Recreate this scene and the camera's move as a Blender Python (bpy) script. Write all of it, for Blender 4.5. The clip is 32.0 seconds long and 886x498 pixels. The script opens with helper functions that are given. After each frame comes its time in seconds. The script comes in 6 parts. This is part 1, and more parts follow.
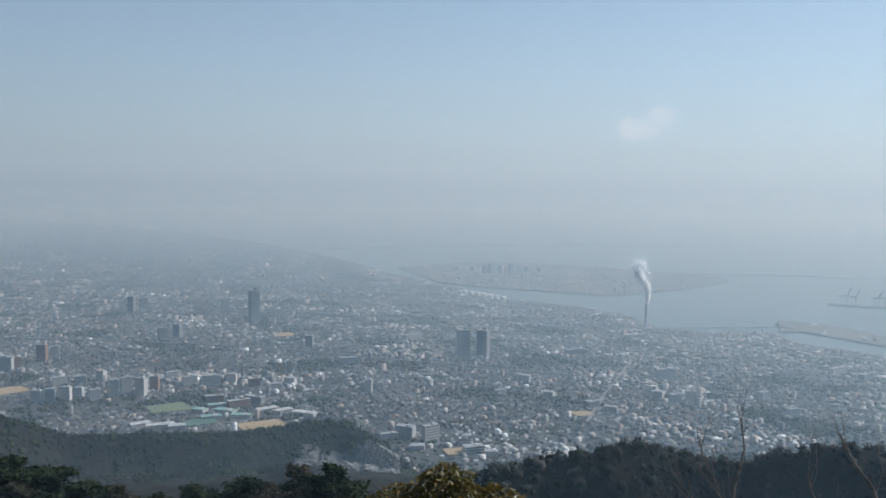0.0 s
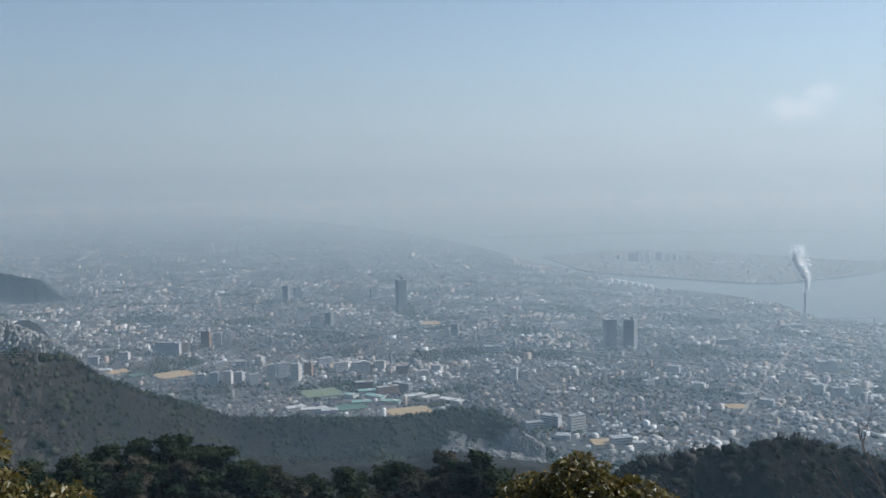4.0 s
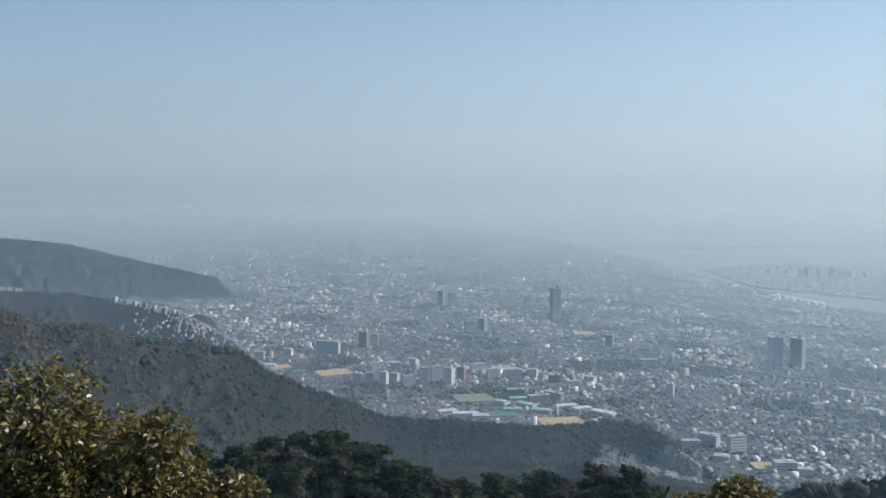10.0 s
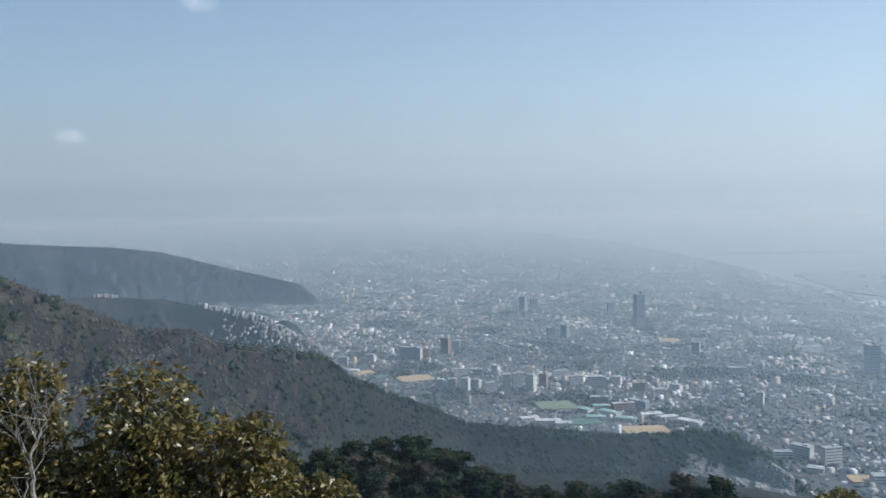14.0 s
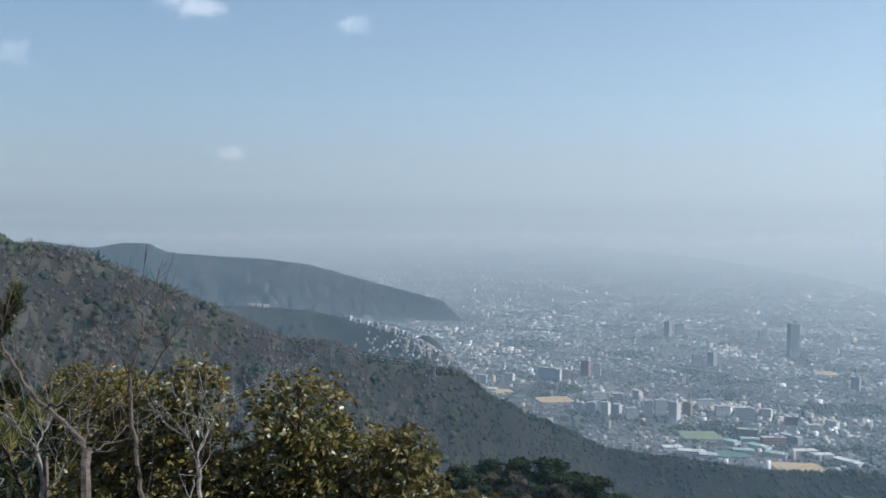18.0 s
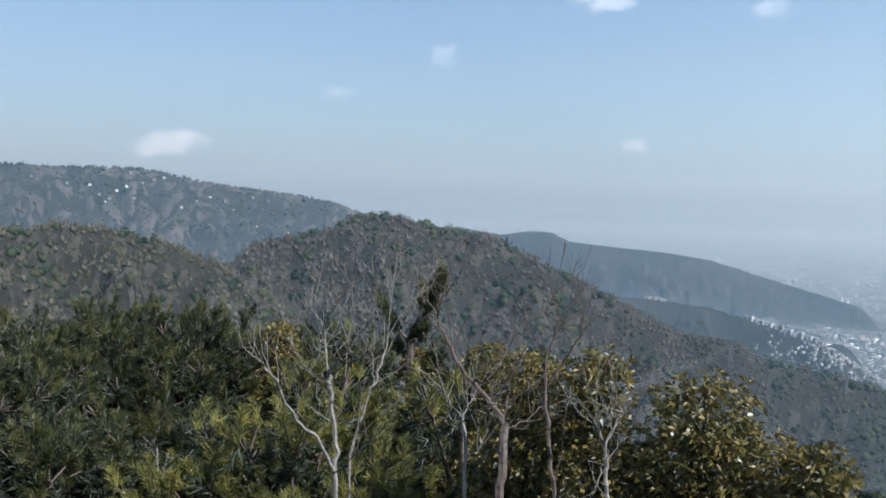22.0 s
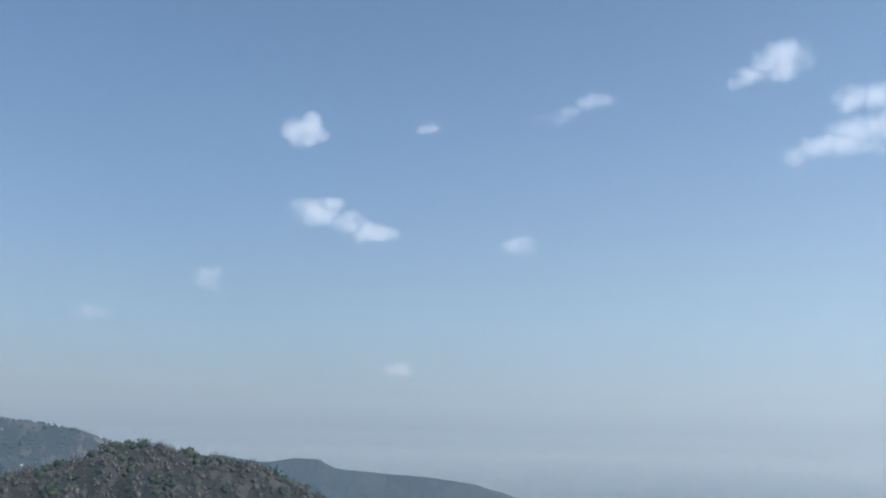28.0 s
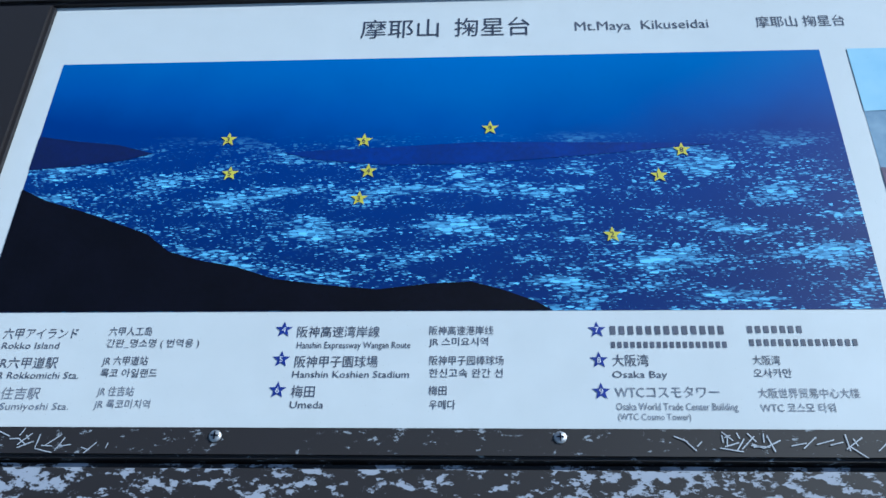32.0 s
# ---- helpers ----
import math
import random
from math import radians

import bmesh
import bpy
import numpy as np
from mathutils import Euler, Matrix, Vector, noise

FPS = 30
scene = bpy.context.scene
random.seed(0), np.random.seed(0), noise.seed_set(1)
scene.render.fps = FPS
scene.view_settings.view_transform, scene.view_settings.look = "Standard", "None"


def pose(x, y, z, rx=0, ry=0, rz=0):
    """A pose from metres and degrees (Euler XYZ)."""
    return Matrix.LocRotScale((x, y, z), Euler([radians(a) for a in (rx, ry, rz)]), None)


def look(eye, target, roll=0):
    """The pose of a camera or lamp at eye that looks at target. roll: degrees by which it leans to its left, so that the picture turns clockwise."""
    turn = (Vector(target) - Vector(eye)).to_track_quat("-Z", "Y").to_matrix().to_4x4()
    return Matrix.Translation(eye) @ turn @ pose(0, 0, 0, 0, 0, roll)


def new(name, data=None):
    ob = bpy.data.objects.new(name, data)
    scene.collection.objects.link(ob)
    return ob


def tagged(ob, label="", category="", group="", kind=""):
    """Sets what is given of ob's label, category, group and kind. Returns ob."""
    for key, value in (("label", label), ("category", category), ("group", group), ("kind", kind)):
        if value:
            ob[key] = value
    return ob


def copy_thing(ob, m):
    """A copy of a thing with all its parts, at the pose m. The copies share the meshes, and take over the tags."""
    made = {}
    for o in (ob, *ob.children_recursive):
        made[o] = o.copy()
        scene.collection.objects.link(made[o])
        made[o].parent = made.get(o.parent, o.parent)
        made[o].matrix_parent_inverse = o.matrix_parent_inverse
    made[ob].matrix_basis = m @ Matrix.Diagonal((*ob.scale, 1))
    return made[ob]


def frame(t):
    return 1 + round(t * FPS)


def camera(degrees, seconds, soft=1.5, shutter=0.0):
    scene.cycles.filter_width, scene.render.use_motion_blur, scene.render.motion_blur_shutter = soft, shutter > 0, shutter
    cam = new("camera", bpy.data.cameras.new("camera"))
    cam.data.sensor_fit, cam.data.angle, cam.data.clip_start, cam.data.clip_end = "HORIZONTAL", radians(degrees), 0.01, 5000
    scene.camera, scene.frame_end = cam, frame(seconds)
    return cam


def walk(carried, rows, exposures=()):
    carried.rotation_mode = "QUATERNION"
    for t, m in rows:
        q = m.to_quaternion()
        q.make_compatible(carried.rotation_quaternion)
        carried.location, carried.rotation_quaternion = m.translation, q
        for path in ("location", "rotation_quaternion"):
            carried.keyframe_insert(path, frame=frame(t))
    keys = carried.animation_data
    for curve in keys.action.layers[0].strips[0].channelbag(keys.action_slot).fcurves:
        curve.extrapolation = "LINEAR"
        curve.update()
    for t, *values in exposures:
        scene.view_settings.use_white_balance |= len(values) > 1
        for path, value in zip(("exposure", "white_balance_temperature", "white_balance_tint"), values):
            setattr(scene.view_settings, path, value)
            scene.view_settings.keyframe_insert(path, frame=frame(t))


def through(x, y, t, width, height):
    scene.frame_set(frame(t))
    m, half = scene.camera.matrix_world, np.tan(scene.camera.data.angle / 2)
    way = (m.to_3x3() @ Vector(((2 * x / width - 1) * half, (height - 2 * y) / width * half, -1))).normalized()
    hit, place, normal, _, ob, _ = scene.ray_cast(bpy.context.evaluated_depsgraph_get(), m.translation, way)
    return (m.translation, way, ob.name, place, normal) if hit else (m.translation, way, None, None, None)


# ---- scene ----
cam = camera(53.36, 32.0)
# seconds, eye x y z, heading, pitch, lean (degrees)
PATH = [
    (0, 4.233, 0.561, 1.625, -0.06, -4.13, 0.65),
    (0.5, 4.259, 0.614, 1.613, -1.26, -4.50, 0.48),
    (1, 4.288, 0.662, 1.603, -3.02, -4.84, 0.05),
    (1.5, 4.326, 0.699, 1.595, -4.64, -5.03, -0.39),
    (2, 4.347, 0.724, 1.587, -7.01, -4.93, 0.13),
    (2.5, 4.338, 0.736, 1.577, -8.39, -4.84, -0.45),
    (3, 4.324, 0.738, 1.568, -9.07, -4.83, -0.90),
    (3.5, 4.315, 0.733, 1.565, -9.30, -4.81, -0.77),
    (5.5, 4.299, 0.695, 1.577, -10.18, -5.03, -0.37),
    (6, 4.298, 0.685, 1.579, -10.99, -4.96, -0.30),
    (6.5, 4.296, 0.676, 1.582, -11.99, -4.84, -0.17),
    (7, 4.293, 0.670, 1.583, -13.32, -4.74, -0.09),
    (7.5, 4.293, 0.668, 1.585, -14.60, -4.66, -0.32),
    (8, 4.294, 0.667, 1.584, -15.83, -4.52, 0.03),
    (8.5, 4.293, 0.666, 1.583, -17.09, -4.41, -0.01),
    (9, 4.289, 0.667, 1.586, -18.09, -4.39, 0.10),
    (9.5, 4.287, 0.670, 1.587, -18.91, -4.34, -0.03),
    (10, 4.293, 0.676, 1.585, -19.52, -4.32, 0.06),
    (10.5, 4.296, 0.676, 1.585, -19.87, -4.28, 0.02),
    (11, 4.298, 0.669, 1.584, -20.15, -4.27, -0.37),
    (11.5, 4.297, 0.661, 1.587, -20.60, -4.38, -0.46),
    (12, 4.296, 0.657, 1.587, -21.36, -4.55, -0.60),
    (12.5, 4.289, 0.655, 1.588, -22.36, -4.45, -0.94),
    (13, 4.282, 0.658, 1.586, -23.28, -4.29, -0.97),
    (13.5, 4.275, 0.665, 1.586, -24.09, -4.03, -0.77),
    (15.5, 4.237, 0.683, 1.579, -27.44, -3.43, -0.19),
    (16, 4.224, 0.684, 1.575, -28.83, -3.18, 0.17),
    (16.5, 4.213, 0.690, 1.574, -30.00, -3.18, 0.22),
    (17, 4.200, 0.698, 1.571, -30.91, -3.07, -0.01),
    (17.5, 4.185, 0.704, 1.567, -32.03, -2.82, 0.50),
    (18, 4.168, 0.713, 1.561, -34.02, -2.65, 0.43),
    (18.5, 4.153, 0.722, 1.559, -38.08, -2.58, 0.27),
    (19, 4.139, 0.724, 1.554, -41.30, -2.66, 0.75),
    (19.5, 4.128, 0.718, 1.555, -43.13, -2.83, 0.55),
    (20, 4.120, 0.705, 1.558, -44.60, -2.89, 0.74),
    (20.5, 4.116, 0.690, 1.562, -45.46, -3.12, 2.45),
    (21, 4.117, 0.680, 1.564, -51.06, -3.51, 2.07),
    (21.5, 4.125, 0.676, 1.568, -56.46, -3.83, 1.85),
    (22, 4.141, 0.676, 1.570, -59.54, -3.59, 1.57),
    (22.5, 4.155, 0.595, 1.576, -57.28, -3.62, 3.89),
    (23, 4.078, 0.396, 1.595, -58.23, -2.20, 2.95),
    (23.5, 3.992, 0.256, 1.611, -59.99, -0.21, 1.46),
    (24, 3.826, 0.119, 1.600, -62.72, 3.13, 1.68),
    (24.5, 3.539, -0.017, 1.575, -61.57, 4.51, 2.14),
    (26.5, 2.276, -0.382, 1.515, -55.58, 10.60, 2.19),
    (27, 1.965, -0.458, 1.506, -53.37, 12.05, 2.7),
    (27.5, 1.666, -0.528, 1.501, -48.38, 12.76, 1.56),
    (28, 1.386, -0.599, 1.500, -44.80, 11.23, 1.13),
    (28.5, 1.131, -0.678, 1.505, -41.90, 5.64, 3.68),
    (29, 0.909, -0.775, 1.519, -32.85, 0.62, -0.58),
    (29.5, 0.816, -0.833, 1.485, -27.92, -5.61, 0.85),
    (30, 0.786, -0.825, 1.472, -26.20, -12.88, -2.00),
    (30.5, 0.717, -0.795, 1.424, -17.10, -21.99, 0.84),
    (31, 0.670, -0.843, 1.434, -16.94, -29.17, -2.03),
    (31.5, 0.658, -0.865, 1.447, -15.49, -29.08, -2.65),
    (32, 0.660, -0.850, 1.442, -14.47, -30.83, -2.41),
]
walk(cam, [(t, pose(x, y, z, 0, 0, -h) @ pose(0, 0, 0, 90 + p) @ pose(0, 0, 0, 0, 0, b)) for t, x, y, z, h, p, b in PATH], exposures=[(0, -0.18, 5620, 5), (6, -0.06, 5600, 5), (13, 0.1, 5550, 5), (19, 0.18, 5480, 5), (21, 0.22, 5480, 5), (22.4, 0.48, 5500, 6), (24.5, 0.2, 5400, 6), (27, 0.2, 5300, 6), (29, 0.02, 5500, 5), (30, 0.12, 5500, 3), (31, 0.36, 5150, 0), (32, 0.42, 5150, 0)])

# ---------- world, sun ----------
VX, VY, VZ = 4.2, 0.56, 1.61          # where the view was taken from
SEA = -172.0                         # the far country is a quarter of its true size
SUN_AZ, SUN_EL = 68.0, 40.0          # degrees right of the first view, height

world = bpy.data.worlds.new("sky")
scene.world = world
world.use_nodes = True
wn, wl = world.node_tree.nodes, world.node_tree.links
sky = wn.new("ShaderNodeTexSky")
sky.sky_type, sky.sun_disc = "NISHITA", False
sky.sun_elevation, sky.sun_rotation = radians(SUN_EL), radians(SUN_AZ)
sky.altitude, sky.air_density, sky.dust_density, sky.ozone_density = 700, 1.0, 0.35, 2.2
wn["Background"].inputs["Strength"].default_value = 0.096


# small fair-weather clouds: heading, elevation, half-width, half-height (degrees), weight
CLOUDS = [(-54.2, 18.5, 1.3, 1.2, 1.0), (-53.5, 13.1, 2.0, 0.9, 1.0), (-52.3, 13.6, 1.2, 1.0, 1.0), (-49.5, 12.2, 1.9, 0.8, 1.0), (-51.2, 12.6, 1.6, 0.7, 0.9), (-46.0, 19.1, 1.1, 0.5, 0.65), (-37.4, 20.0, 2.0, 0.7, 0.5), (-34.6, 20.5, 1.5, 0.8, 0.6), (-22.6, 22.2, 2.2, 1.4, 1.0), (-24.8, 21.2, 1.6, 0.9, 0.9), (-20.0, 16.7, 3.2, 0.9, 1.0), (-18.0, 17.6, 3.2, 1.2, 1.0), (-17.8, 19.3, 2.6, 0.8, 0.9), (-40.1, 11.3, 1.6, 0.9, 0.7), (-59.7, 8.7, 1.2, 1.0, 0.65), (-47.3, 3.4, 0.9, 0.5, 0.8), (-66.6, 6.3, 1.3, 0.6, 0.6), (-76.9, 2.5, 2.8, 0.9, 1.3), (12.4, 3.7, 2.0, 0.8, 1.2), (13.6, 4.4, 1.4, 0.8, 1.2), (11.6, 4.2, 1.0, 0.7, 1.1)]


def wmath(op, a, b=0.0):
    q = wn.new("ShaderNodeMath")
    q.operation = op
    for i, s in enumerate((a, b)):
        if isinstance(s, (int, float)):
            q.inputs[i].default_value = s
        else:
            wl.new(s, q.inputs[i])
    return q.outputs[0]


wtc = wn.new("ShaderNodeTexCoord")
wnz = wn.new("ShaderNodeTexNoise")
wnz.inputs["Scale"].default_value, wnz.inputs["Detail"].default_value, wnz.inputs["Roughness"].default_value = 52, 7, 0.62
wl.new(wtc.outputs["Generated"], wnz.inputs["Vector"])
wnv = wn.new("ShaderNodeTexNoise")
wnv.inputs["Scale"].default_value, wnv.inputs["Detail"].default_value = 22, 3
wl.new(wtc.outputs["Generated"], wnv.inputs["Vector"])
wsub = wn.new("ShaderNodeVectorMath")
wsub.operation, wsub.inputs[1].default_value = "SUBTRACT", (0.5, 0.5, 0.5)
wl.new(wnv.outputs["Color"], wsub.inputs[0])
wadd = wn.new("ShaderNodeVectorMath")
wadd.operation, wadd.inputs[1].default_value = "MULTIPLY_ADD", (0.05, 0.05, 0.035)
wl.new(wsub.outputs[0], wadd.inputs[0])
wl.new(wtc.outputs["Generated"], wadd.inputs[2])
shape = None
for ca, ce, cw, chh, weight in CLOUDS:
    ta, te = radians(ca), radians(ce)
    right = (math.cos(ta), -math.sin(ta), 0.0)
    upward = (-math.sin(ta) * math.sin(te), -math.cos(ta) * math.sin(te), math.cos(te))
    sq = []
    for way, size in ((right, cw), (upward, chh)):
        dn = wn.new("ShaderNodeVectorMath")
        dn.operation, dn.inputs[1].default_value = "DOT_PRODUCT", tuple(k / math.sin(radians(size)) for k in way)
        wl.new(wadd.outputs[0], dn.inputs[0])
        sq.append(wmath("MULTIPLY", dn.outputs["Value"], dn.outputs["Value"]))
    front = wn.new("ShaderNodeVectorMath")
    front.operation, front.inputs[1].default_value = "DOT_PRODUCT", (math.sin(ta), math.cos(ta), 0.0)
    wl.new(wtc.outputs["Generated"], front.inputs[0])
    body = wmath("MULTIPLY", wmath("SUBTRACT", 1.0, wmath("ADD", sq[0], sq[1])), weight)
    body = wmath("MULTIPLY", wmath("MAXIMUM", body, 0.0), wmath("GREATER_THAN", front.outputs["Value"], 0.3))
    shape = body if shape is None else wmath("MAXIMUM", shape, body)
ragged = wmath("MULTIPLY", wmath("GREATER_THAN", shape, 0.001), wmath("ADD", shape, wmath("MULTIPLY", wmath("SUBTRACT", wnz.outputs["Fac"], 0.54), 1.6)))
soft = wn.new("ShaderNodeMapRange")
soft.interpolation_type = "SMOOTHSTEP"
soft.inputs["From Min"].default_value, soft.inputs["From Max"].default_value, soft.inputs["To Max"].default_value = -0.05, 1.25, 0.58
wl.new(ragged, soft.inputs["Value"])
cmix = wn.new("ShaderNodeMix")
cmix.data_type = "RGBA"
cmix.inputs["B"].default_value = (10.0, 9.8, 10.0, 1)
wl.new(soft.outputs[0], cmix.inputs["Factor"])
# the pale veil of haze that thickens all round towards the horizon
whz = wn.new("ShaderNodeSeparateXYZ")
wl.new(wtc.outputs["Generated"], whz.inputs[0])
veil = wn.new("ShaderNodeMix")
veil.data_type = "RGBA"
# it is brighter on the sun's side
toward = wn.new("ShaderNodeVectorMath")
toward.operation = "DOT_PRODUCT"
toward.inputs[1].default_value = (math.sin(radians(SUN_AZ)) * math.cos(radians(SUN_EL)), math.cos(radians(SUN_AZ)) * math.cos(radians(SUN_EL)), math.sin(radians(SUN_EL)))
wl.new(wtc.outputs["Generated"], toward.inputs[0])
lit = wmath("MAXIMUM", wmath("ADD", wmath("MULTIPLY", toward.outputs["Value"], 0.85), 0.80), 0.5)
# and dimmer again where it is thickest, low down
lit = wmath("MULTIPLY", lit, wmath("SUBTRACT", 1.0, wmath("MULTIPLY", wmath("POWER", 2.718, wmath("MULTIPLY", wmath("MAXIMUM", whz.outputs["Z"], 0.0), -18.0)), 0.31)))
tint = wn.new("ShaderNodeVectorMath")
tint.operation = "SCALE"
tint.inputs[0].default_value = (6.3, 6.65, 6.9)
wl.new(lit, tint.inputs["Scale"])
wl.new(tint.outputs[0], veil.inputs["B"])
wl.new(wmath("MULTIPLY", wmath("POWER", 2.718, wmath("MULTIPLY", wmath("MAXIMUM", whz.outputs["Z"], 0.0), -4.4)), 0.86), veil.inputs["Factor"])
wl.new(sky.outputs[0], veil.inputs["A"])
wl.new(veil.outputs["Result"], cmix.inputs["A"])
wl.new(cmix.outputs["Result"], wn["Background"].inputs["Color"])

sun = new("sun", bpy.data.lights.new("sun", "SUN"))
sun.data.energy, sun.data.angle, sun.data.color = 6.0, radians(0.53), (1.0, 0.96, 0.90)
az, el = radians(SUN_AZ), radians(SUN_EL)
sun.matrix_world = look((0, 0, 50), Vector((0, 0, 50)) - Vector((math.sin(az) * math.cos(el), math.cos(az) * math.cos(el), math.sin(el))))


# ---------- materials ----------
def material(name, rough=0.8, metal=0.0):
    m = bpy.data.materials.new(name)
    m.use_nodes = True
    b = m.node_tree.nodes["Principled BSDF"]
    b.inputs["Roughness"].default_value, b.inputs["Metallic"].default_value = rough, metal
    return m, m.node_tree.nodes, m.node_tree.links, b


def ramp(nodes, stops):
    r = nodes.new("ShaderNodeValToRGB")
    while len(r.color_ramp.elements) < len(stops):
        r.color_ramp.elements.new(0.5)
    for e, (p, c) in zip(r.color_ramp.elements, stops):
        e.position, e.color = p, (*c, 1)
    return r


def noisy(name, stops, scale, rough=0.9, bump=0.3, fine=6.0, dist=1.0):
    """A surface that varies at two scales, in metres."""
    m, n, l, b = material(name, rough)
    g = n.new("ShaderNodeNewGeometry")
    a = n.new("ShaderNodeTexNoise")
    a.inputs["Scale"].default_value, a.inputs["Detail"].default_value = scale, 5
    c = n.new("ShaderNodeTexNoise")
    c.inputs["Scale"].default_value, c.inputs["Detail"].default_value = scale * fine, 4
    l.new(g.outputs["Position"], a.inputs["Vector"])
    l.new(g.outputs["Position"], c.inputs["Vector"])
    mix = n.new("ShaderNodeMath")
    mix.operation = "ADD"
    h = n.new("ShaderNodeMath")
    h.operation, h.inputs[1].default_value = "MULTIPLY", 0.5
    l.new(a.outputs["Fac"], h.inputs[0])
    h2 = n.new("ShaderNodeMath")
    h2.operation, h2.inputs[1].default_value = "MULTIPLY", 0.5
    l.new(c.outputs["Fac"], h2.inputs[0])
    l.new(h.outputs[0], mix.inputs[0])
    l.new(h2.outputs[0], mix.inputs[1])
    b.inputs["Specular IOR Level"].default_value = 0.08
    r = ramp(n, stops)
    l.new(mix.outputs[0], r.inputs[0])
    l.new(r.outputs[0], b.inputs["Base Color"])
    bp = n.new("ShaderNodeBump")
    bp.inputs["Strength"].default_value, bp.inputs["Distance"].default_value = bump, dist
    l.new(c.outputs["Fac"], bp.inputs["Height"])
    l.new(bp.outputs[0], b.inputs["Normal"])
    return m


def island(name, stops, rough=0.85, spec=0.3):
    """Each loose piece takes one colour of the ramp."""
    m, n, l, b = material(name, rough)
    g = n.new("ShaderNodeNewGeometry")
    r = ramp(n, stops)
    a = n.new("ShaderNodeTexNoise")
    a.inputs["Scale"].default_value, a.inputs["Detail"].default_value = 0.012, 3
    l.new(g.outputs["Position"], a.inputs["Vector"])
    s = n.new("ShaderNodeMath")
    s.operation, s.inputs[1].default_value, s.inputs[2].default_value = "MULTIPLY_ADD", 1.1, -0.55
    l.new(a.outputs["Fac"], s.inputs[0])
    t = n.new("ShaderNodeMath")
    l.new(g.outputs["Random Per Island"], t.inputs[0])
    l.new(s.outputs[0], t.inputs[1])
    l.new(t.outputs[0], r.inputs[0])
    l.new(r.outputs[0], b.inputs["Base Color"])
    b.inputs["Specular IOR Level"].default_value = spec
    return m


def grove(name, palette, patch, single, wp=0.9, ws=0.8):
    """Crowns whose colour changes in patches and from tree to tree."""
    m, n, l, b = material(name, 0.9)
    g = n.new("ShaderNodeNewGeometry")
    a = n.new("ShaderNodeTexNoise")
    a.inputs["Scale"].default_value, a.inputs["Detail"].default_value = patch, 3
    c = n.new("ShaderNodeTexNoise")
    c.inputs["Scale"].default_value, c.inputs["Detail"].default_value = single, 2
    l.new(g.outputs["Position"], a.inputs["Vector"])
    l.new(g.outputs["Position"], c.inputs["Vector"])
    w = []
    for src, k in ((a.outputs["Fac"], wp), (c.outputs["Fac"], ws), (g.outputs["Random Per Island"], 0.12)):
        q = n.new("ShaderNodeMath")
        q.operation, q.inputs[1].default_value = "MULTIPLY", k
        l.new(src, q.inputs[0])
        w.append(q)
    s1, s2 = n.new("ShaderNodeMath"), n.new("ShaderNodeMath")
    l.new(w[0].outputs[0], s1.inputs[0])
    l.new(w[1].outputs[0], s1.inputs[1])
    l.new(s1.outputs[0], s2.inputs[0])
    l.new(w[2].outputs[0], s2.inputs[1])
    r = ramp(n, palette)
    l.new(s2.outputs[0], r.inputs[0])
    l.new(r.outputs[0], b.inputs["Base Color"])
    b.inputs["Specular IOR Level"].default_value = 0.06
    return m


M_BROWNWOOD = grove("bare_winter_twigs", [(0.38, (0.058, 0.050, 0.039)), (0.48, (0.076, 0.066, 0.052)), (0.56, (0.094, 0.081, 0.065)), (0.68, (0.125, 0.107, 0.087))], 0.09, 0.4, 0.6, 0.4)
M_OLIVEWOOD = grove("olive_winter_twigs", [(0.38, (0.056, 0.053, 0.031)), (0.48, (0.076, 0.070, 0.043)), (0.56, (0.094, 0.084, 0.056)), (0.68, (0.125, 0.107, 0.079))], 0.1, 0.4, 0.6, 0.4)
M_EVERGREEN = grove("evergreen_crowns", [(0.42, (0.010, 0.016, 0.009)), (0.50, (0.022, 0.030, 0.016)), (0.58, (0.040, 0.047, 0.025)), (0.70, (0.064, 0.064, 0.034))], 0.09, 0.5, 0.6, 0.4)
# darker copies of the twigs and litter, with the slopes' shade in the colour
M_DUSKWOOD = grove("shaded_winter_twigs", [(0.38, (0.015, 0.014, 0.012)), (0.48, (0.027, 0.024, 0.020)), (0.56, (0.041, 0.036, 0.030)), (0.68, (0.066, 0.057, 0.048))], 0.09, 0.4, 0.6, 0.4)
M_SHADELITTER = grove("shaded_leaf_litter", [(0.40, (0.010, 0.010, 0.008)), (0.52, (0.022, 0.020, 0.016)), (0.68, (0.040, 0.034, 0.028))], 0.09, 0.8, 0.4, 0.6)
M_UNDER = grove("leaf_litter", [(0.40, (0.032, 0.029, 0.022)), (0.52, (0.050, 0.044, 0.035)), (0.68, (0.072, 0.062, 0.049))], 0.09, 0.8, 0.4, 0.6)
M_DARKWOOD = grove("dark_woodland", [(0.6, (0.010, 0.016, 0.010)), (0.85, (0.022, 0.028, 0.017)), (1.05, (0.04, 0.038, 0.03)), (1.3, (0.07, 0.06, 0.05))], 0.06, 0.8)
M_SUMMIT = grove("summit_woodland", [(0.48, (0.020, 0.024, 0.019)), (0.56, (0.042, 0.042, 0.035)), (0.64, (0.070, 0.060, 0.052)), (0.80, (0.095, 0.08, 0.07))], 0.016, 0.1, 0.8, 0.35)
M_FARWOOD = grove("far_woodland", [(0.45, (0.018, 0.022, 0.019)), (0.55, (0.035, 0.034, 0.031)), (0.68, (0.058, 0.050, 0.045))], 0.008, 0.1, 0.5, 0.5)


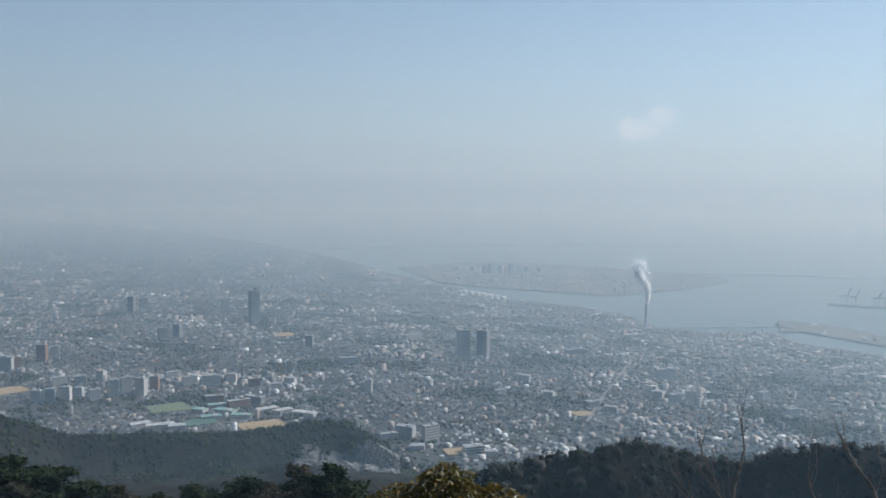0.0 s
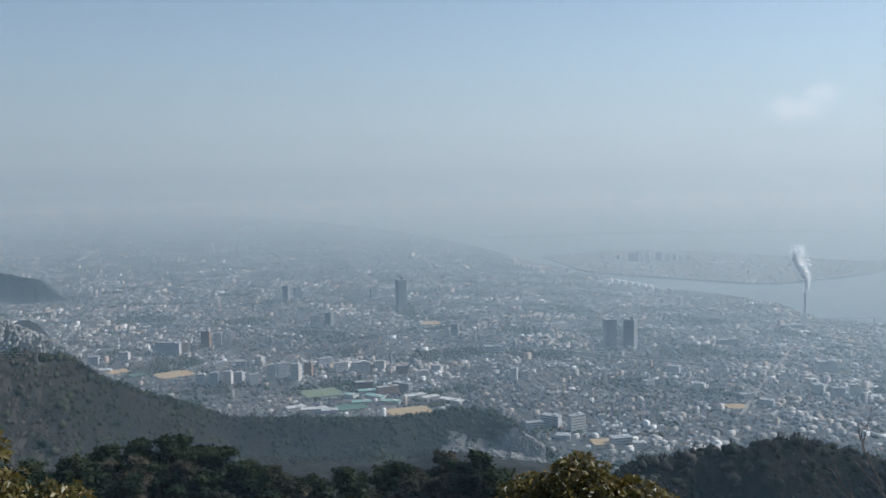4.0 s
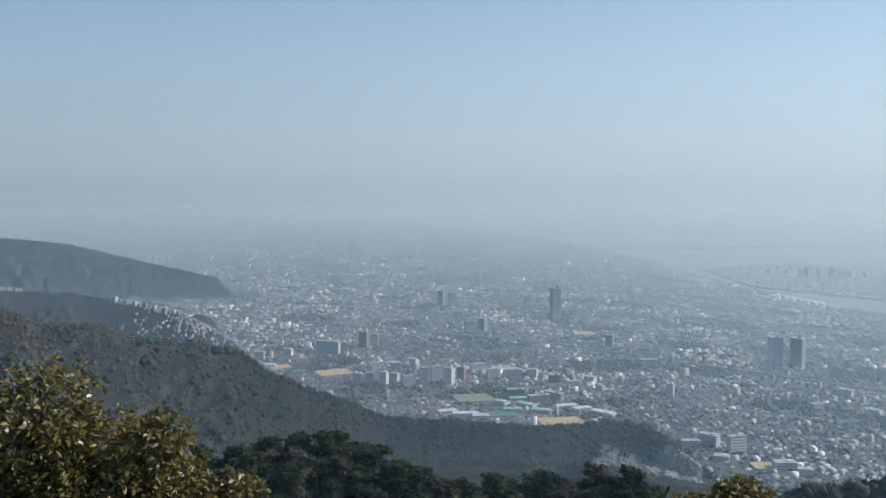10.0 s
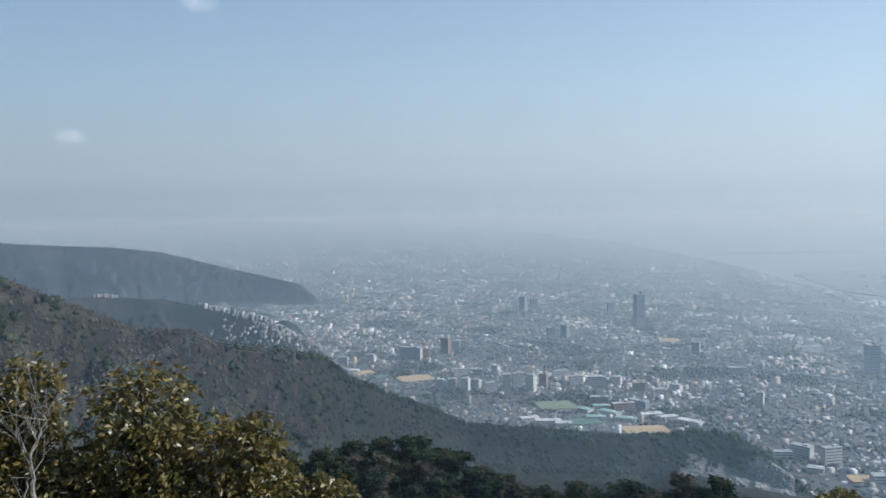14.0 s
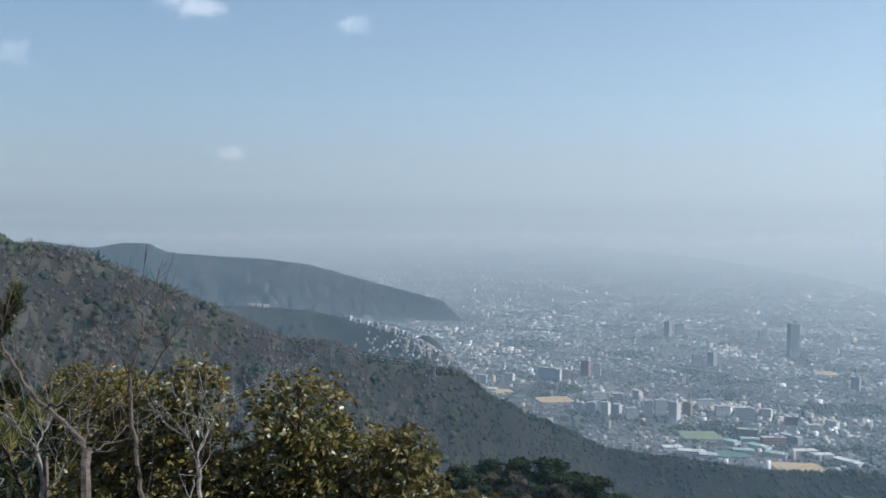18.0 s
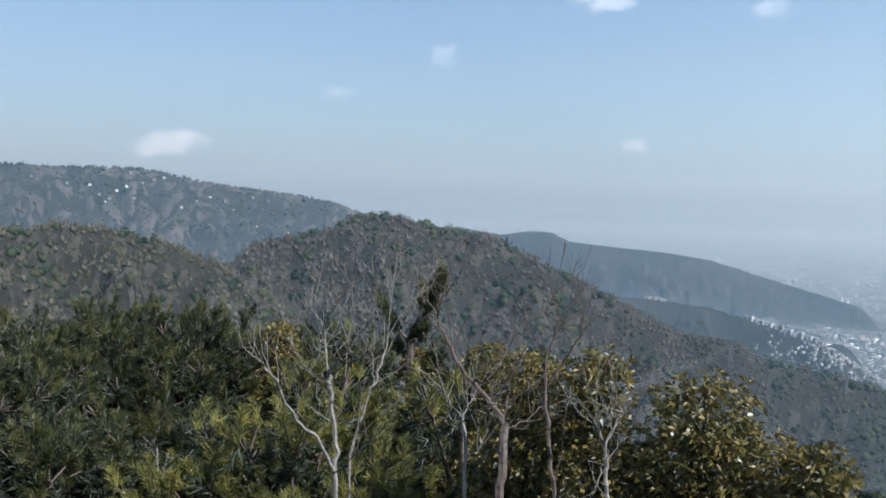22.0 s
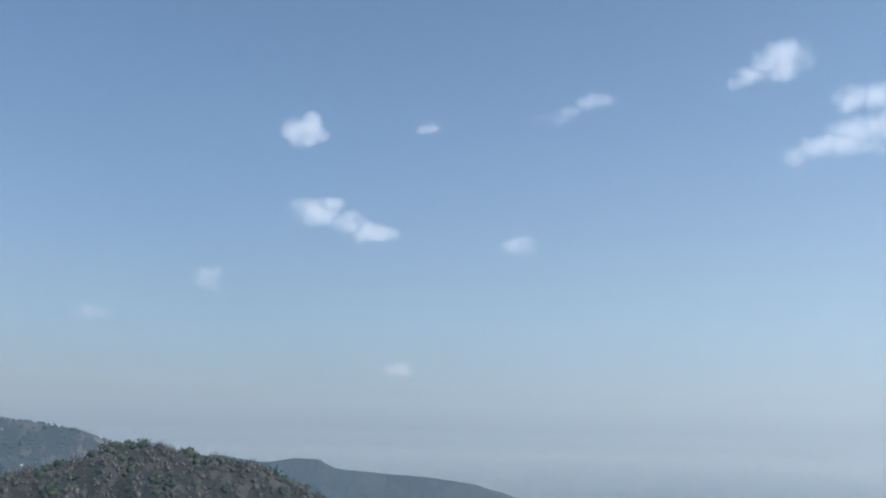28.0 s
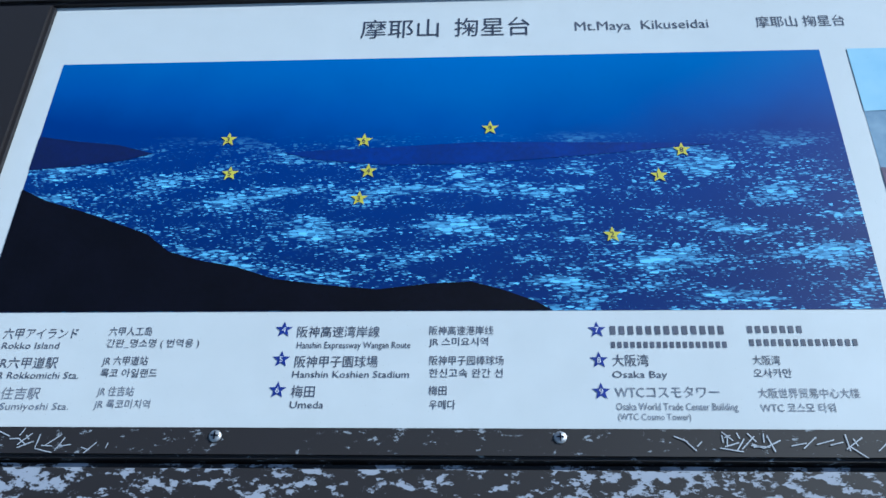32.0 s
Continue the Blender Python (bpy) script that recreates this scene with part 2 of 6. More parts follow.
M_GROUND = noisy("wooded_ground", [(0.3, (0.012, 0.014, 0.010)), (0.5, (0.024, 0.022, 0.017)), (0.7, (0.04, 0.034, 0.027))], 0.06, 0.95, 0.6, 9, 1.5)
M_CITYGROUND = noisy("town_ground", [(0.36, (0.035, 0.040, 0.034)), (0.47, (0.07, 0.07, 0.068)), (0.55, (0.10, 0.098, 0.095)), (0.68, (0.17, 0.165, 0.155))], 0.014, 0.95, 0.05, 9, 0.3)
M_GRAVEL = noisy("pale_gravel", [(0.35, (0.11, 0.108, 0.103)), (0.65, (0.18, 0.174, 0.166))], 0.4, 0.95, 0.3, 8, 0.3)
M_SEA, sn, sl, sb = material("sea_water", 0.22)
sb.inputs["Base Color"].default_value, sb.inputs["Specular IOR Level"].default_value = (0.035, 0.07, 0.085, 1), 0.45


def fill(me, verts, faces):
    """Vertices and faces into a mesh; faces as one array, or as lists of any length."""
    if not isinstance(faces, np.ndarray):
        me.from_pydata(np.asarray(verts).tolist(), [], faces)
        return
    verts, faces = np.asarray(verts, np.float32), np.ascontiguousarray(faces, np.int32)
    n, k = faces.shape
    me.vertices.add(len(verts))
    me.vertices.foreach_set("co", verts.ravel())
    me.loops.add(n * k)
    me.loops.foreach_set("vertex_index", faces.ravel())
    me.polygons.add(n)
    me.polygons.foreach_set("loop_start", np.arange(0, n * k, k, dtype=np.int32))
    me.update(calc_edges=True)


def mesh_object(name, verts, faces, mat, smooth=False):
    me = bpy.data.meshes.new(name)
    fill(me, verts, faces)
    me.materials.append(mat)
    if smooth:
        me.polygons.foreach_set("use_smooth", np.ones(len(me.polygons), bool))
    return new(name, me)


# ---------- the lie of the land ----------
def table(a, rows, col):
    """Smooth reading of a table by heading."""
    k = np.array([r[0] for r in rows], float)
    return np.interp(a, k, np.array([r[col] for r in rows], float))


# heading, elevation of the skyline (degrees), distance (m)
RIDGES = {
    "near_slope": [(-60, -21.8, 95), (-46, -20.3, 95), (-40, -19, 100), (-36, -19.1, 105), (-34, -18.9, 110), (-29, -18.3, 112), (-27.5, -18.2, 112), (-25, -19.1, 110), (-22, -19.9, 108), (-19, -20.9, 105), (-16, -21.1, 108), (-13, -21, 112), (-11, -21, 110), (-9, -20.1, 105), (-7, -20.6, 100), (-5, -21.8, 95), (0, -24.8, 90), (10, -25.8, 90), (40, -25.8, 90)],
    "west_hill": [(-110, -2.5, 190), (-95, -2.6, 200), (-85, -2.9, 215), (-83.2, -2.6, 220), (-80.4, -2.8, 225), (-77.1, -3.6, 235), (-73.7, -5.0, 245), (-70, -7.5, 250), (-65, -12, 250)],
    "peak": [(-78, -9, 290), (-74, -5.6, 295), (-71.7, -3.7, 300), (-68.5, -3.0, 305), (-66.4, -2.4, 308), (-65, -1.6, 310), (-63.2, -1.7, 312), (-61.3, -2.0, 315), (-59.1, -2.45, 318), (-56.5, -2.85, 322), (-53.9, -4.0, 325), (-50.1, -5.7, 330), (-46.4, -7.5, 335), (-43.4, -8.7, 340), (-42.2, -8.65, 341), (-40.9, -8.8, 343), (-39.4, -9.6, 345), (-37.3, -9.9, 350), (-34.9, -10.2, 358), (-32.7, -10.7, 368), (-30.7, -12.15, 380), (-28.4, -13.2, 395), (-25.2, -14.3, 410), (-23.4, -15.1, 420), (-20.1, -15.3, 425), (-16.4, -15.55, 430), (-12.9, -15.6, 440), (-10.4, -15.35, 450), (-8.2, -15.05, 455), (-6.0, -15.3, 455), (-4.4, -16.3, 445), (-3.0, -17.2, 435), (-1, -19, 420), (5, -24, 400)],
    "terrace_spur": [(-56, -8, 700), (-50, -6.5, 705), (-48, -6.3, 710), (-46, -6.3, 715), (-44, -6.55, 720), (-42, -6.8, 725), (-40.6, -7.1, 725), (-38.4, -7.65, 722), (-36.6, -8.1, 718), (-35.2, -8.7, 715), (-33.2, -9.9, 705), (-31.5, -11.3, 690), (-28, -14, 650)],
    "far_ridge": [(-75, -2.0, 1250), (-58.4, -2.2, 1250), (-55.8, -2.6, 1250), (-54, -2.3, 1250), (-52.5, -2.35, 1250), (-51.4, -2.9, 1250), (-48.5, -3.15, 1240), (-46, -3.3, 1240), (-42.7, -3.7, 1235), (-40.2, -4.4, 1230), (-38, -5.0, 1225), (-36.2, -5.45, 1220), (-34.1, -6.0, 1210), (-33.1, -6.9, 1200), (-31, -8.5, 1180), (-27, -11, 1150)],
    "summit_ridge": [(-130, 0.84, 950), (-100, 0.94, 1000), (-85, 0.99, 1050), (-83.3, 0.89, 1050), (-80.5, 0.97, 1060), (-77.9, 0.89, 1070), (-74.9, 0.27, 1080), (-71.5, -0.16, 1090), (-68.6, -0.46, 1100), (-66.5, -0.91, 1110), (-65, -1.41, 1120), (-60, -2.56, 1140), (-50, -5.16, 1150)],
    "right_hill": [(-2, -22, 170), (0, -20, 172), (3.7, -17.9, 175), (6.6, -17.4, 178), (9.6, -16.9, 180), (11, -16.25, 182), (13.1, -16.0, 184), (14.9, -16.4, 186), (17.4, -16.6, 188), (19.4, -16.6, 190), (21, -15.8, 192), (22.9, -15.5, 194), (24.8, -15.0, 196), (27.2, -14.9, 198), (35, -14.5, 200), (60, -15, 200)],
}
SLOPES = {"near_slope": (0.25, 0.30), "west_hill": (0.5, 0.5), "peak": (0.5, 0.42), "terrace_spur": (0.35, 0.12), "far_ridge": (0.4, 0.3), "summit_ridge": (0.33, 0.3), "right_hill": (0.45, 0.5)}
COAST = [(-90, 4900), (-40, 4900), (-30, 4900), (-22, 3900), (-15, 3000), (-10, 2400), (-6, 1980), (-3.1, 1700), (1.3, 1478), (3.5, 1361), (7.9, 1301), (11.5, 1229), (13.8, 1121), (16.4, 1096), (20.8, 1129), (22.4, 1060), (27, 1030), (60, 900), (100, 900)]


def wave(x, y, scale, seed):
    """Cheap smooth noise between -1 and 1."""
    rng = np.random.RandomState(seed)
    out = np.zeros_like(x)
    for k in range(7):
        th, ph, f = rng.uniform(0, 6.28), rng.uniform(0, 6.28), rng.uniform(0.6, 2.2) / scale
        out += np.sin((x * np.cos(th) + y * np.sin(th)) * f * 6.28 + ph + 1.3 * np.sin((x * np.sin(th) - y * np.cos(th)) * f * 4.1 + ph * 2))
    return out / 4.2


def plain(a, r):
    rc = table(a, COAST, 1)
    up = np.clip((rc - r) / np.maximum(rc - 480, 1), 0, 1)
    z = SEA + 0.7 + 27 * up ** 1.5
    return np.where(r > rc + 10, SEA - 3, np.where(r > rc - 6, SEA + 0.7 - 3.7 * (r - rc + 6) / 16, z))


def hills(a, r):
    x, y = VX + r * np.sin(np.radians(a)), VY + r * np.cos(np.radians(a))
    best = np.full_like(r, -1e4)
    for k, (name, rows) in enumerate(RIDGES.items()):
        rc, e = table(a, rows, 2), table(a, rows, 1)
        e = np.where((a < rows[0][0]) | (a > rows[-1][0]), -60, e)
        crest = VZ + rc * np.tan(np.radians(e))
        front, back = SLOPES[name]
        d = rc - r
        d = np.where(d > 0, np.maximum(d - 0.015 * rc, 0), d)
        big = rc * 0.06
        z = crest - np.where(d > 0, front * d, -back * d)
        z = z - np.where(d > 0, 1, 0.6) * np.clip(np.abs(d) / big, 0, 1) * (0.034 * rc) * (1 + wave(x, y, rc * 0.2, 11 + k))
        gully = 1 - np.minimum(1, 1.6 * np.abs(wave(x, y, rc * 0.13, 51 + k)))
        z = z - np.where(d > 0, np.clip(d / big, 0, 1), 0) * (0.0 if name == "near_slope" else 0.024) * rc * gully
        gully = 1 - np.minimum(1, 1.8 * np.abs(wave(x, y, rc * 0.055, 71 + k)))
        z = z - np.where(d > 0, np.clip(d / big, 0, 1), 0) * (0.0 if name == "near_slope" else 0.013) * rc * gully
        best = np.maximum(best, z)
    s = -0.185 * (x - 4.2) + 0.983 * (y - 1.9)          # metres past the terrace's edge
    own = -0.8 * np.clip(s, 0, 12.0) - 0.5 * np.maximum(s - 12.0, 0)
    own = np.where(s < -25, -0.1 * (-25 - s), own)
    return np.maximum(best, np.where(r < 130, own, -1e4))


def land(a, r):
    return np.maximum(plain(a, r), hills(a, r))


def cemetery(a, r):
    return (a > -9.7) & (a < -2.8) & (r > 372) & (r < 438 - 1.4 * np.maximum(np.abs(a + 6.4) - 1.6, 0) ** 2)


def estate(a, r):
    """The built-up end of the spur."""
    return (a > -40.5) & (r > table(a, RIDGES["terrace_spur"], 2) - 75)


def at(a, r, z=None):
    t = radians(a)
    return Vector((VX + r * math.sin(t), VY + r * math.cos(t), float(land(np.array([float(a)]), np.array([float(r)]))[0]) if z is None else z))


heads = np.concatenate([np.arange(-180, -112, 3.0), np.arange(-112, 48, 0.4), np.arange(48, 180, 3.0)])
rings = np.concatenate([np.geomspace(1.2, 80, 60)[:-1], np.geomspace(80, 520, 170)[:-1], np.geomspace(520, 1400, 110)[:-1], np.geomspace(1400, 4940, 70)])
HA, RR = np.meshgrid(heads, rings, indexing="ij")
ZZ = land(HA, RR)
XX, YY = VX + RR * np.sin(np.radians(HA)), VY + RR * np.cos(np.radians(HA))
na, nr = HA.shape
ii, jj = np.meshgrid(np.arange(na), np.arange(nr - 1), indexing="ij")
i2 = (ii + 1) % na
quads = np.stack([ii * nr + jj, ii * nr + jj + 1, i2 * nr + jj + 1, i2 * nr + jj], -1).reshape(-1, 4)
vv = np.stack([XX, YY, ZZ], -1).reshape(-1, 3)
vv = np.concatenate([vv, [[VX, VY, 0.0]]])
tri = [[len(vv) - 1, i * nr, ((i + 1) % na) * nr] for i in range(na)]
me = bpy.data.meshes.new("ground")
me.from_pydata(vv.tolist(), [], quads.tolist() + tri)
me.materials.append(M_GROUND)
me.materials.append(M_CITYGROUND)
me.materials.append(M_GRAVEL)
hill_here = (hills(HA, RR) > plain(HA, RR))[:, :-1].reshape(-1)
graves = cemetery(HA, RR)[:, :-1].reshape(-1)
me.polygons.foreach_set("material_index", np.concatenate([np.where(graves, 2, np.where(hill_here, 0, 1)), np.zeros(len(tri), int)]).astype(np.int32))
me.polygons.foreach_set("use_smooth", np.ones(len(me.polygons), bool))
ground = tagged(new("ground", me), "wooded hills falling to a hazy coastal plain", "ground", kind="structure")

ang = np.linspace(0, 2 * math.pi, 97)[:-1]
sea_v = [(VX + 4940 * math.cos(t), VY + 4940 * math.sin(t), SEA) for t in ang]
sea = tagged(mesh_object("water", sea_v, [list(range(96))], M_SEA), "pale hazy bay beyond the harbour islands", "sea", kind="structure")

# ---------- the haze over the plain ----------
def haze_layer(top, bottom, density, tint, label):
    hz = bpy.data.materials.new("haze")
    hz.use_nodes = True
    hn, hl = hz.node_tree.nodes, hz.node_tree.links
    hn.remove(hn["Principled BSDF"])
    sc = hn.new("ShaderNodeVolumeScatter")
    sc.inputs["Color"].default_value = (*tint, 1)
    sc.inputs["Density"].default_value, sc.inputs["Anisotropy"].default_value = density, 0.2
    ab = hn.new("ShaderNodeVolumeAbsorption")
    ab.inputs["Color"].default_value, ab.inputs["Density"].default_value = (0.97, 1.0, 1.0, 1), density
    both = hn.new("ShaderNodeAddShader")
    hl.new(sc.outputs[0], both.inputs[0])
    hl.new(ab.outputs[0], both.inputs[1])
    hl.new(both.outputs[0], hn["Material Output"].inputs["Volume"])
    bm = bmesh.new()
    bmesh.ops.create_cone(bm, cap_ends=True, segments=48, radius1=4960, radius2=4960, depth=top - bottom)
    me = bpy.data.meshes.new("haze")
    bm.to_mesh(me)
    bm.free()
    me.materials.append(hz)
    ob = tagged(new("haze", me), label, "haze", kind="structure")
    ob.location = (VX, VY, (top + bottom) / 2)


haze_layer(600, -190, 0.00006, (0.57, 0.81, 1.0), "thin blue-grey haze in the upper air")
haze_layer(260, -190.4, 0.00007, (0.57, 0.81, 1.0), "thin haze above the hilltops")
haze_layer(110, -190.8, 0.00018, (0.57, 0.81, 1.0), "pale haze at the height of the horizon")
haze_layer(-30, -191.0, 0.00010, (0.57, 0.81, 1.0), "faint haze between the hills")
haze_layer(-110, -191.2, 0.00036, (0.70, 0.885, 1.0), "haze over the foot of the hills")
haze_layer(-140, -191.6, 0.0013, (0.74, 0.905, 1.0), "denser haze lying over the plain and the bay")
# ---------- building helpers ----------
def part(name, bm, mat, parent, label=""):
    """One mesh under a thing; bm is a bmesh, or (verts, faces)."""
    me = bpy.data.meshes.new(name)
    if isinstance(bm, tuple):
        fill(me, bm[0], bm[1] if isinstance(bm[1], np.ndarray) else [list(f) for f in bm[1]])
    else:
        bm.to_mesh(me)
        bm.free()
    me.materials.append(mat)
    ob = new(name, me)
    ob.parent = parent
    if label:
        ob["label"] = label
    return ob


def thing(name, label, category, loc=(0, 0, 0), rz=0.0, group=""):
    e = new(name)
    e.empty_display_size = 0.1
    e.matrix_world = Matrix.Translation(loc) @ Matrix.Rotation(rz, 4, "Z")
    return tagged(e, label, category, group)


def box(sx, sy, sz, cx=0, cy=0, cz=0, bevel=0.0):
    """A box with its middle at (cx, cy, cz)."""
    bm = bmesh.new()
    bmesh.ops.create_cube(bm, size=1, matrix=Matrix.Translation((cx, cy, cz)) @ Matrix.Diagonal((sx, sy, sz, 1)))
    if bevel:
        bmesh.ops.bevel(bm, geom=bm.edges[:], offset=bevel, segments=2, affect="EDGES")
    return bm


def tubes(paths, sides=5):
    """Round stems: paths of (points, radii)."""
    V, F = [], []
    ang = np.linspace(0, 2 * math.pi, sides + 1)[:-1]
    for pts, rad in paths:
        pts = np.asarray(pts, float)
        d = np.gradient(pts, axis=0)
        d /= np.linalg.norm(d, axis=1)[:, None] + 1e-9
        ref = np.array([0.31, 0.87, 0.38])
        a = np.cross(d, ref)
        a /= np.linalg.norm(a, axis=1)[:, None] + 1e-9
        b = np.cross(d, a)
        k = len(V)
        for p, u, w, q in zip(pts, a, b, rad):
            V += [p + q * (u * math.cos(t) + w * math.sin(t)) for t in ang]
        for i in range(len(pts) - 1):
            for j in range(sides):
                j2 = (j + 1) % sides
                F.append((k + i * sides + j, k + i * sides + j2, k + (i + 1) * sides + j2, k + (i + 1) * sides + j))
        F.append(tuple(k + (len(pts) - 1) * sides + j for j in range(sides)))
    return np.array(V), F


def unit(v):
    return v / (np.linalg.norm(v, axis=-1, keepdims=True) + 1e-9)


def leaf_mesh(c, d, length, width, rng, fold=0.35):
    """Folded two-sided leaves from base points c along directions d."""
    n = len(c)
    side = unit(np.cross(d, unit(rng.normal(size=(n, 3)))))
    nor = np.cross(side, d)
    L, W = length[:, None], width[:, None]
    droop = np.array([0, 0, -1.0]) * L * 0.12
    v = np.stack([c, c + d * L * 0.5 + side * W + nor * W * fold, c + d * L + droop, c + d * L * 0.5 - side * W + nor * W * fold], 1).reshape(-1, 3)
    k = np.arange(n)[:, None] * 4
    return v, np.concatenate([k + [0, 1, 2], k + [0, 2, 3]])


def clumps(cen, rad, rng, flakes=10, squash=0.8, blob=True):
    """Tree crowns seen from far: an uneven body with ragged leaf flakes round it."""
    n = len(cen)
    g = (1 + 5 ** 0.5) / 2
    ico = unit(np.array([(-1, g, 0), (1, g, 0), (-1, -g, 0), (1, -g, 0), (0, -1, g), (0, 1, g), (0, -1, -g), (0, 1, -g), (g, 0, -1), (g, 0, 1), (-g, 0, -1), (-g, 0, 1)], float))
    icf = np.array([(0, 11, 5), (0, 5, 1), (0, 1, 7), (0, 7, 10), (0, 10, 11), (1, 5, 9), (5, 11, 4), (11, 10, 2), (10, 7, 6), (7, 1, 8), (3, 9, 4), (3, 4, 2), (3, 2, 6), (3, 6, 8), (3, 8, 9), (4, 9, 5), (2, 4, 11), (6, 2, 10), (8, 6, 7), (9, 8, 1)])
    V, F, off = [], [], 0
    if blob:
        v = cen[:, None] + ico[None] * (rad[:, None, None] * rng.uniform(0.4, 1.1, (n, 12, 1))) * np.array([1, 1, squash])
        V.append(v.reshape(-1, 3))
        F.append((np.arange(n)[:, None, None] * 12 + icf[None]).reshape(-1, 3))
        off = n * 12
    d = unit(rng.normal(size=(n, flakes, 3)) + [0, 0, 0.35])
    p = cen[:, None] + d * rad[:, None, None] * rng.uniform(0.75, 1.12, (n, flakes, 1)) * np.array([1, 1, squash])
    s = rad[:, None, None, None] * rng.uniform(0.18, 0.42, (n, flakes, 1, 1))
    t = p[:, :, None] + rng.normal(size=(n, flakes, 3, 3)) * s
    V.append(t.reshape(-1, 3))
    F.append(off + np.arange(n * flakes * 3).reshape(-1, 3))
    return np.concatenate(V), np.concatenate(F)


def domes(u, w, size, seed):
    """Height of packed round crowns over a plane, and a number for each crown."""
    iu, iw = np.floor(u / size).astype(int), np.floor(w / size).astype(int)
    best = np.zeros_like(u)
    for du in (-1, 0, 1):
        for dw in (-1, 0, 1):
            cu, cw = iu + du, iw + dw
            h = np.sin(cu * 127.1 + cw * 311.7 + seed) * 43758.5453
            h1 = h - np.floor(h)
            h = np.sin(cu * 269.5 + cw * 183.3 + seed) * 43758.5453
            h2 = h - np.floor(h)
            h3 = (h1 * 7.31 + h2 * 3.17) % 1.0
            rad = size * (0.45 + 0.5 * h3)
            d2 = (u - (cu + h1) * size) ** 2 + (w - (cw + h2) * size) ** 2
            best = np.maximum(best, np.sqrt(np.maximum(rad ** 2 - d2, 0)) * (0.75 + 0.5 * h1))
    return best


def crowns(cen, rad, tall, flakes, wisp, rng):
    """Crowns of trees: an uneven body with thin twigs or short ragged sprays round it."""
    n = len(cen)
    body, F = clumps(cen, rad * (0.48 if wisp else 0.8), rng, 0, tall)
    lo, hi = (0.1, 1.1) if wisp else (0.55, 1.06)
    wide = rng.uniform(0.03, 0.085, (n, flakes, 1)) if wisp else rng.uniform(0.10, 0.22, (n, flakes, 1))
    d = unit(rng.normal(size=(n, flakes, 3)) + [0, 0, 0.7 if wisp else 0.4])
    base = cen[:, None] + d * rad[:, None, None] * lo * [1, 1, tall]
    tip = cen[:, None] + d * rad[:, None, None] * hi * [1, 1, tall] * rng.uniform(0.75, 1.08, (n, flakes, 1))
    side = unit(np.cross(d, rng.normal(size=(n, flakes, 3)))) * rad[:, None, None] * wide
    t = np.stack([base + side, base * 0.5 + tip * 0.5 - side, tip], 2)
    return np.concatenate([body, t.reshape(-1, 3)]), np.concatenate([F, len(body) + np.arange(n * flakes * 3).reshape(-1, 3)])


def wooded(label, bare, green, ridge, a0, a1, depth, behind, size, step, flakes, seed, clear=None, share=0.3, patch=60.0, litter=None, grove_at=None):
    """A wood of uncountable trees along one side of a ridge: undergrowth on the ground,
    leafless crowns, and evergreens in loose patches among them."""
    rng, litter = np.random.RandomState(seed), litter or M_UNDER
    rows = RIDGES[ridge]
    mid = np.mean([q[2] for q in rows if a0 <= q[0] <= a1])
    da = math.degrees(size * 0.5 / mid)
    A, D = np.meshgrid(np.arange(a0, a1, da), np.arange(-depth, behind, size * 0.55), indexing="ij")
    R = table(A, rows, 2) + D

    def good(a, r, z):
        ok = (hills(a, r) > plain(a, r) - 0.4) & (z <= VZ + table(a, rows, 2) * np.tan(np.radians(table(a, rows, 1))) + 3)
        return ok if clear is None else ok & ~clear(a, r)

    Z = land(A, R)
    own = good(A, R, Z)
    X, Y = VX + R * np.sin(np.radians(A)), VY + R * np.cos(np.radians(A))
    V = np.stack([X, Y, Z - size * 0.25 + (0.4 if step else 0.75) * domes(np.radians(A) * mid, R, size * 0.8, seed)], -1)
    n, m = A.shape
    k = np.arange(n * m).reshape(n, m)
    whole = own[:-1, :-1] & own[1:, :-1] & own[:-1, 1:] & own[1:, 1:]
    F = np.stack([k[:-1, :-1], k[1:, :-1], k[1:, 1:], k[:-1, 1:]], -1)[whole]
    tagged(mesh_object("undergrowth", V.reshape(-1, 3), F, litter, True), "brown undergrowth and leaf litter below the trees", "undergrowth", kind="stuff")

    if not step:
        return
    da = math.degrees(step / mid)
    a, d = np.meshgrid(np.arange(a0, a1, da), np.arange(-depth, behind, step), indexing="ij")
    a, d = (a + rng.uniform(-0.55, 0.55, a.shape) * da).ravel(), (d + rng.uniform(-0.55, 0.55, d.shape) * step).ravel()
    r = table(a, rows, 2) + d
    z = land(a, r)
    ok = good(a, r, z)
    a, r, z = a[ok], r[ok], z[ok]
    x, y = VX + r * np.sin(np.radians(a)), VY + r * np.cos(np.radians(a))
    ever = wave(x, y, patch, seed + 3) * 0.55 + wave(x, y, patch * 0.25, seed + 4) * 0.3 + rng.normal(0, 0.2, len(a)) > 0.9 - 2.2 * share
    if grove_at is not None:
        ever |= grove_at(a, r) & (rng.rand(len(a)) < 0.9)
    for pick, mat, what, wisp in ((~ever, bare, "leafless winter trees, ", True), (ever, green, "dark evergreen trees, ", False)):
        n = pick.sum()
        rad = size * (0.36 + 0.55 * rng.rand(n) ** 1.5) * (1.0 if wisp else rng.uniform(0.8, 1.25, n))
        tall = 1.12 if wisp else 0.95
        c = np.stack([x[pick], y[pick], z[pick] - size * 0.25 + rad * tall * 0.45], -1)
        tagged(mesh_object("hill_wood", *crowns(c, rad, tall, flakes if wisp else max(4, flakes // 3), wisp, rng), mat, True), what + label, "woodland", kind="stuff")


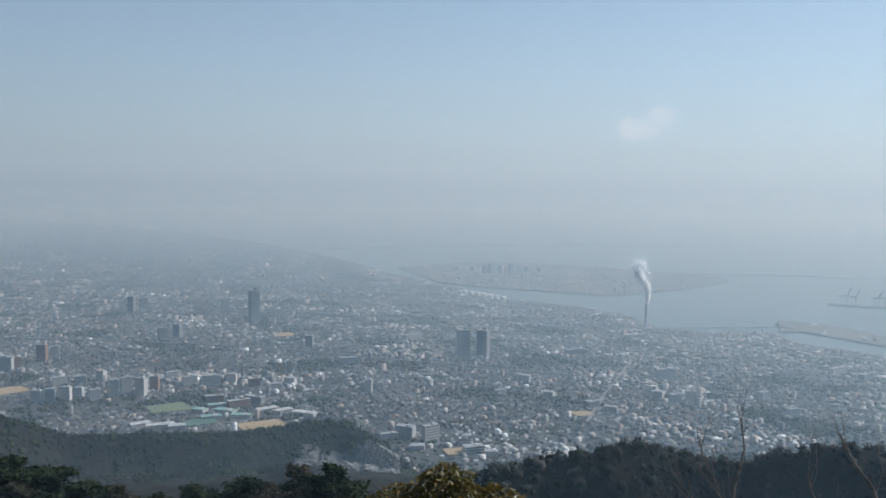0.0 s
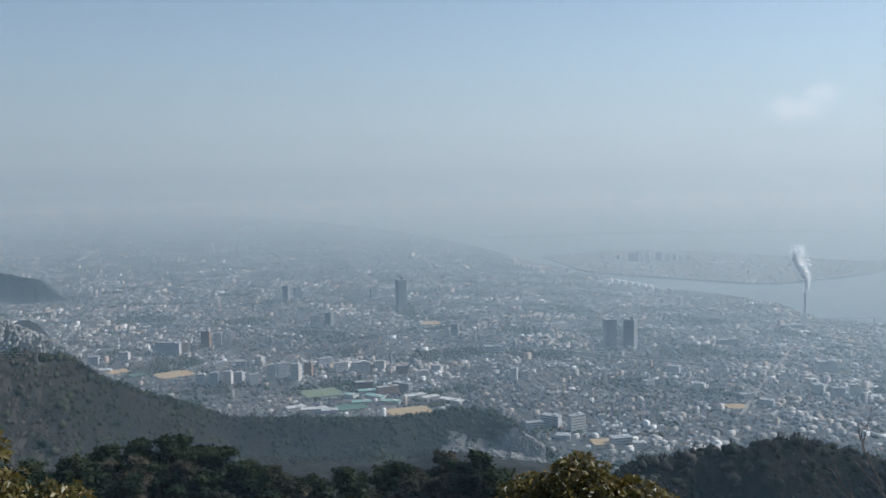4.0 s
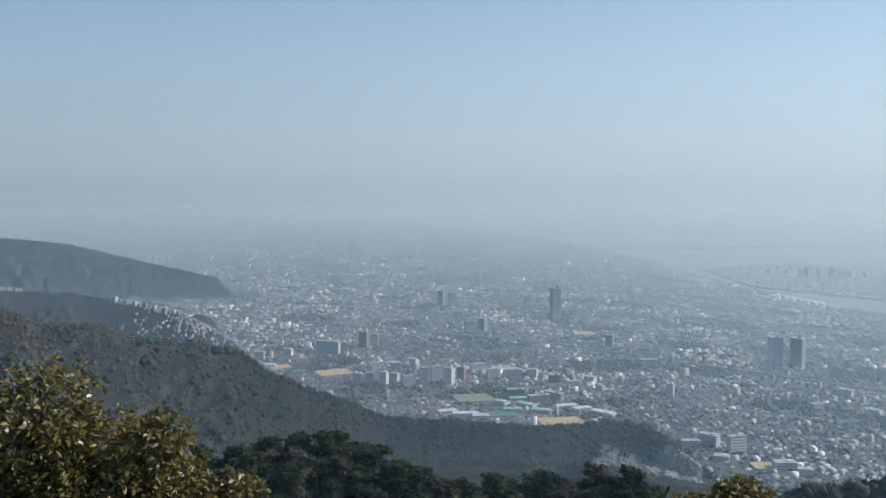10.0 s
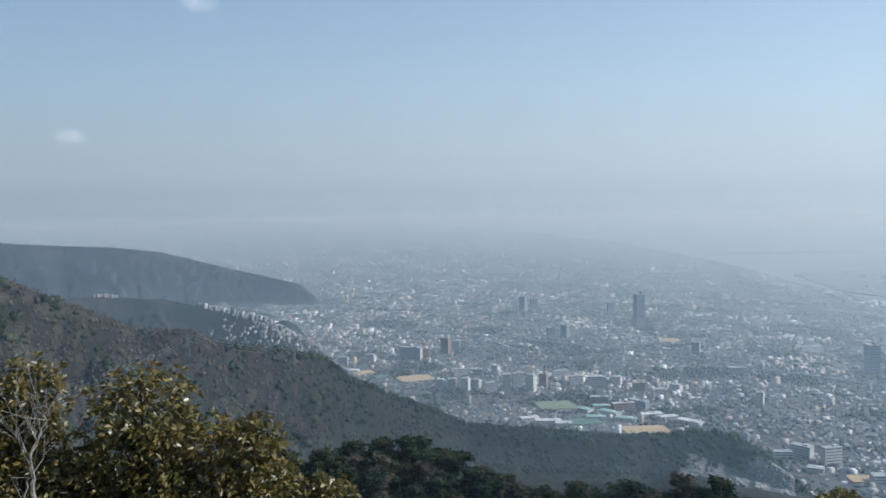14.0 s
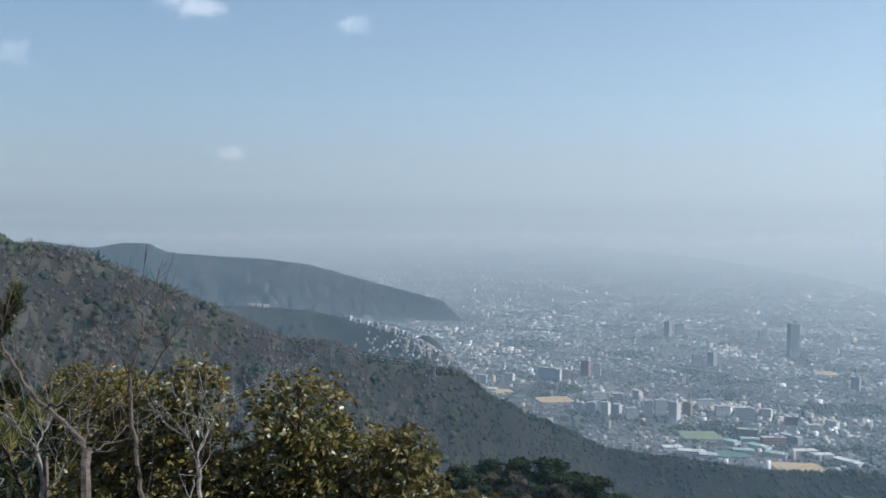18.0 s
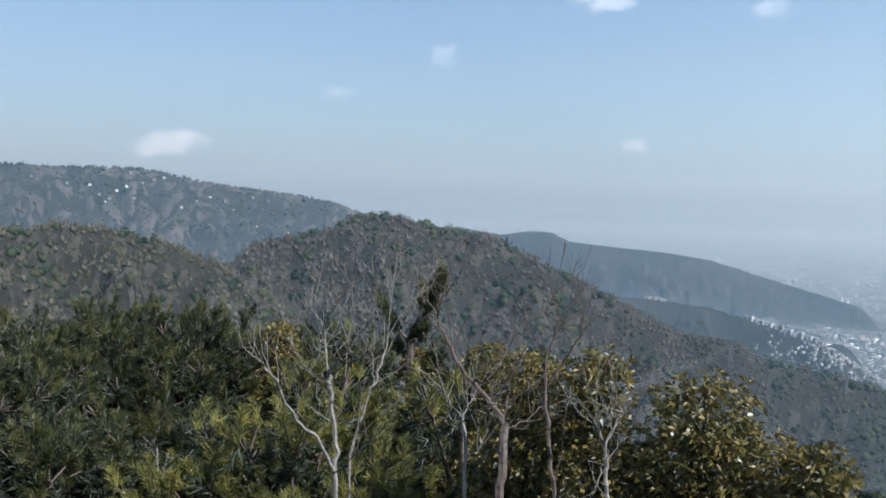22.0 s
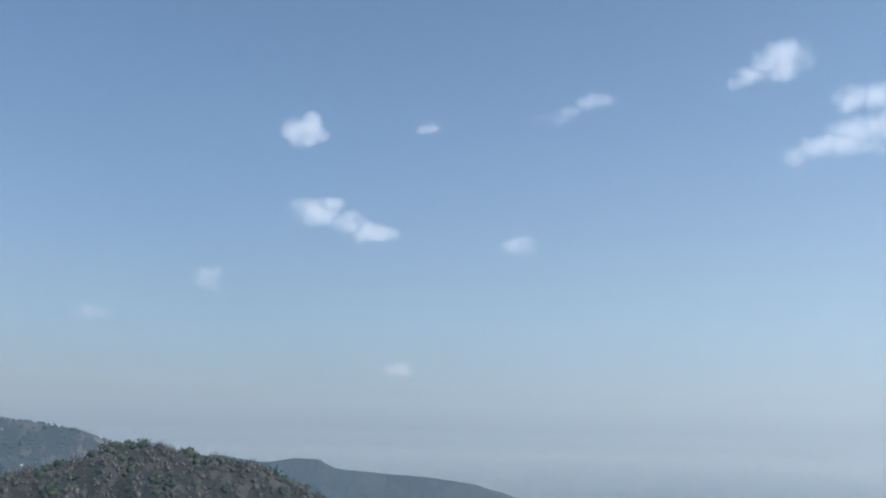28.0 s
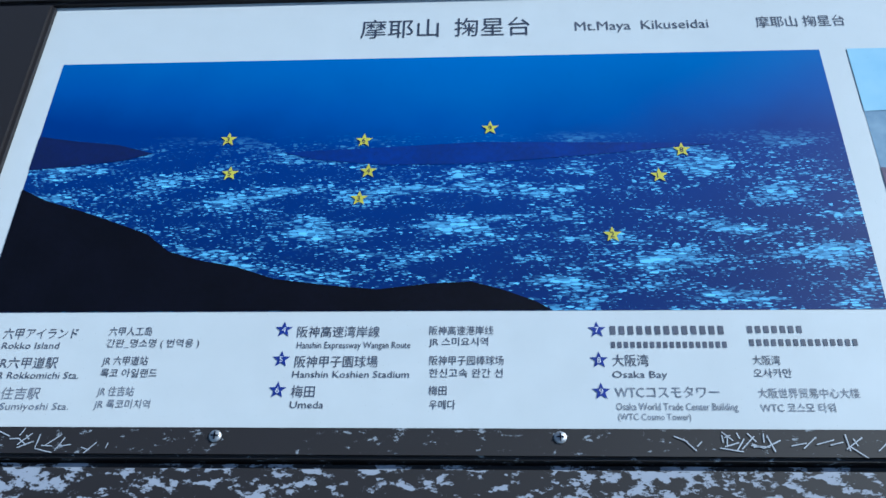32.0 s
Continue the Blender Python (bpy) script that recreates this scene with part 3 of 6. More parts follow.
wooded("on a steep hillside", M_BROWNWOOD, M_EVERGREEN, "peak", -79, -34, 95, 8, 2.9, 1.75, 24, 21, None, 0.33, 34.0)
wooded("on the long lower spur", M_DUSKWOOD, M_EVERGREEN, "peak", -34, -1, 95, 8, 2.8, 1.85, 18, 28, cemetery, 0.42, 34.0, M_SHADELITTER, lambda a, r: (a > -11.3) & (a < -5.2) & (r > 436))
wooded("on the neighbouring hill", M_OLIVEWOOD, M_EVERGREEN, "west_hill", -108, -66, 75, 6, 2.3, 1.45, 22, 22, None, 0.32, 26.0)
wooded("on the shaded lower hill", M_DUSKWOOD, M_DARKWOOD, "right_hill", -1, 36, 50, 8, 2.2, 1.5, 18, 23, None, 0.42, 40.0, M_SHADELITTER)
wooded("on the slope below the terrace", M_DARKWOOD, M_DARKWOOD, "near_slope", -52, -2, 45, 3, 1.8, 1.5, 7, 27, None, 0.5)
wooded("on the long far ridge", M_FARWOOD, M_FARWOOD, "far_ridge", -74, -27, 260, 10, 4.4, 0, 2, 24, None, 0.7, 160.0, M_FARWOOD)
wooded("below the summit ridge", M_SUMMIT, M_EVERGREEN, "summit_ridge", -108, -60, 230, 10, 5.4, 4.1, 4, 25, None, 0.28, 140.0, M_SUMMIT)
wooded("on the low far spur", M_FARWOOD, M_FARWOOD, "terrace_spur", -56, -28, 190, 4, 3.2, 0, 2, 26, estate, 0.7, 100.0, M_FARWOOD)

# ---------- the town ----------
def boxes(name, x, y, z, w, d, h, yaw, mat):
    """Many plain houses in one mesh."""
    n = len(x)
    c, s = np.cos(yaw), np.sin(yaw)
    sx, sy = np.array([-1, 1, 1, -1]) * 0.5, np.array([-1, -1, 1, 1]) * 0.5
    px = x[:, None] + (sx * w[:, None]) * c[:, None] - (sy * d[:, None]) * s[:, None]
    py = y[:, None] + (sx * w[:, None]) * s[:, None] + (sy * d[:, None]) * c[:, None]
    lo = np.stack([px, py, np.repeat((z - 1.0)[:, None], 4, 1)], -1)
    hi = np.stack([px, py, np.repeat((z + h)[:, None], 4, 1)], -1)
    v = np.concatenate([lo, hi], 1).reshape(-1, 3)
    f = np.array([[4, 5, 6, 7], [0, 1, 5, 4], [1, 2, 6, 5], [2, 3, 7, 6], [3, 0, 4, 7]])
    faces = (np.arange(n)[:, None, None] * 8 + f[None]).reshape(-1, 4)
    return mesh_object(name, v, faces, mat)


def gabled(x, y, z, w, d, h, yaw):
    """Small houses with pitched roofs: walls and roofs as separate vertex lists."""
    n = len(x)
    c, s = np.cos(yaw)[:, None], np.sin(yaw)[:, None]
    lx = np.array([-1, 1, 1, -1, -1, 1, 1, -1, -1.1, 1.1]) * 0.5
    ly = np.array([-1, -1, 1, 1, -1, -1, 1, 1, 0, 0]) * 0.5
    lz = np.array([0, 0, 0, 0, 0.62, 0.62, 0.62, 0.62, 1, 1])
    X, Y = lx * w[:, None], ly * d[:, None]
    v = np.stack([x[:, None] + X * c - Y * s, y[:, None] + X * s + Y * c, z[:, None] - 0.6 + lz * (h[:, None] + 0.6)], -1).reshape(-1, 3)
    k = np.arange(n)[:, None] * 10
    quads = np.concatenate([k + q for q in ([0, 1, 5, 4], [2, 3, 7, 6], [4, 5, 9, 8], [6, 7, 8, 9])]).tolist()
    tris = np.concatenate([k + q for q in ([1, 2, 6], [3, 0, 4])]).tolist()
    more = np.concatenate([k + [1, 6, 9], k + [1, 9, 5], k + [3, 4, 8], k + [3, 8, 7]]).tolist()
    return v, quads + more


FIELDS = []          # heading, distance, half-width, half-depth of open ground, turn


def open_ground(x, y, pad=1.0):
    hit = np.zeros(len(x), bool)
    for fx, fy, w, d, t in FIELDS:
        dx, dy = x - fx, y - fy
        u, v = dx * math.cos(t) + dy * math.sin(t), -dx * math.sin(t) + dy * math.cos(t)
        hit |= (np.abs(u) < w + pad) & (np.abs(v) < d + pad)
    return hit


def field(name, a, r, w, d, mat, label, turn=None):
    p = at(a, r)
    t = -radians(a) + 0.3 if turn is None else turn
    FIELDS.append((p.x, p.y, w / 2, d / 2, t))
    e = tagged(new(name), label, "field")
    e.matrix_world = Matrix.Translation((p.x, p.y, p.z)) @ Matrix.Rotation(t, 4, "Z")
    rng = np.random.RandomState(int(r))
    ring = [((w / 2) * math.copysign(abs(math.cos(q)) ** 0.3, math.cos(q)) * rng.uniform(0.94, 1.03), (d / 2) * math.copysign(abs(math.sin(q)) ** 0.3, math.sin(q)) * rng.uniform(0.94, 1.03)) for q in np.linspace(0, 6.28, 25)[:-1]]
    n = len(ring)
    v = [(x, y, 0.9) for x, y in ring] + [(x * 1.03, y * 1.03, -2.5) for x, y in ring]
    f = [list(range(n))] + [[i, n + i, n + (i + 1) % n, (i + 1) % n] for i in range(n)]
    part("surface", (v, f), mat, e)
    return e


M_DRYFIELD = noisy("dry_earth", [(0.35, (0.30, 0.22, 0.13)), (0.65, (0.40, 0.30, 0.18))], 0.2, 0.95, 0.05)
M_GRASS = noisy("sports_turf", [(0.35, (0.14, 0.165, 0.10)), (0.65, (0.19, 0.215, 0.135))], 0.2, 0.95, 0.05)
M_GREENCOURT = noisy("green_court", [(0.35, (0.08, 0.13, 0.10)), (0.65, (0.11, 0.17, 0.13))], 0.3, 0.9, 0.05)
for nm, a_, r_, w_, d_, m_, lab in [
        ("sports_ground", -11.8, 538, 27, 17, M_DRYFIELD, "bare tan sports ground beside a wooded knoll"),
        ("sports_ground", -26.7, 682, 27, 20, M_DRYFIELD, "bare tan playing field among apartment blocks"),
        ("sports_ground", -30.1, 708, 18, 14, M_DRYFIELD, "small tan playing field by low white halls"),
        ("sports_ground", -17.5, 594, 26, 22, M_GRASS, "pale green turf pitch in a school campus"),
        ("tennis_court", -28.9, 690, 12, 9, M_GREENCOURT, "green courts beside the playing field"),
        ("tennis_court", -15.6, 552, 20, 14, M_GREENCOURT, "dark green courts on the campus"),
        ("sports_ground", 9.2, 585, 13, 12, M_DRYFIELD, "small tan school yard among houses"),
        ("sports_ground", 1.0, 474, 14, 11, M_DRYFIELD, "tan yard at the foot of the hill"),
        ("sports_ground", -10.3, 905, 20, 20, M_DRYFIELD, "tan yard near the tall tower")]:
    field(nm, a_, r_, w_, d_, m_, lab)

rng = np.random.RandomState(5)
GRID = radians(20)                                       # the streets' turn
gx, gy = np.meshgrid(np.arange(-3600, 2000, 3.1), np.arange(200, 4700, 3.1), indexing="ij")
gx, gy = gx.ravel(), gy.ravel()
street = (np.round(gx / 3.1) % 7 == 0) | (np.round(gy / 3.1) % 5 == 0)
gx, gy = gx[~street], gy[~street]
x, y = VX + gx * math.cos(GRID) - gy * math.sin(GRID), VY + gx * math.sin(GRID) + gy * math.cos(GRID)
x, y = x + rng.normal(0, 0.7, len(x)), y + rng.normal(0, 0.7, len(x))
x, y = x + 9 * wave(x, y, 160, 8), y + 9 * wave(x, y, 160, 9)
a, r = np.degrees(np.arctan2(x - VX, y - VY)), np.hypot(x - VX, y - VY)
keep = (a > -50) & (a < 33) & (r < 4600) & (rng.rand(len(a)) < np.where(r < 1400, np.clip(1.25 - r / 1500, 0.3, 0.93), 0.24 * (1400 / r) ** 2))
x, y, a, r = x[keep], y[keep], a[keep], r[keep]
rc = table(a, COAST, 1)
park = wave(x, y, 120, 31) + 0.5 * wave(x, y, 40, 32) + 0.4 * wave(x * 0.35 + y * 0.1, y, 30, 33) > 0.52
ok = (hills(a, r) < plain(a, r) + 0.2) & (r < rc - 8) & ~open_ground(x, y)
x, y, a, r, park, rc = x[ok], y[ok], a[ok], r[ok], park[ok], rc[ok]
z = plain(a, r)
big = wave(x, y, 260, 41) * 0.5 + rng.rand(len(x))
kind = np.where(park, 2, np.where((big > 1.12) | (rng.rand(len(x)) < 0.035), 1, 0))
near = np.clip(r / 900, 0.75, 4.0)
k = kind == 0
tilt = GRID + rng.choice([0, math.pi / 2], k.sum()) + rng.normal(0, 0.12, k.sum())
v, f = gabled(x[k], y[k], z[k], rng.uniform(1.9, 3.4, k.sum()) * near[k], rng.uniform(1.6, 2.7, k.sum()) * near[k], rng.uniform(0.9, 1.6, k.sum()), tilt)
M_CITY = island("town_houses", [(0.0, (0.030, 0.032, 0.037)), (0.2, (0.065, 0.066, 0.072)), (0.42, (0.14, 0.137, 0.133)), (0.58, (0.23, 0.213, 0.195)), (0.66, (0.19, 0.12, 0.085)), (0.78, (0.27, 0.26, 0.245)), (0.95, (0.37, 0.36, 0.35)), (1.0, (0.58, 0.58, 0.57))], 0.7, 0.2)
tagged(mesh_object("town_houses", v, f, M_CITY), "countless small grey-roofed houses filling the plain", "houses", kind="stuff")
k = kind == 1
n = k.sum()
hh = rng.uniform(1.2, 2.6, n) * np.where(rng.rand(n) < 0.10, rng.uniform(1.5, 2.6, n), 1)
M_BLOCKS = island("town_blocks", [(0.0, (0.10, 0.10, 0.11)), (0.35, (0.26, 0.25, 0.24)), (0.6, (0.42, 0.40, 0.37)), (0.8, (0.36, 0.27, 0.21)), (1.0, (0.72, 0.71, 0.69))], 0.7, 0.3)
tagged(boxes("town_blocks", x[k], y[k], z[k], rng.uniform(2.6, 7.0, n) * near[k], rng.uniform(2.0, 3.4, n), hh, GRID + rng.choice([0, math.pi / 2], n), M_BLOCKS), "pale concrete blocks scattered among the houses", "buildings", kind="stuff")
k = kind == 2
cen = np.stack([x[k], y[k], z[k] + 0.7], -1)
v, f = clumps(cen, rng.uniform(1.2, 2.2, k.sum()), rng, 5)
M_TOWNTREE = grove("town_trees", [(0.6, (0.02, 0.03, 0.016)), (0.9, (0.04, 0.05, 0.026)), (1.2, (0.08, 0.07, 0.05))], 0.03, 0.3)
tagged(mesh_object("town_trees", v, f, M_TOWNTREE), "dark trees in parks and gardens of the town", "trees", kind="stuff")
# industry along the shore
n = 1500
a = rng.uniform(-14, 30, n)
r = table(a, COAST, 1) - 10 - rng.uniform(0, 190, n) ** 1.0
ok = (r > 700)
a, r = a[ok], r[ok]
x, y = VX + r * np.sin(np.radians(a)), VY + r * np.cos(np.radians(a))
M_SHEDS = island("harbour_sheds", [(0.0, (0.05, 0.055, 0.06)), (0.45, (0.12, 0.12, 0.12)), (0.65, (0.18, 0.13, 0.10)), (0.88, (0.28, 0.28, 0.28)), (1.0, (0.7, 0.7, 0.7))], 0.6, 0.4)
tagged(boxes("harbour_sheds", x, y, plain(a, r), rng.uniform(2.5, 10, len(a)), rng.uniform(2, 4, len(a)), rng.uniform(0.6, 1.6, len(a)), np.full(len(a), GRID), M_SHEDS), "long pale sheds and factories along the shore", "sheds", kind="stuff")
# houses that climb the spur
n = 1500
a = rng.uniform(-40.0, -30.5, n)
r = table(a, RIDGES["terrace_spur"], 2) + rng.uniform(-48, 40, n)
ok = rng.rand(n) < np.clip((a + 41) / 5, 0.3, 0.9)
a, r = a[ok], r[ok]
x, y = VX + r * np.sin(np.radians(a)), VY + r * np.cos(np.radians(a))
M_PALE = island("pale_houses", [(0.0, (0.05, 0.05, 0.05)), (0.35, (0.10, 0.097, 0.093)), (0.75, (0.18, 0.17, 0.158)), (1.0, (0.32, 0.31, 0.29))], 0.7, 0.3)
tagged(boxes("hillside_houses", x, y, land(a, r), rng.uniform(1.4, 3.2, len(a)), rng.uniform(1.3, 2.2, len(a)), rng.uniform(0.6, 1.5, len(a)), rng.uniform(0, 3, len(a)), M_PALE), "pale sunlit houses climbing a wooded spur", "houses", kind="stuff")
# ---------- landmarks of the plain ----------
def plain_mat(name, col, rough=0.7, vary=0.15, scale=2.0, spec=0.4, metal=0.0):
    """Paint, concrete or metal with faint stains at two scales."""
    m, n, l, b = material(name, rough, metal)
    a, c = n.new("ShaderNodeTexNoise"), n.new("ShaderNodeTexNoise")
    g = n.new("ShaderNodeTexCoord")
    for q, k in ((a, scale), (c, scale * 9)):
        q.inputs["Scale"].default_value, q.inputs["Detail"].default_value = k, 4
        l.new(g.outputs["Object"], q.inputs["Vector"])
    s = n.new("ShaderNodeMath")
    s.operation = "MULTIPLY"
    l.new(a.outputs["Fac"], s.inputs[0])
    l.new(c.outputs["Fac"], s.inputs[1])
    r = ramp(n, [(0.12, tuple(v * (1 - vary) for v in col)), (0.4, tuple(min(1, v * (1 + vary)) for v in col))])
    l.new(s.outputs[0], r.inputs[0])
    l.new(r.outputs[0], b.inputs["Base Color"])
    b.inputs["Specular IOR Level"].default_value = spec
    return m


M_CONC = plain_mat("pale_concrete", (0.50, 0.48, 0.45))
M_GREYB = plain_mat("grey_concrete", (0.38, 0.38, 0.39))
M_DARKB = plain_mat("dark_cladding", (0.20, 0.205, 0.215))
M_BROWNB = plain_mat("brown_tile", (0.22, 0.14, 0.10))
M_WHITEB = plain_mat("white_render", (0.47, 0.46, 0.45))
M_PALEB = plain_mat("cream_render", (0.52, 0.48, 0.42))
M_FLATS = plain_mat("weathered_render", (0.19, 0.183, 0.172))
M_ROOF = plain_mat("roof_felt", (0.30, 0.30, 0.30))
M_GREENROOF = plain_mat("green_copper_roof", (0.20, 0.31, 0.27))
M_WIN = plain_mat("window_band", (0.05, 0.06, 0.075), 0.15, 0.3, 1.0, 0.6)


def block(a, r, w, d, h, wall, label, name="apartment_block", floors=5, roof=None, yaw=None, group="town blocks"):
    """A building: walls, roof slab, stair head and window bands on two sides."""
    p = at(a, r)
    e = thing(name, label, "building", p, GRID + (0.0, -0.75, 0.3, -0.4)[int(abs(a) * 7 + r) % 4] if yaw is None else yaw, group)
    part("wall", box(w, d, h + 2, 0, 0, h / 2 - 1), wall, e)
    part("roof", box(w * 1.03, d * 1.03, h * 0.03 + 0.08, 0, 0, h), roof or M_ROOF, e)
    part("stair_head", box(w * 0.25, d * 0.5, h * 0.08 + 0.3, w * 0.2, 0, h * 1.04 + 0.1), wall, e)
    for i in range(floors):
        z = h * (i + 0.6) / floors
        part("window_band", box(w * 0.92, 0.12, h / floors * 0.24, 0, -d / 2 - 0.01, z), M_WIN, e)
    return e


block(-12.2, 997, 10, 9, 36, M_DARKB, "tall dark residential tower above the station", "tower_block", 14)
block(1.35, 815, 10, 9, 24, M_GREYB, "grey tower of a pair beside a darker twin", "tower_block", 11)
block(2.66, 811, 10, 9, 25.5, M_DARKB, "dark tower of a pair beside a grey twin", "tower_block", 11)
block(-8.7, 827, 7, 6, 12, M_DARKB, "dark mid-height block among low houses", "tower_block", 7)
block(-4.85, 634, 5, 5, 9, M_CONC, "pale narrow apartment block among houses", floors=6)
block(-4.1, 640, 4, 4, 6, M_WHITEB, "small white block among houses", floors=4)
block(-0.75, 497, 10, 4, 9.5, M_CONC, "pale hospital block with window bands", "hospital", 6)
block(-2.4, 505, 11, 5, 7, M_GREYB, "grey slab block by the wooded foot", "hospital", 5)
block(-3.5, 500, 10, 4, 4, M_WHITEB, "low white curved-front hall", "hall", 3)
block(2.1, 474, 11, 6, 4.2, M_WHITEB, "long white school building at the hill's foot", "school", 3)
block(3.3, 468, 7, 5, 3.5, M_CONC, "small pale school wing", "school", 3)
block(-1.6, 480, 8, 6, 2.4, M_WHITEB, "low white hall at the foot of the wood", "hall", 2)
for a_, r_, w_, h_ in [(-27.0, 770, 22, 10), (-26.2, 775, 10, 8), (-24.7, 795, 8, 14), (-24.0, 800, 7, 11), (-25.0, 640, 6, 8), (-24.3, 638, 6, 9), (-23.4, 640, 6, 9), (-22.7, 645, 6, 7), (-21.8, 630, 7, 8), (-20.7, 640, 6, 12), (-20.0, 650, 7, 11), (-19.1, 640, 8, 12), (-18.3, 655, 6, 10), (-23.8, 692, 9, 6), (-22.6, 690, 8, 6), (-21.4, 700, 7, 7), (-16.2, 665, 10, 7), (-14.9, 660, 13, 8), (-13.6, 668, 7, 7), (-12.2, 655, 8, 6), (-17.2, 690, 12, 6), (-10.9, 640, 7, 5), (-9.9, 660, 9, 5), (-29.6, 760, 9, 6), (-31.4, 745, 8, 7)]:
    block(a_, r_, w_, 4, h_, (M_CONC, M_GREYB, M_GREYB, M_BROWNB)[int(r_) % 4], "apartment slab with rows of window bands", floors=max(3, int(h_ / 1.2)))
for a_, r_, w_, h_, m_ in [(-14.7, 606, 12, 5, M_BROWNB), (-13.2, 590, 15, 5, M_BROWNB), (-12.2, 600, 14, 5, M_DARKB)]:
    block(a_, r_, w_, 5, h_, m_, "brown brick campus building with flat roof", "school", 3, group="campus")
for a_, r_, w_, m_ in [(-14.5, 591, 12, M_GREENROOF), (-14.0, 575, 14, M_GREENROOF), (-14.9, 560, 12, M_GREENROOF), (-13.0, 560, 13, M_GREENROOF), (-15.6, 580, 9, M_GREENROOF), (-11.4, 575, 14, M_WHITEB), (-10.4, 570, 12, M_WHITEB), (-9.0, 562, 16, M_WHITEB), (-19.2, 552, 12, M_WHITEB), (-18.0, 546, 16, M_WHITEB), (-17.0, 541, 10, M_GREYB), (-30.9, 712, 13, M_WHITEB), (-31.8, 720, 9, M_WHITEB), (-32.6, 735, 9, M_WHITEB)]:
    block(a_, r_, w_, 6, 2.4, M_CONC, "low campus hall with a %s roof" % {"green_copper_roof": "weathered green", "white_render": "white"}.get(m_.name, "grey"), "hall", 2, m_, group="campus")
for a_, r_, w_, h_ in [(7.0, 640, 7, 4), (9.8, 610, 10, 5), (13.9, 660, 8, 7), (15.0, 655, 8, 7), (15.9, 668, 7, 8), (14.3, 760, 16, 9), (17.2, 790, 6, 7), (11.0, 600, 9, 4), (20.3, 700, 9, 6), (22.0, 650, 8, 5), (18.6, 640, 7, 5), (5.4, 700, 9, 5), (-6.2, 745, 14, 6), (3.8, 640, 8, 4), (8.6, 860, 20, 5), (24.4, 880, 24, 6), (26.0, 860, 20, 6), (-2.0, 900, 20, 6), (12.4, 1010, 24, 4), (-17.8, 890, 9, 11), (-16.9, 895, 8, 13), (-19.6, 1100, 9, 18), (-18.9, 1110, 9, 15), (-14.0, 1120, 8, 12)]:
    block(a_, r_, w_, 5, h_, M_DARKB if r_ > 1000 else (M_CONC, M_GREYB, M_DARKB, M_GREYB, M_GREYB)[int(r_ / 5 + w_) % 5], "larger block standing above the houses", floors=max(3, int(h_ / 1.3)))
# flats on the spur
for i in range(24):
    a_ = -40.3 + i * 0.19 + 0.1 * math.sin(i * 2.1)
    block(a_, float(table(a_, RIDGES["terrace_spur"], 2)) - 2 - 4 * (i % 2), 3.2 + 2.2 * (i % 4 == 0), 3.2, 2.4 + 0.9 * (i % 5 == 1) + 0.5 * (i % 2), (M_FLATS, M_GREYB, M_FLATS)[i % 3], "pale apartment slab on the wooded spur", floors=4, yaw=-0.5 + 0.35 * (i % 3), group="hill flats")
for i in range(7):
    a_ = -46.5 + 0.2 * i
    block(a_, float(table(a_, RIDGES["terrace_spur"], 2)) - 2 - 5 * (i % 2), 3, 2.5, 2.2 + 0.5 * (i % 2), M_FLATS, "small pale apartment block on the wooded spur", floors=4, yaw=-0.4, group="hill flats")
# villas under the summit
rngv = np.random.RandomState(77)
for i, (a_, e_) in enumerate([(-82.8, 0.32), (-80.6, -0.74), (-80.3, -0.6), (-79.4, 0.17), (-78.4, 0.3), (-74.4, 0.1), (-71.8, -0.36), (-71.5, -0.3), (-70.8, -0.52), (-76.1, -0.94), (-84.6, 0.54), (-81.4, 0.23), (-80.5, 0.9), (-79.1, 0.85), (-77.8, 0.8), (-79.9, 0.05), (-73.0, 0.0), (-75.2, -0.6), (-83.7, 0.8), (-82.0, 0.95), (-78.9, -0.5), (-77.2, 0.55), (-80.9, -0.3), (-69.6, -0.55), (-73.6, 0.2)]):
    rr = np.linspace(800, 1090, 300)
    el_ = np.degrees(np.arctan2(land(np.full(300, a_), rr) - VZ, rr))
    k_ = int(np.argmax(el_ >= e_ + 0.2)) or 260
    w_ = rngv.uniform(2.0, 6.0) if i % 3 else rngv.uniform(6, 12)
    block(a_, float(rr[k_]) - 6, w_, 3, rngv.uniform(0.3, 0.8), (M_FLATS, M_GREYB, M_FLATS, M_CONC)[i % 4], "pale villa among trees below the summit", "villa", 2, yaw=rngv.uniform(-0.4, 0.4), group="summit villas")

# the power station's chimney with its steam
p = at(13.06, 1112)
ch = thing("chimney", "tall grey power-station chimney by the shore", "chimney", p)
bm = bmesh.new()
bmesh.ops.create_cone(bm, cap_ends=True, segments=16, radius1=1.9, radius2=1.5, depth=28, matrix=Matrix.Translation((0, 0, 14)))
part("stack", bm, M_GREYB, ch)
bm = bmesh.new()
bmesh.ops.create_cone(bm, cap_ends=True, segments=16, radius1=1.75, radius2=1.75, depth=1.6, matrix=Matrix.Translation((0, 0, 27.6)))
part("rim", bm, M_DARKB, ch, "dark sooty rim")
rngs = np.random.RandomState(4)
k = rngs.rand(2400) ** 1.15
cx = -9 * k + 3.5 * np.sin(k * 6.5) + rngs.normal(0, 1, 2400) * (0.5 + 4.6 * k ** 1.3)
cen = np.stack([p.x + cx, p.y + rngs.normal(0, 1, 2400) * (0.5 + 2.5 * k), p.z + 28.5 + 56 * k], -1)
M_STEAM = plain_mat("steam", (0.92, 0.92, 0.92), 1.0, 0.03, 0.3, 0.0)
sn_, sl_ = M_STEAM.node_tree.nodes, M_STEAM.node_tree.links
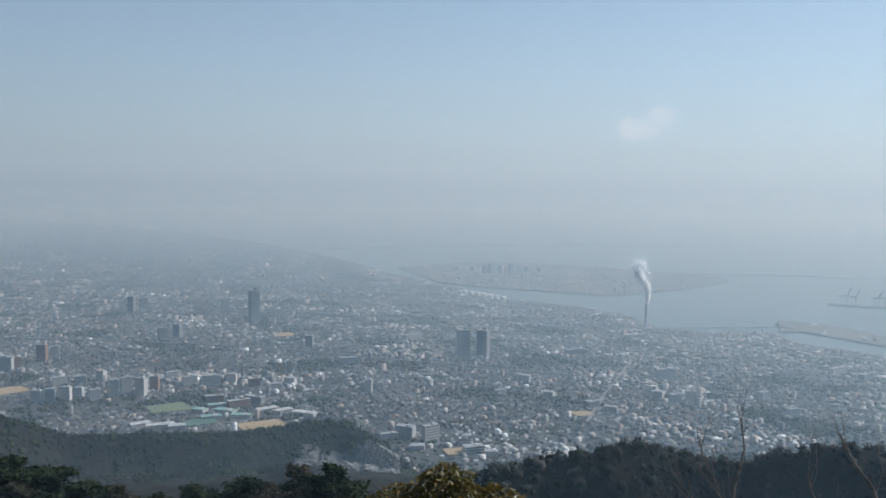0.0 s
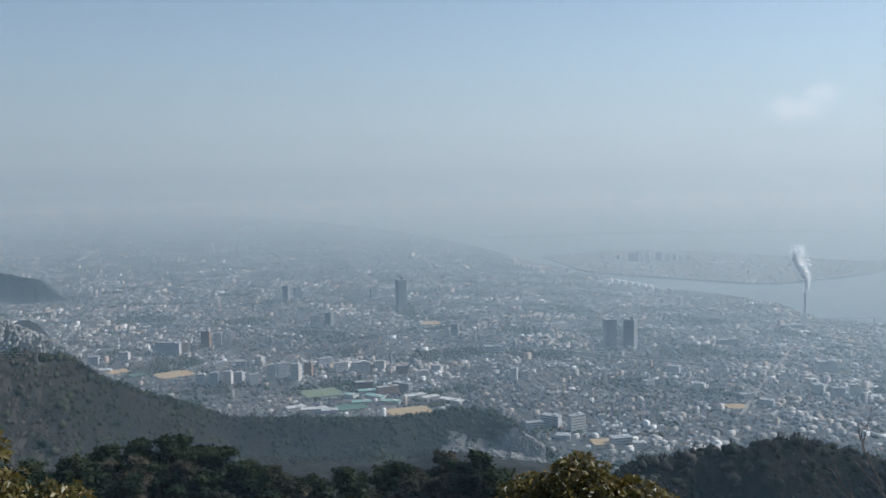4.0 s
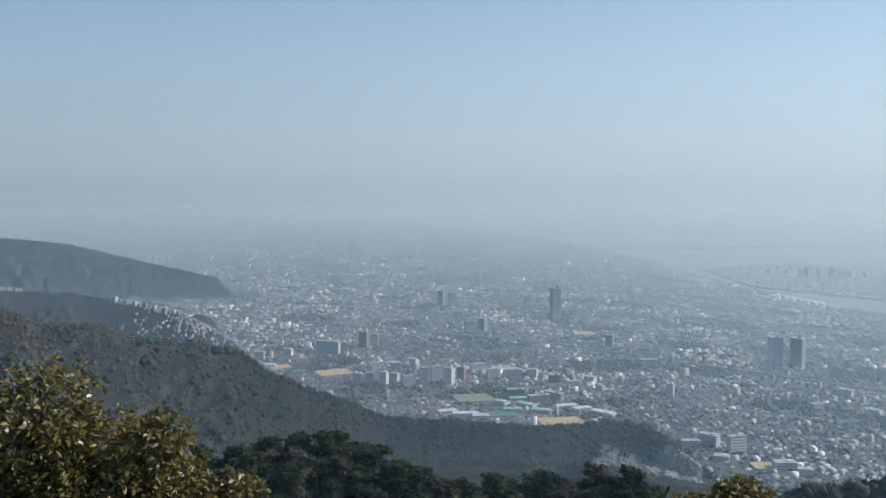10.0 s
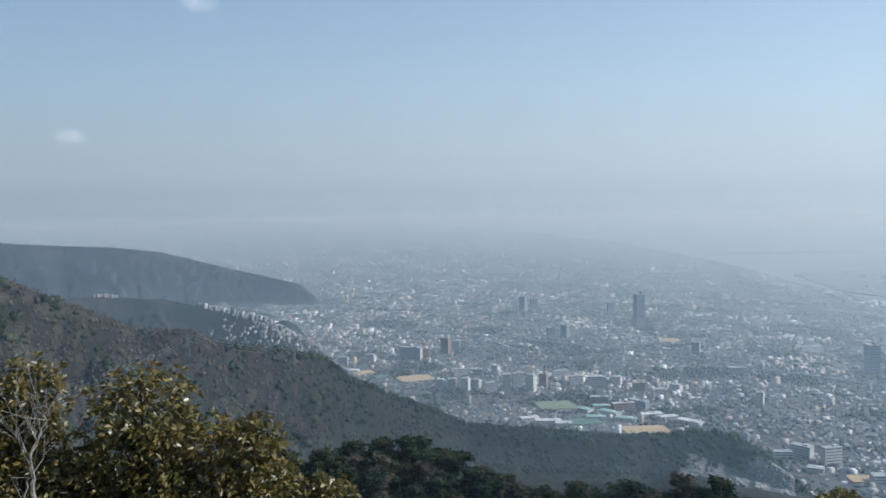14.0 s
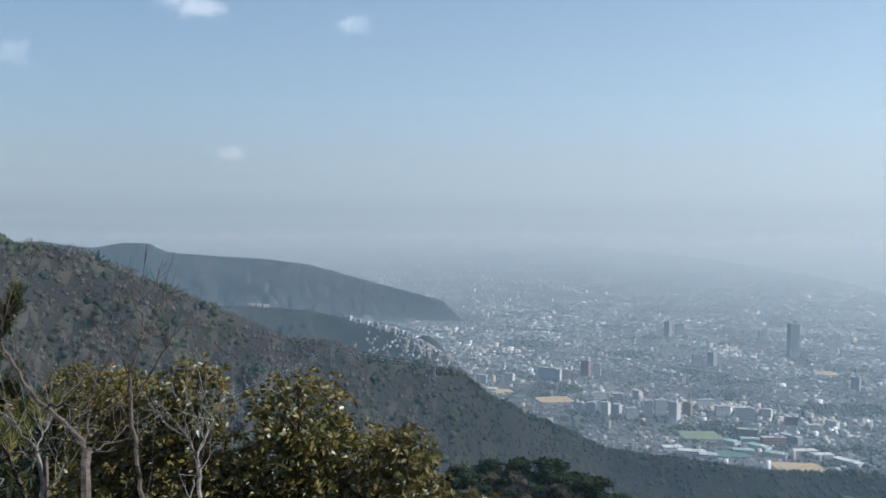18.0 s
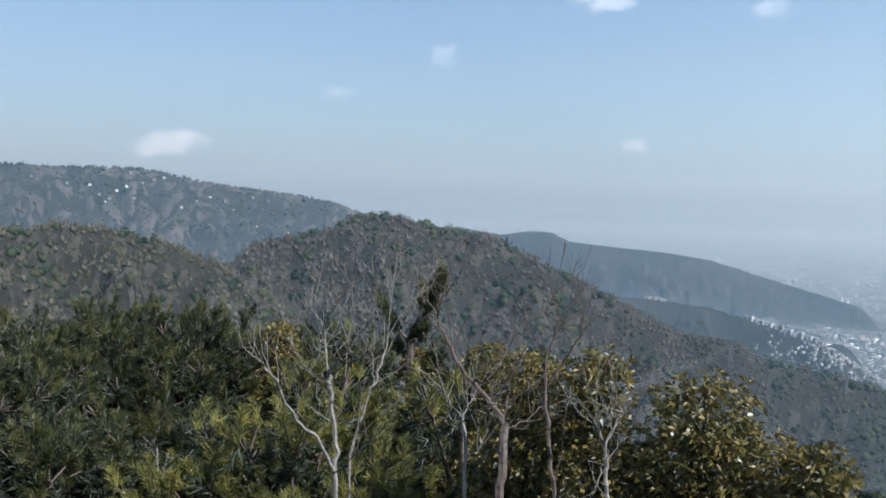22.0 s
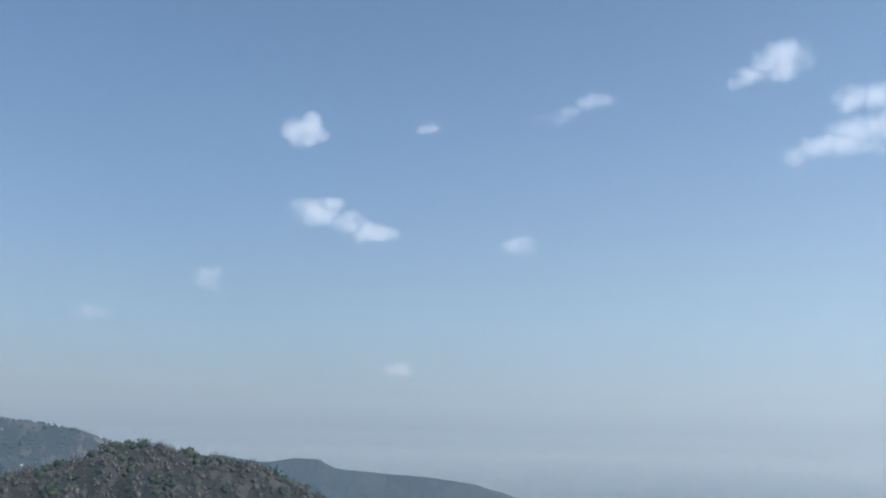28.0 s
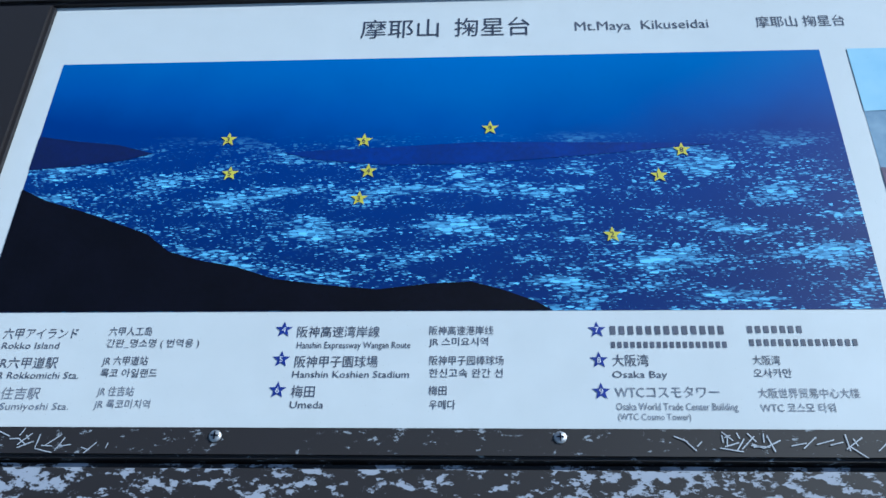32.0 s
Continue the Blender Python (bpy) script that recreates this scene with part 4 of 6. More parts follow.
st = sn_.new("ShaderNodeBsdfTranslucent")
st.inputs["Color"].default_value = (0.95, 0.95, 0.95, 1)
smx = sn_.new("ShaderNodeMixShader")
smx.inputs[0].default_value = 0.72
sl_.new(sn_["Principled BSDF"].outputs[0], smx.inputs[1])
sl_.new(st.outputs[0], smx.inputs[2])
sl_.new(smx.outputs[0], sn_["Material Output"].inputs["Surface"])
v, f = clumps(cen, (1.1 + 2.6 * np.sin(k * 3.0)) * rngs.uniform(0.35, 0.85, 2400), rngs, 4, 1.3, False)
sm = mesh_object("steam_plume", v, f, M_STEAM)
tagged(sm, "white steam plume drifting from the chimney", "steam", kind="stuff")


M_QUAY = noisy("pale_quay", [(0.35, (0.11, 0.11, 0.105)), (0.5, (0.16, 0.16, 0.15)), (0.65, (0.22, 0.215, 0.2))], 0.03, 0.95, 0.05, 8, 0.3)


def harbour_island(name, pts, label, top=1.3):
    ring = [at(a_, r_, SEA + top) for a_, r_ in pts]
    n = len(ring)
    v = [tuple(q) for q in ring] + [(q.x, q.y, SEA - 2) for q in ring]
    f = [list(range(n))[::-1]] + [[i, (i + 1) % n, n + (i + 1) % n, n + i] for i in range(n)]
    ob = mesh_object(name, v, f, M_QUAY)
    return tagged(ob, label, "island", kind="structure")


ISLE = [(2.75, 1500), (6.45, 1462), (10.0, 1428), (11.8, 1442), (15, 1555), (18, 1712), (17.6, 1790), (15, 1850), (11.5, 1900), (7.9, 1965), (3.1, 2000), (-0.9, 1920), (-3.0, 1830), (-0.2, 1560)]
harbour_island("harbour_island", ISLE, "flat man-made island with blocks and quays")
PORT = [(21.1, 1135), (22.4, 1150), (27.2, 1082), (34, 1000), (36, 1120), (26.9, 1160), (23.6, 1225), (20.9, 1236)]
harbour_island("port_pier", PORT, "long container pier with low sheds")
harbour_island("crane_pier", [(23.7, 1440), (30, 1440), (30, 1462), (23.7, 1466)], "far quay under the container cranes")
harbour_island("breakwater", [(13.5, 1800), (18, 1862), (22.5, 1895), (30, 1900), (30, 1912), (22.5, 1908), (18, 1876), (13.5, 1815)], "thin dark breakwater in the bay", 0.8)
harbour_island("breakwater", [(-8, 2350), (4, 2600), (16, 2700), (16, 2725), (4, 2630), (-8, 2385)], "far faint breakwater in the haze", 0.8)


def inside(a, r, pts):
    x, y = r * np.sin(np.radians(a)), r * np.cos(np.radians(a))
    q = [(b * math.sin(radians(c)), b * math.cos(radians(c))) for c, b in pts]
    hit = np.zeros(len(a), bool)
    for (x0, y0), (x1, y1) in zip(q, q[1:] + q[:1]):
        cross = ((y0 > y) != (y1 > y)) & (x < (x1 - x0) * (y - y0) / (y1 - y0 + 1e-9) + x0)
        hit ^= cross
    return hit


rngi = np.random.RandomState(9)
for pts, n, lab in ((ISLE, 1100, "sheds, depots and blocks on the harbour island"), (PORT, 220, "sheds and stacked containers on the pier")):
    a = rngi.uniform(-4, 36, n * 4)
    r = rngi.uniform(1000, 2000, n * 4)
    ok = inside(a, r, pts)
    a, r = a[ok][:n], r[ok][:n]
    x, y = VX + r * np.sin(np.radians(a)), VY + r * np.cos(np.radians(a))
    tagged(boxes("harbour_buildings", x, y, np.full(len(a), SEA + 1.3), rngi.uniform(3, 12, len(a)), rngi.uniform(2, 5, len(a)), rngi.uniform(0.7, 2.0, len(a)), np.full(len(a), GRID), M_SHEDS), lab, "sheds", kind="stuff")
for a_, r_, h_ in [(2.7, 1740, 24), (3.1, 1745, 30), (3.7, 1760, 22), (4.4, 1770, 26), (4.9, 1765, 20), (5.4, 1780, 18), (1.9, 1780, 15), (6.2, 1790, 14), (0.8, 1790, 12)]:
    b_ = block(a_, r_, 9, 8, h_ * 0.6, M_GREYB, "hazy high-rise on the harbour island", "tower_block", 10, group="island towers")
    b_.location.z = SEA + 1.3
# oil tanks on the near shore
M_TANK = plain_mat("white_tank", (0.85, 0.85, 0.84), 0.5)
for i in range(7):
    q = at(1.4 + 0.42 * i, 1395 - 12 * i)
    t_ = thing("storage_tank", "white cylindrical storage tank on the shore", "tank", (q.x, q.y, q.z - 0.5), group="shore tanks")
    bm = bmesh.new()
    bmesh.ops.create_cone(bm, cap_ends=True, segments=18, radius1=4.2, radius2=4.2, depth=7, matrix=Matrix.Translation((0, 0, 3.5)))
    part("shell", bm, M_TANK, t_)
    bm = bmesh.new()
    bmesh.ops.create_cone(bm, cap_ends=True, segments=18, radius1=4.3, radius2=0.5, depth=0.9, matrix=Matrix.Translation((0, 0, 7.45)))
    part("dome", bm, M_TANK, t_)


def strut(p, q, r):
    return ([p, q], [r, r])


# container cranes
M_CRANE = plain_mat("crane_steel", (0.10, 0.12, 0.15), 0.6)
for a_, r_ in ((24.6, 1452), (25.1, 1455), (26.3, 1452), (26.9, 1455), (27.5, 1452)):
    q = at(a_, r_, SEA + 1.3)
    c_ = thing("container_crane", "blue-grey container crane with raised boom", "crane", q, -radians(a_), "quay cranes")
    part("portal", tubes([strut((sx * 3, sy * 3, 0), (sx * 3, sy * 3, 12), 0.7) for sx in (-1, 1) for sy in (-1, 1)] + [strut((-3, sy * 3, 11.5), (3, sy * 3, 11.5), 0.4) for sy in (-1, 1)], 4), M_CRANE, c_)
    part("girder", tubes([strut((-9, 0, 12.5), (4, 0, 12.5), 1.0)], 4), M_CRANE, c_)
    part("boom", tubes([strut((3, 0, 12.5), (9, 0, 25), 0.9), strut((-1, 0, 12.5), (0, 0, 20), 0.3), strut((0, 0, 20), (9, 0, 25), 0.15)], 4), M_CRANE, c_)

# the harbour bridge
M_BRIDGE = plain_mat("bridge_steel", (0.30, 0.34, 0.38), 0.6)
pa, pb = at(13.6, 1085, SEA + 5), at(21.3, 1150, SEA + 5)
br = thing("harbour_bridge", "long grey harbour bridge with a low arch", "bridge")
span = [pa.lerp(pb, t) for t in np.linspace(0, 1, 30)]
part("deck", tubes([([tuple(q) for q in span], [0.9] * 30)], 6), M_BRIDGE, br)
part("arch", tubes([([tuple(pa.lerp(pb, 0.55 + 0.3 * t) + Vector((0, 0, 9 * math.sin(math.pi * t) - 1))) for t in np.linspace(0, 1, 16)], [0.5] * 16)], 5), M_BRIDGE, br)
for t in np.linspace(0.04, 0.96, 16):
    q = pa.lerp(pb, t)
    part("pier", tubes([strut((q.x, q.y, SEA - 2), (q.x, q.y, SEA + 5), 0.7)], 6), M_CONC, br)

# power pylons and their lines
M_PYLON = plain_mat("galvanised_steel", (0.14, 0.145, 0.15), 0.6, 0.1, 1.0, 0.3, 0.2)


def pylon(a, r, h, label):
    q = at(a, r)
    e = thing("power_pylon", label, "pylon", q, -radians(a), "power line")
    w = h * 0.09
    legs = [strut((sx * w, sy * w, -2), (sx * w * 0.22, sy * w * 0.22, h), 0.06) for sx in (-1, 1) for sy in (-1, 1)]
    for s_ in legs:
        part("leg", tubes([s_], 4), M_PYLON, e)
    lace = []
    for i in range(8):
        z0, z1 = h * i / 8, h * (i + 1) / 8
        k0, k1 = w * (1 - 0.78 * i / 8), w * (1 - 0.78 * (i + 1) / 8)
        for s_ in (-1, 1):
            lace += [strut((-k0, s_ * k0, z0), (k1, s_ * k1, z1), 0.05), strut((k0, s_ * k0, z0), (-k1, s_ * k1, z1), 0.05), strut((s_ * k0, -k0, z0), (s_ * k1, k1, z1), 0.05)]
    part("lattice", tubes(lace, 3), M_PYLON, e)
    for z in (0.66, 0.80, 0.94):
        part("cross_arm", tubes([strut((-h * 0.13, 0, h * z), (h * 0.13, 0, h * z), 0.10)], 4), M_PYLON, e)
    return e, q


e1, q1 = pylon(-41.15, 333, 8.5, "grey lattice pylon on the wooded ridge")
e2, q2 = pylon(-34.5, 352, 6.5, "grey lattice pylon near the ridge's end")
e3, q3 = pylon(-68.0, 215, 6.0, "distant lattice pylon low on the hillside")
M_WIRE = plain_mat("power_cable", (0.45, 0.46, 0.47), 0.4, 0.1, 1.0, 0.5, 0.7)
for (qa, ha), (qb, hb) in (((q1, 8.5), (q2, 6.5)), ((q3, 6.0), (q1, 8.5))):
    for s_ in (-1, 1):
        for z in (0.66, 0.80, 0.94):
            p0, p1 = qa + Vector((s_ * ha * 0.13, 0, ha * z)), qb + Vector((s_ * hb * 0.13, 0, hb * z))
            sag = (p1 - p0).length * 0.03
            pts = [tuple(p0.lerp(p1, t) - Vector((0, 0, sag * 4 * t * (1 - t)))) for t in np.linspace(0, 1, 24)]
            tagged(mesh_object("power_cable", *tubes([(pts, [0.016] * 24)], 3), M_WIRE), "thin power cable sagging between pylons", "cable", "power lines")

# the terraced cemetery between the woods
rngc = np.random.RandomState(12)
n = 9000
a = rngc.uniform(-9.7, -2.8, n)
r = rngc.uniform(370, 440, n)
ok = cemetery(a, r)
a, r = a[ok], r[ok]
n = len(a)
x, y = VX + r * np.sin(np.radians(a)), VY + r * np.cos(np.radians(a))
M_STONE = island("grave_stones", [(0, (0.08, 0.08, 0.08)), (0.5, (0.16, 0.155, 0.15)), (1, (0.28, 0.27, 0.26))])
tagged(boxes("gravestones", x, y, land(a, r), rngc.uniform(0.5, 1.6, n), rngc.uniform(0.4, 0.8, n), rngc.uniform(0.25, 0.7, n), rngc.normal(0.3, 0.1, n), M_STONE), "grey gravestones on a terraced slope", "gravestones", kind="stuff")

# raised roads and a railway across the plain
M_ROAD = plain_mat("pale_carriageway", (0.20, 0.195, 0.19), 0.8)
for nm, pts, w_, lab in (("expressway", [(-30, 1300), (-20, 1180), (-10, 1090), (0, 1010), (8, 960), (16, 930), (24, 900), (32, 880)], 2.2, "pale raised expressway crossing the town"), ("expressway", [(0, 1330), (7, 1190), (14, 1060), (22, 1000), (32, 960)], 2.4, "raised coastal expressway behind the harbour"), ("railway_viaduct", [(-34, 1000), (-24, 900), (-14, 830), (-4, 770), (6, 735), (16, 715), (26, 700), (33, 690)], 1.8, "straight railway viaduct through the houses"), ("avenue", [(9.5, 560), (10.4, 640), (11.6, 760), (12.6, 900)], 2.4, "broad avenue running down to the harbour")):
    rise = 2.0 if nm != "avenue" else 0.9
    left, right_ = [], []
    for t in np.linspace(0, 1, 50):
        a_ = np.interp(t * (len(pts) - 1), range(len(pts)), [q[0] for q in pts])
        r_ = np.interp(t * (len(pts) - 1), range(len(pts)), [q[1] for q in pts])
        q = at(float(a_), float(r_))
        o = Vector((0, w_ / 2, 0)) if nm != "avenue" else Vector((w_ / 2, 0, 0))
        left.append((q.x - o.x, q.y - o.y, q.z + rise))
        right_.append((q.x + o.x, q.y + o.y, q.z + rise))
    v = left + right_ + [(x_, y_, z_ - 0.9) for x_, y_, z_ in left + right_]
    f = []
    for i in range(49):
        f += [(i, i + 1, 51 + i, 50 + i), (100 + i, 101 + i, i + 1, i), (50 + i, 51 + i, 151 + i, 150 + i), (150 + i, 151 + i, 101 + i, 100 + i)]
    tagged(mesh_object(nm, v, f, M_ROAD), lab, "road", kind="structure")
# ---------- trees on the slope below ----------
M_BARK = noisy("bark", [(0.35, (0.06, 0.045, 0.035)), (0.65, (0.14, 0.11, 0.09))], 6.0, 0.95, 0.5, 6, 0.02)
M_PALEBARK = noisy("pale_bark", [(0.35, (0.10, 0.085, 0.07)), (0.65, (0.25, 0.22, 0.19))], 9.0, 0.9, 0.4, 6, 0.01)
M_SLOPEPINE = grove("pine_foliage", [(0.6, (0.005, 0.009, 0.004)), (0.9, (0.014, 0.022, 0.008)), (1.2, (0.036, 0.042, 0.017))], 0.3, 1.5)
M_SLOPEOAK = grove("oak_foliage", [(0.6, (0.016, 0.018, 0.010)), (0.9, (0.038, 0.035, 0.020)), (1.2, (0.08, 0.065, 0.042))], 0.3, 1.5)


def slope_tree(kind, seed):
    rng = np.random.RandomState(seed)
    e = thing(*(("pine_tree", "dark green pine on the slope below the terrace", "tree") if kind == "pine" else ("oak_tree", "brownish evergreen oak on the slope below", "tree")), (0, 0, -400), 0, "slope trees")
    h = rng.uniform(5.4, 7.0)
    lean = rng.normal(0, 0.25, 2)
    limbs = [([(0, 0, -1.5), (lean[0] * 0.4, lean[1] * 0.4, h * 0.5), (lean[0], lean[1], h * 0.93)], [0.16, 0.11, 0.03])]
    cen, rad = [], []
    for i in range(16 if kind == "pine" else 13):
        z = h * rng.uniform(0.35, 0.97)
        w = (1.5 * (1.08 - z / h) + 0.25) if kind == "pine" else 1.5 * math.sqrt(max(0.05, 1 - (z / h - 0.62) ** 2 / 0.16))
        t = rng.uniform(0, 6.28)
        q = (lean[0] * z / h + w * math.cos(t), lean[1] * z / h + w * math.sin(t), z + 0.15)
        limbs.append(([(lean[0] * z / h, lean[1] * z / h, z - 0.3), q], [0.05, 0.015]))
        for k in range(5):
            cen.append(np.array(q) * [rng.uniform(0.55, 1.1), rng.uniform(0.55, 1.1), 1] + rng.normal(0, 0.22, 3))
            rad.append(rng.uniform(0.34, 0.62))
    part("trunk", tubes(limbs, 5), M_BARK, e)
    v, f = clumps(np.array(cen), np.array(rad), rng, 22, 0.6 if kind == "pine" else 0.85)
    part("crown", (v, f), M_SLOPEPINE if kind == "pine" else M_SLOPEOAK, e)
    return e


patterns = [slope_tree("pine", 1), slope_tree("pine", 2), slope_tree("pine", 3), slope_tree("oak", 4), slope_tree("oak", 5)]
rng = np.random.RandomState(61)
placed, tries = [], 0
used = 0
while used < 290 and tries < 4000:
    tries += 1
    a_ = rng.uniform(-47, -3)
    rc_ = float(table(a_, RIDGES["near_slope"], 2))
    r_ = rc_ + rng.uniform(-24, 2) * rng.uniform(0.3, 1)
    q = at(a_, r_)
    if any((q.x - u) ** 2 + (q.y - w) ** 2 < 1.5 for u, w in placed):
        continue
    placed.append((q.x, q.y))
    k_ = int(rng.choice([0, 1, 2, 3, 4], p=[0.24, 0.24, 0.24, 0.14, 0.14]))
    m_ = Matrix.Translation((q.x, q.y, q.z - 0.4)) @ Matrix.Rotation(rng.uniform(0, 6.28), 4, "Z")
    s_ = rng.uniform(0.62, 0.95)
    if used < 5:
        patterns[used].matrix_world = m_
    else:
        copy_thing(patterns[k_], m_ @ Matrix.Diagonal((s_ * 1.4, s_ * 1.4, s_, 1)))
    used += 1

# ---------- plants along the terrace's edge ----------
def leafy(name, stops, rough=0.38, through=0.25, patch=5.0, share=0.55):
    """Glossy leaves, each a little different, that let some light through."""
    m, n, l, b = material(name, rough)
    g = n.new("ShaderNodeNewGeometry")
    a = n.new("ShaderNodeTexNoise")
    a.inputs["Scale"].default_value, a.inputs["Detail"].default_value = patch, 2
    l.new(g.outputs["Position"], a.inputs["Vector"])
    s = n.new("ShaderNodeMath")
    s.operation, s.inputs[1].default_value = "MULTIPLY_ADD", share
    l.new(g.outputs["Random Per Island"], s.inputs[0])
    q = n.new("ShaderNodeMath")
    q.operation, q.inputs[1].default_value = "MULTIPLY", 1 - share
    l.new(a.outputs["Fac"], q.inputs[0])
    l.new(q.outputs[0], s.inputs[2])
    r = ramp(n, stops)
    l.new(s.outputs[0], r.inputs[0])
    l.new(r.outputs[0], b.inputs["Base Color"])
    t = n.new("ShaderNodeBsdfTranslucent")
    l.new(r.outputs[0], t.inputs["Color"])
    mix = n.new("ShaderNodeMixShader")
    mix.inputs[0].default_value = through
    l.new(b.outputs[0], mix.inputs[1])
    l.new(t.outputs[0], mix.inputs[2])
    l.new(mix.outputs[0], n["Material Output"].inputs["Surface"])
    return m


M_LEAF = leafy("evergreen_leaf", [(0.22, (0.040, 0.040, 0.012)), (0.42, (0.10, 0.083, 0.018)), (0.6, (0.165, 0.118, 0.027)), (0.8, (0.26, 0.175, 0.048))], 0.45, 0.25, 6.0, 0.35)
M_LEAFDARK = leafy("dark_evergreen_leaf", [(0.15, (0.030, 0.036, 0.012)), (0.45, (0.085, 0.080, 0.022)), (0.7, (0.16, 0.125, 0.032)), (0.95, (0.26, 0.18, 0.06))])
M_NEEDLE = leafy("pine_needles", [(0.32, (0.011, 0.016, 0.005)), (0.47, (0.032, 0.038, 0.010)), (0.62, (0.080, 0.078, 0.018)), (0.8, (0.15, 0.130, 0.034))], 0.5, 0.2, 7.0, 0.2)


# lit copy of the pine needles: sunlight put into a brighter, yellower colour
M_SUNNEEDLE = leafy("sunlit_needles", [(0.3, (0.035, 0.044, 0.012)), (0.45, (0.105, 0.104, 0.022)), (0.6, (0.205, 0.185, 0.038)), (0.8, (0.32, 0.26, 0.064))], 0.5, 0.25, 7.0, 0.2)
# near-black needles: the shade inside the crowns is put into their colour
M_SHADENEEDLE = leafy("inner_shade_needles", [(0.2, (0.010, 0.015, 0.006)), (0.8, (0.03, 0.036, 0.012))], 0.6, 0.1)


def shrub(top, blobs, seed, count, label, leaf=0.055, mat=None, base=None):
    """A broadleaved evergreen: stems, and rosettes of leaves over uneven lobes."""
    leaf, count = leaf * 0.52, int(count * 3.4)
    rng = np.random.RandomState(seed)
    top = np.array(top)
    foot = np.array(base) if base is not None else np.array([top[0], top[1], float(land(np.array([math.degrees(math.atan2(top[0] - VX, top[1] - VY))]), np.array([math.hypot(top[0] - VX, top[1] - VY)]))[0])])
    e = thing("evergreen_shrub", label, "shrub", foot, 0, "terrace shrubs")
    sizes = np.array([b[3] ** 2 for b in blobs])
    C, D, stems = [], [], []
    for b, share in zip(blobs, sizes / sizes.sum()):
        c = top + b[:3] - foot
        n = int(count * share)
        d = unit(rng.normal(size=(n, 3)) + [0, 0, 0.45])
        p = c + d * b[3] * (rng.uniform(0.3, 1.08, (n, 1)) ** 0.6) * np.array([1, 1, 0.95])
        C.append(p)
        D.append(unit(d + [0, 0, 0.5] + rng.normal(0, 0.25, (n, 3))))
        mid = c * 0.5 + rng.normal(0, 0.06, 3)
        stems.append(([(0, 0, -0.2), tuple(mid), tuple(c)], [0.016, 0.010, 0.006]))
        for q in p[:: max(1, n // 10)]:
            stems.append(([tuple(c), tuple(c * 0.4 + q * 0.6 + rng.normal(0, 0.02, 3)), tuple(q)], [0.005, 0.003, 0.002]))
    C, D = np.concatenate(C), np.concatenate(D)
    n, m = len(C), 9
    ring = unit(np.cross(np.repeat(D, m, 0), unit(rng.normal(size=(n * m, 3)))))
    d = unit(np.repeat(D, m, 0) * rng.uniform(0.15, 0.9, (n * m, 1)) + ring)
    c = np.repeat(C, m, 0) + d * 0.006
    L = leaf * rng.uniform(0.7, 1.25, n * m)
    v, f = leaf_mesh(c, d, L, L * rng.uniform(0.17, 0.24, n * m), rng)
    part("trunk", tubes(stems, 4), M_BARK, e)
    part("foliage", (v, f), mat or M_LEAF, e)
    # inner leaves in the darker leaf colour, which paints the crown's inner shade
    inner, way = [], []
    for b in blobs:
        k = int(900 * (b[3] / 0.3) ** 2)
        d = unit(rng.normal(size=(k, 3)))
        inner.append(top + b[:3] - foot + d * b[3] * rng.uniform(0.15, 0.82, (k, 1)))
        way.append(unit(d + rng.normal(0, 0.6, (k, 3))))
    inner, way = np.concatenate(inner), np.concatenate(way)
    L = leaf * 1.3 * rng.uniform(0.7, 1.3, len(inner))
    part("inner_foliage", leaf_mesh(inner, way, L, L * 0.26, rng), M_LEAFDARK, e, "darker leaves inside the crown, coloured for shade")
    return e


shrub((1.80, 3.22, 0.92), [(0, 0, -0.24, 0.26), (0.12, 0.1, -0.42, 0.27), (-0.14, -0.05, -0.5, 0.26), (0.2, 0.15, -0.75, 0.36), (-0.1, 0, -0.9, 0.42), (0.05, 0, -1.4, 0.5)], 1, 620, "yellow-green evergreen shrub with glossy leaves at the terrace edge")
shrub((1.40, 3.05, 0.96), [(0, 0, -0.17, 0.17), (-0.08, 0.02, -0.4, 0.22), (0.1, 0, -0.62, 0.28), (0, 0, -1.0, 0.4)], 2, 380, "upright evergreen shrub with bronze young leaves")
shrub((1.02, 2.98, 0.90), [(0, 0, -0.17, 0.17), (0.02, 0, -0.45, 0.24), (-0.1, 0, -0.85, 0.35)], 3, 300, "bronze-leaved evergreen shrub among bare stems")
shrub((2.20, 3.36, 0.74), [(0, 0, -0.13, 0.14), (0.02, 0.05, -0.36, 0.2), (0, 0, -0.8, 0.33)], 4, 240, "lower lobe of glossy evergreen leaves")
shrub((2.47, 3.46, 0.50), [(0, 0, -0.12, 0.13), (0, 0, -0.4, 0.26)], 5, 150, "small evergreen shrub with yellowed leaves")
shrub((4.27, 6.02, -0.16), [(0, 0, -0.24, 0.26), (-0.3, 0.1, -0.42, 0.26), (0.32, 0.05, -0.42, 0.28), (0, 0, -0.7, 0.5), (0.55, 0, -0.62, 0.2), (-0.55, 0, -0.62, 0.2)], 6, 640, "broad evergreen shrub with glossy yellow-green leaves", 0.085)
shrub((-0.98, 4.10, 0.52), [(0, 0, -0.2, 0.22), (-0.22, 0, -0.38, 0.2), (0.2, 0, -0.42, 0.22), (0, 0, -0.9, 0.5)], 7, 420, "bronze evergreen shrub behind the sign", 0.06)
shrub((-2.05, 4.14, 0.30), [(0, 0, -0.18, 0.2), (0.2, 0, -0.35, 0.2), (0, 0, -0.8, 0.4)], 8, 320, "sunlit bronze shrub at the pine's foot", 0.06)
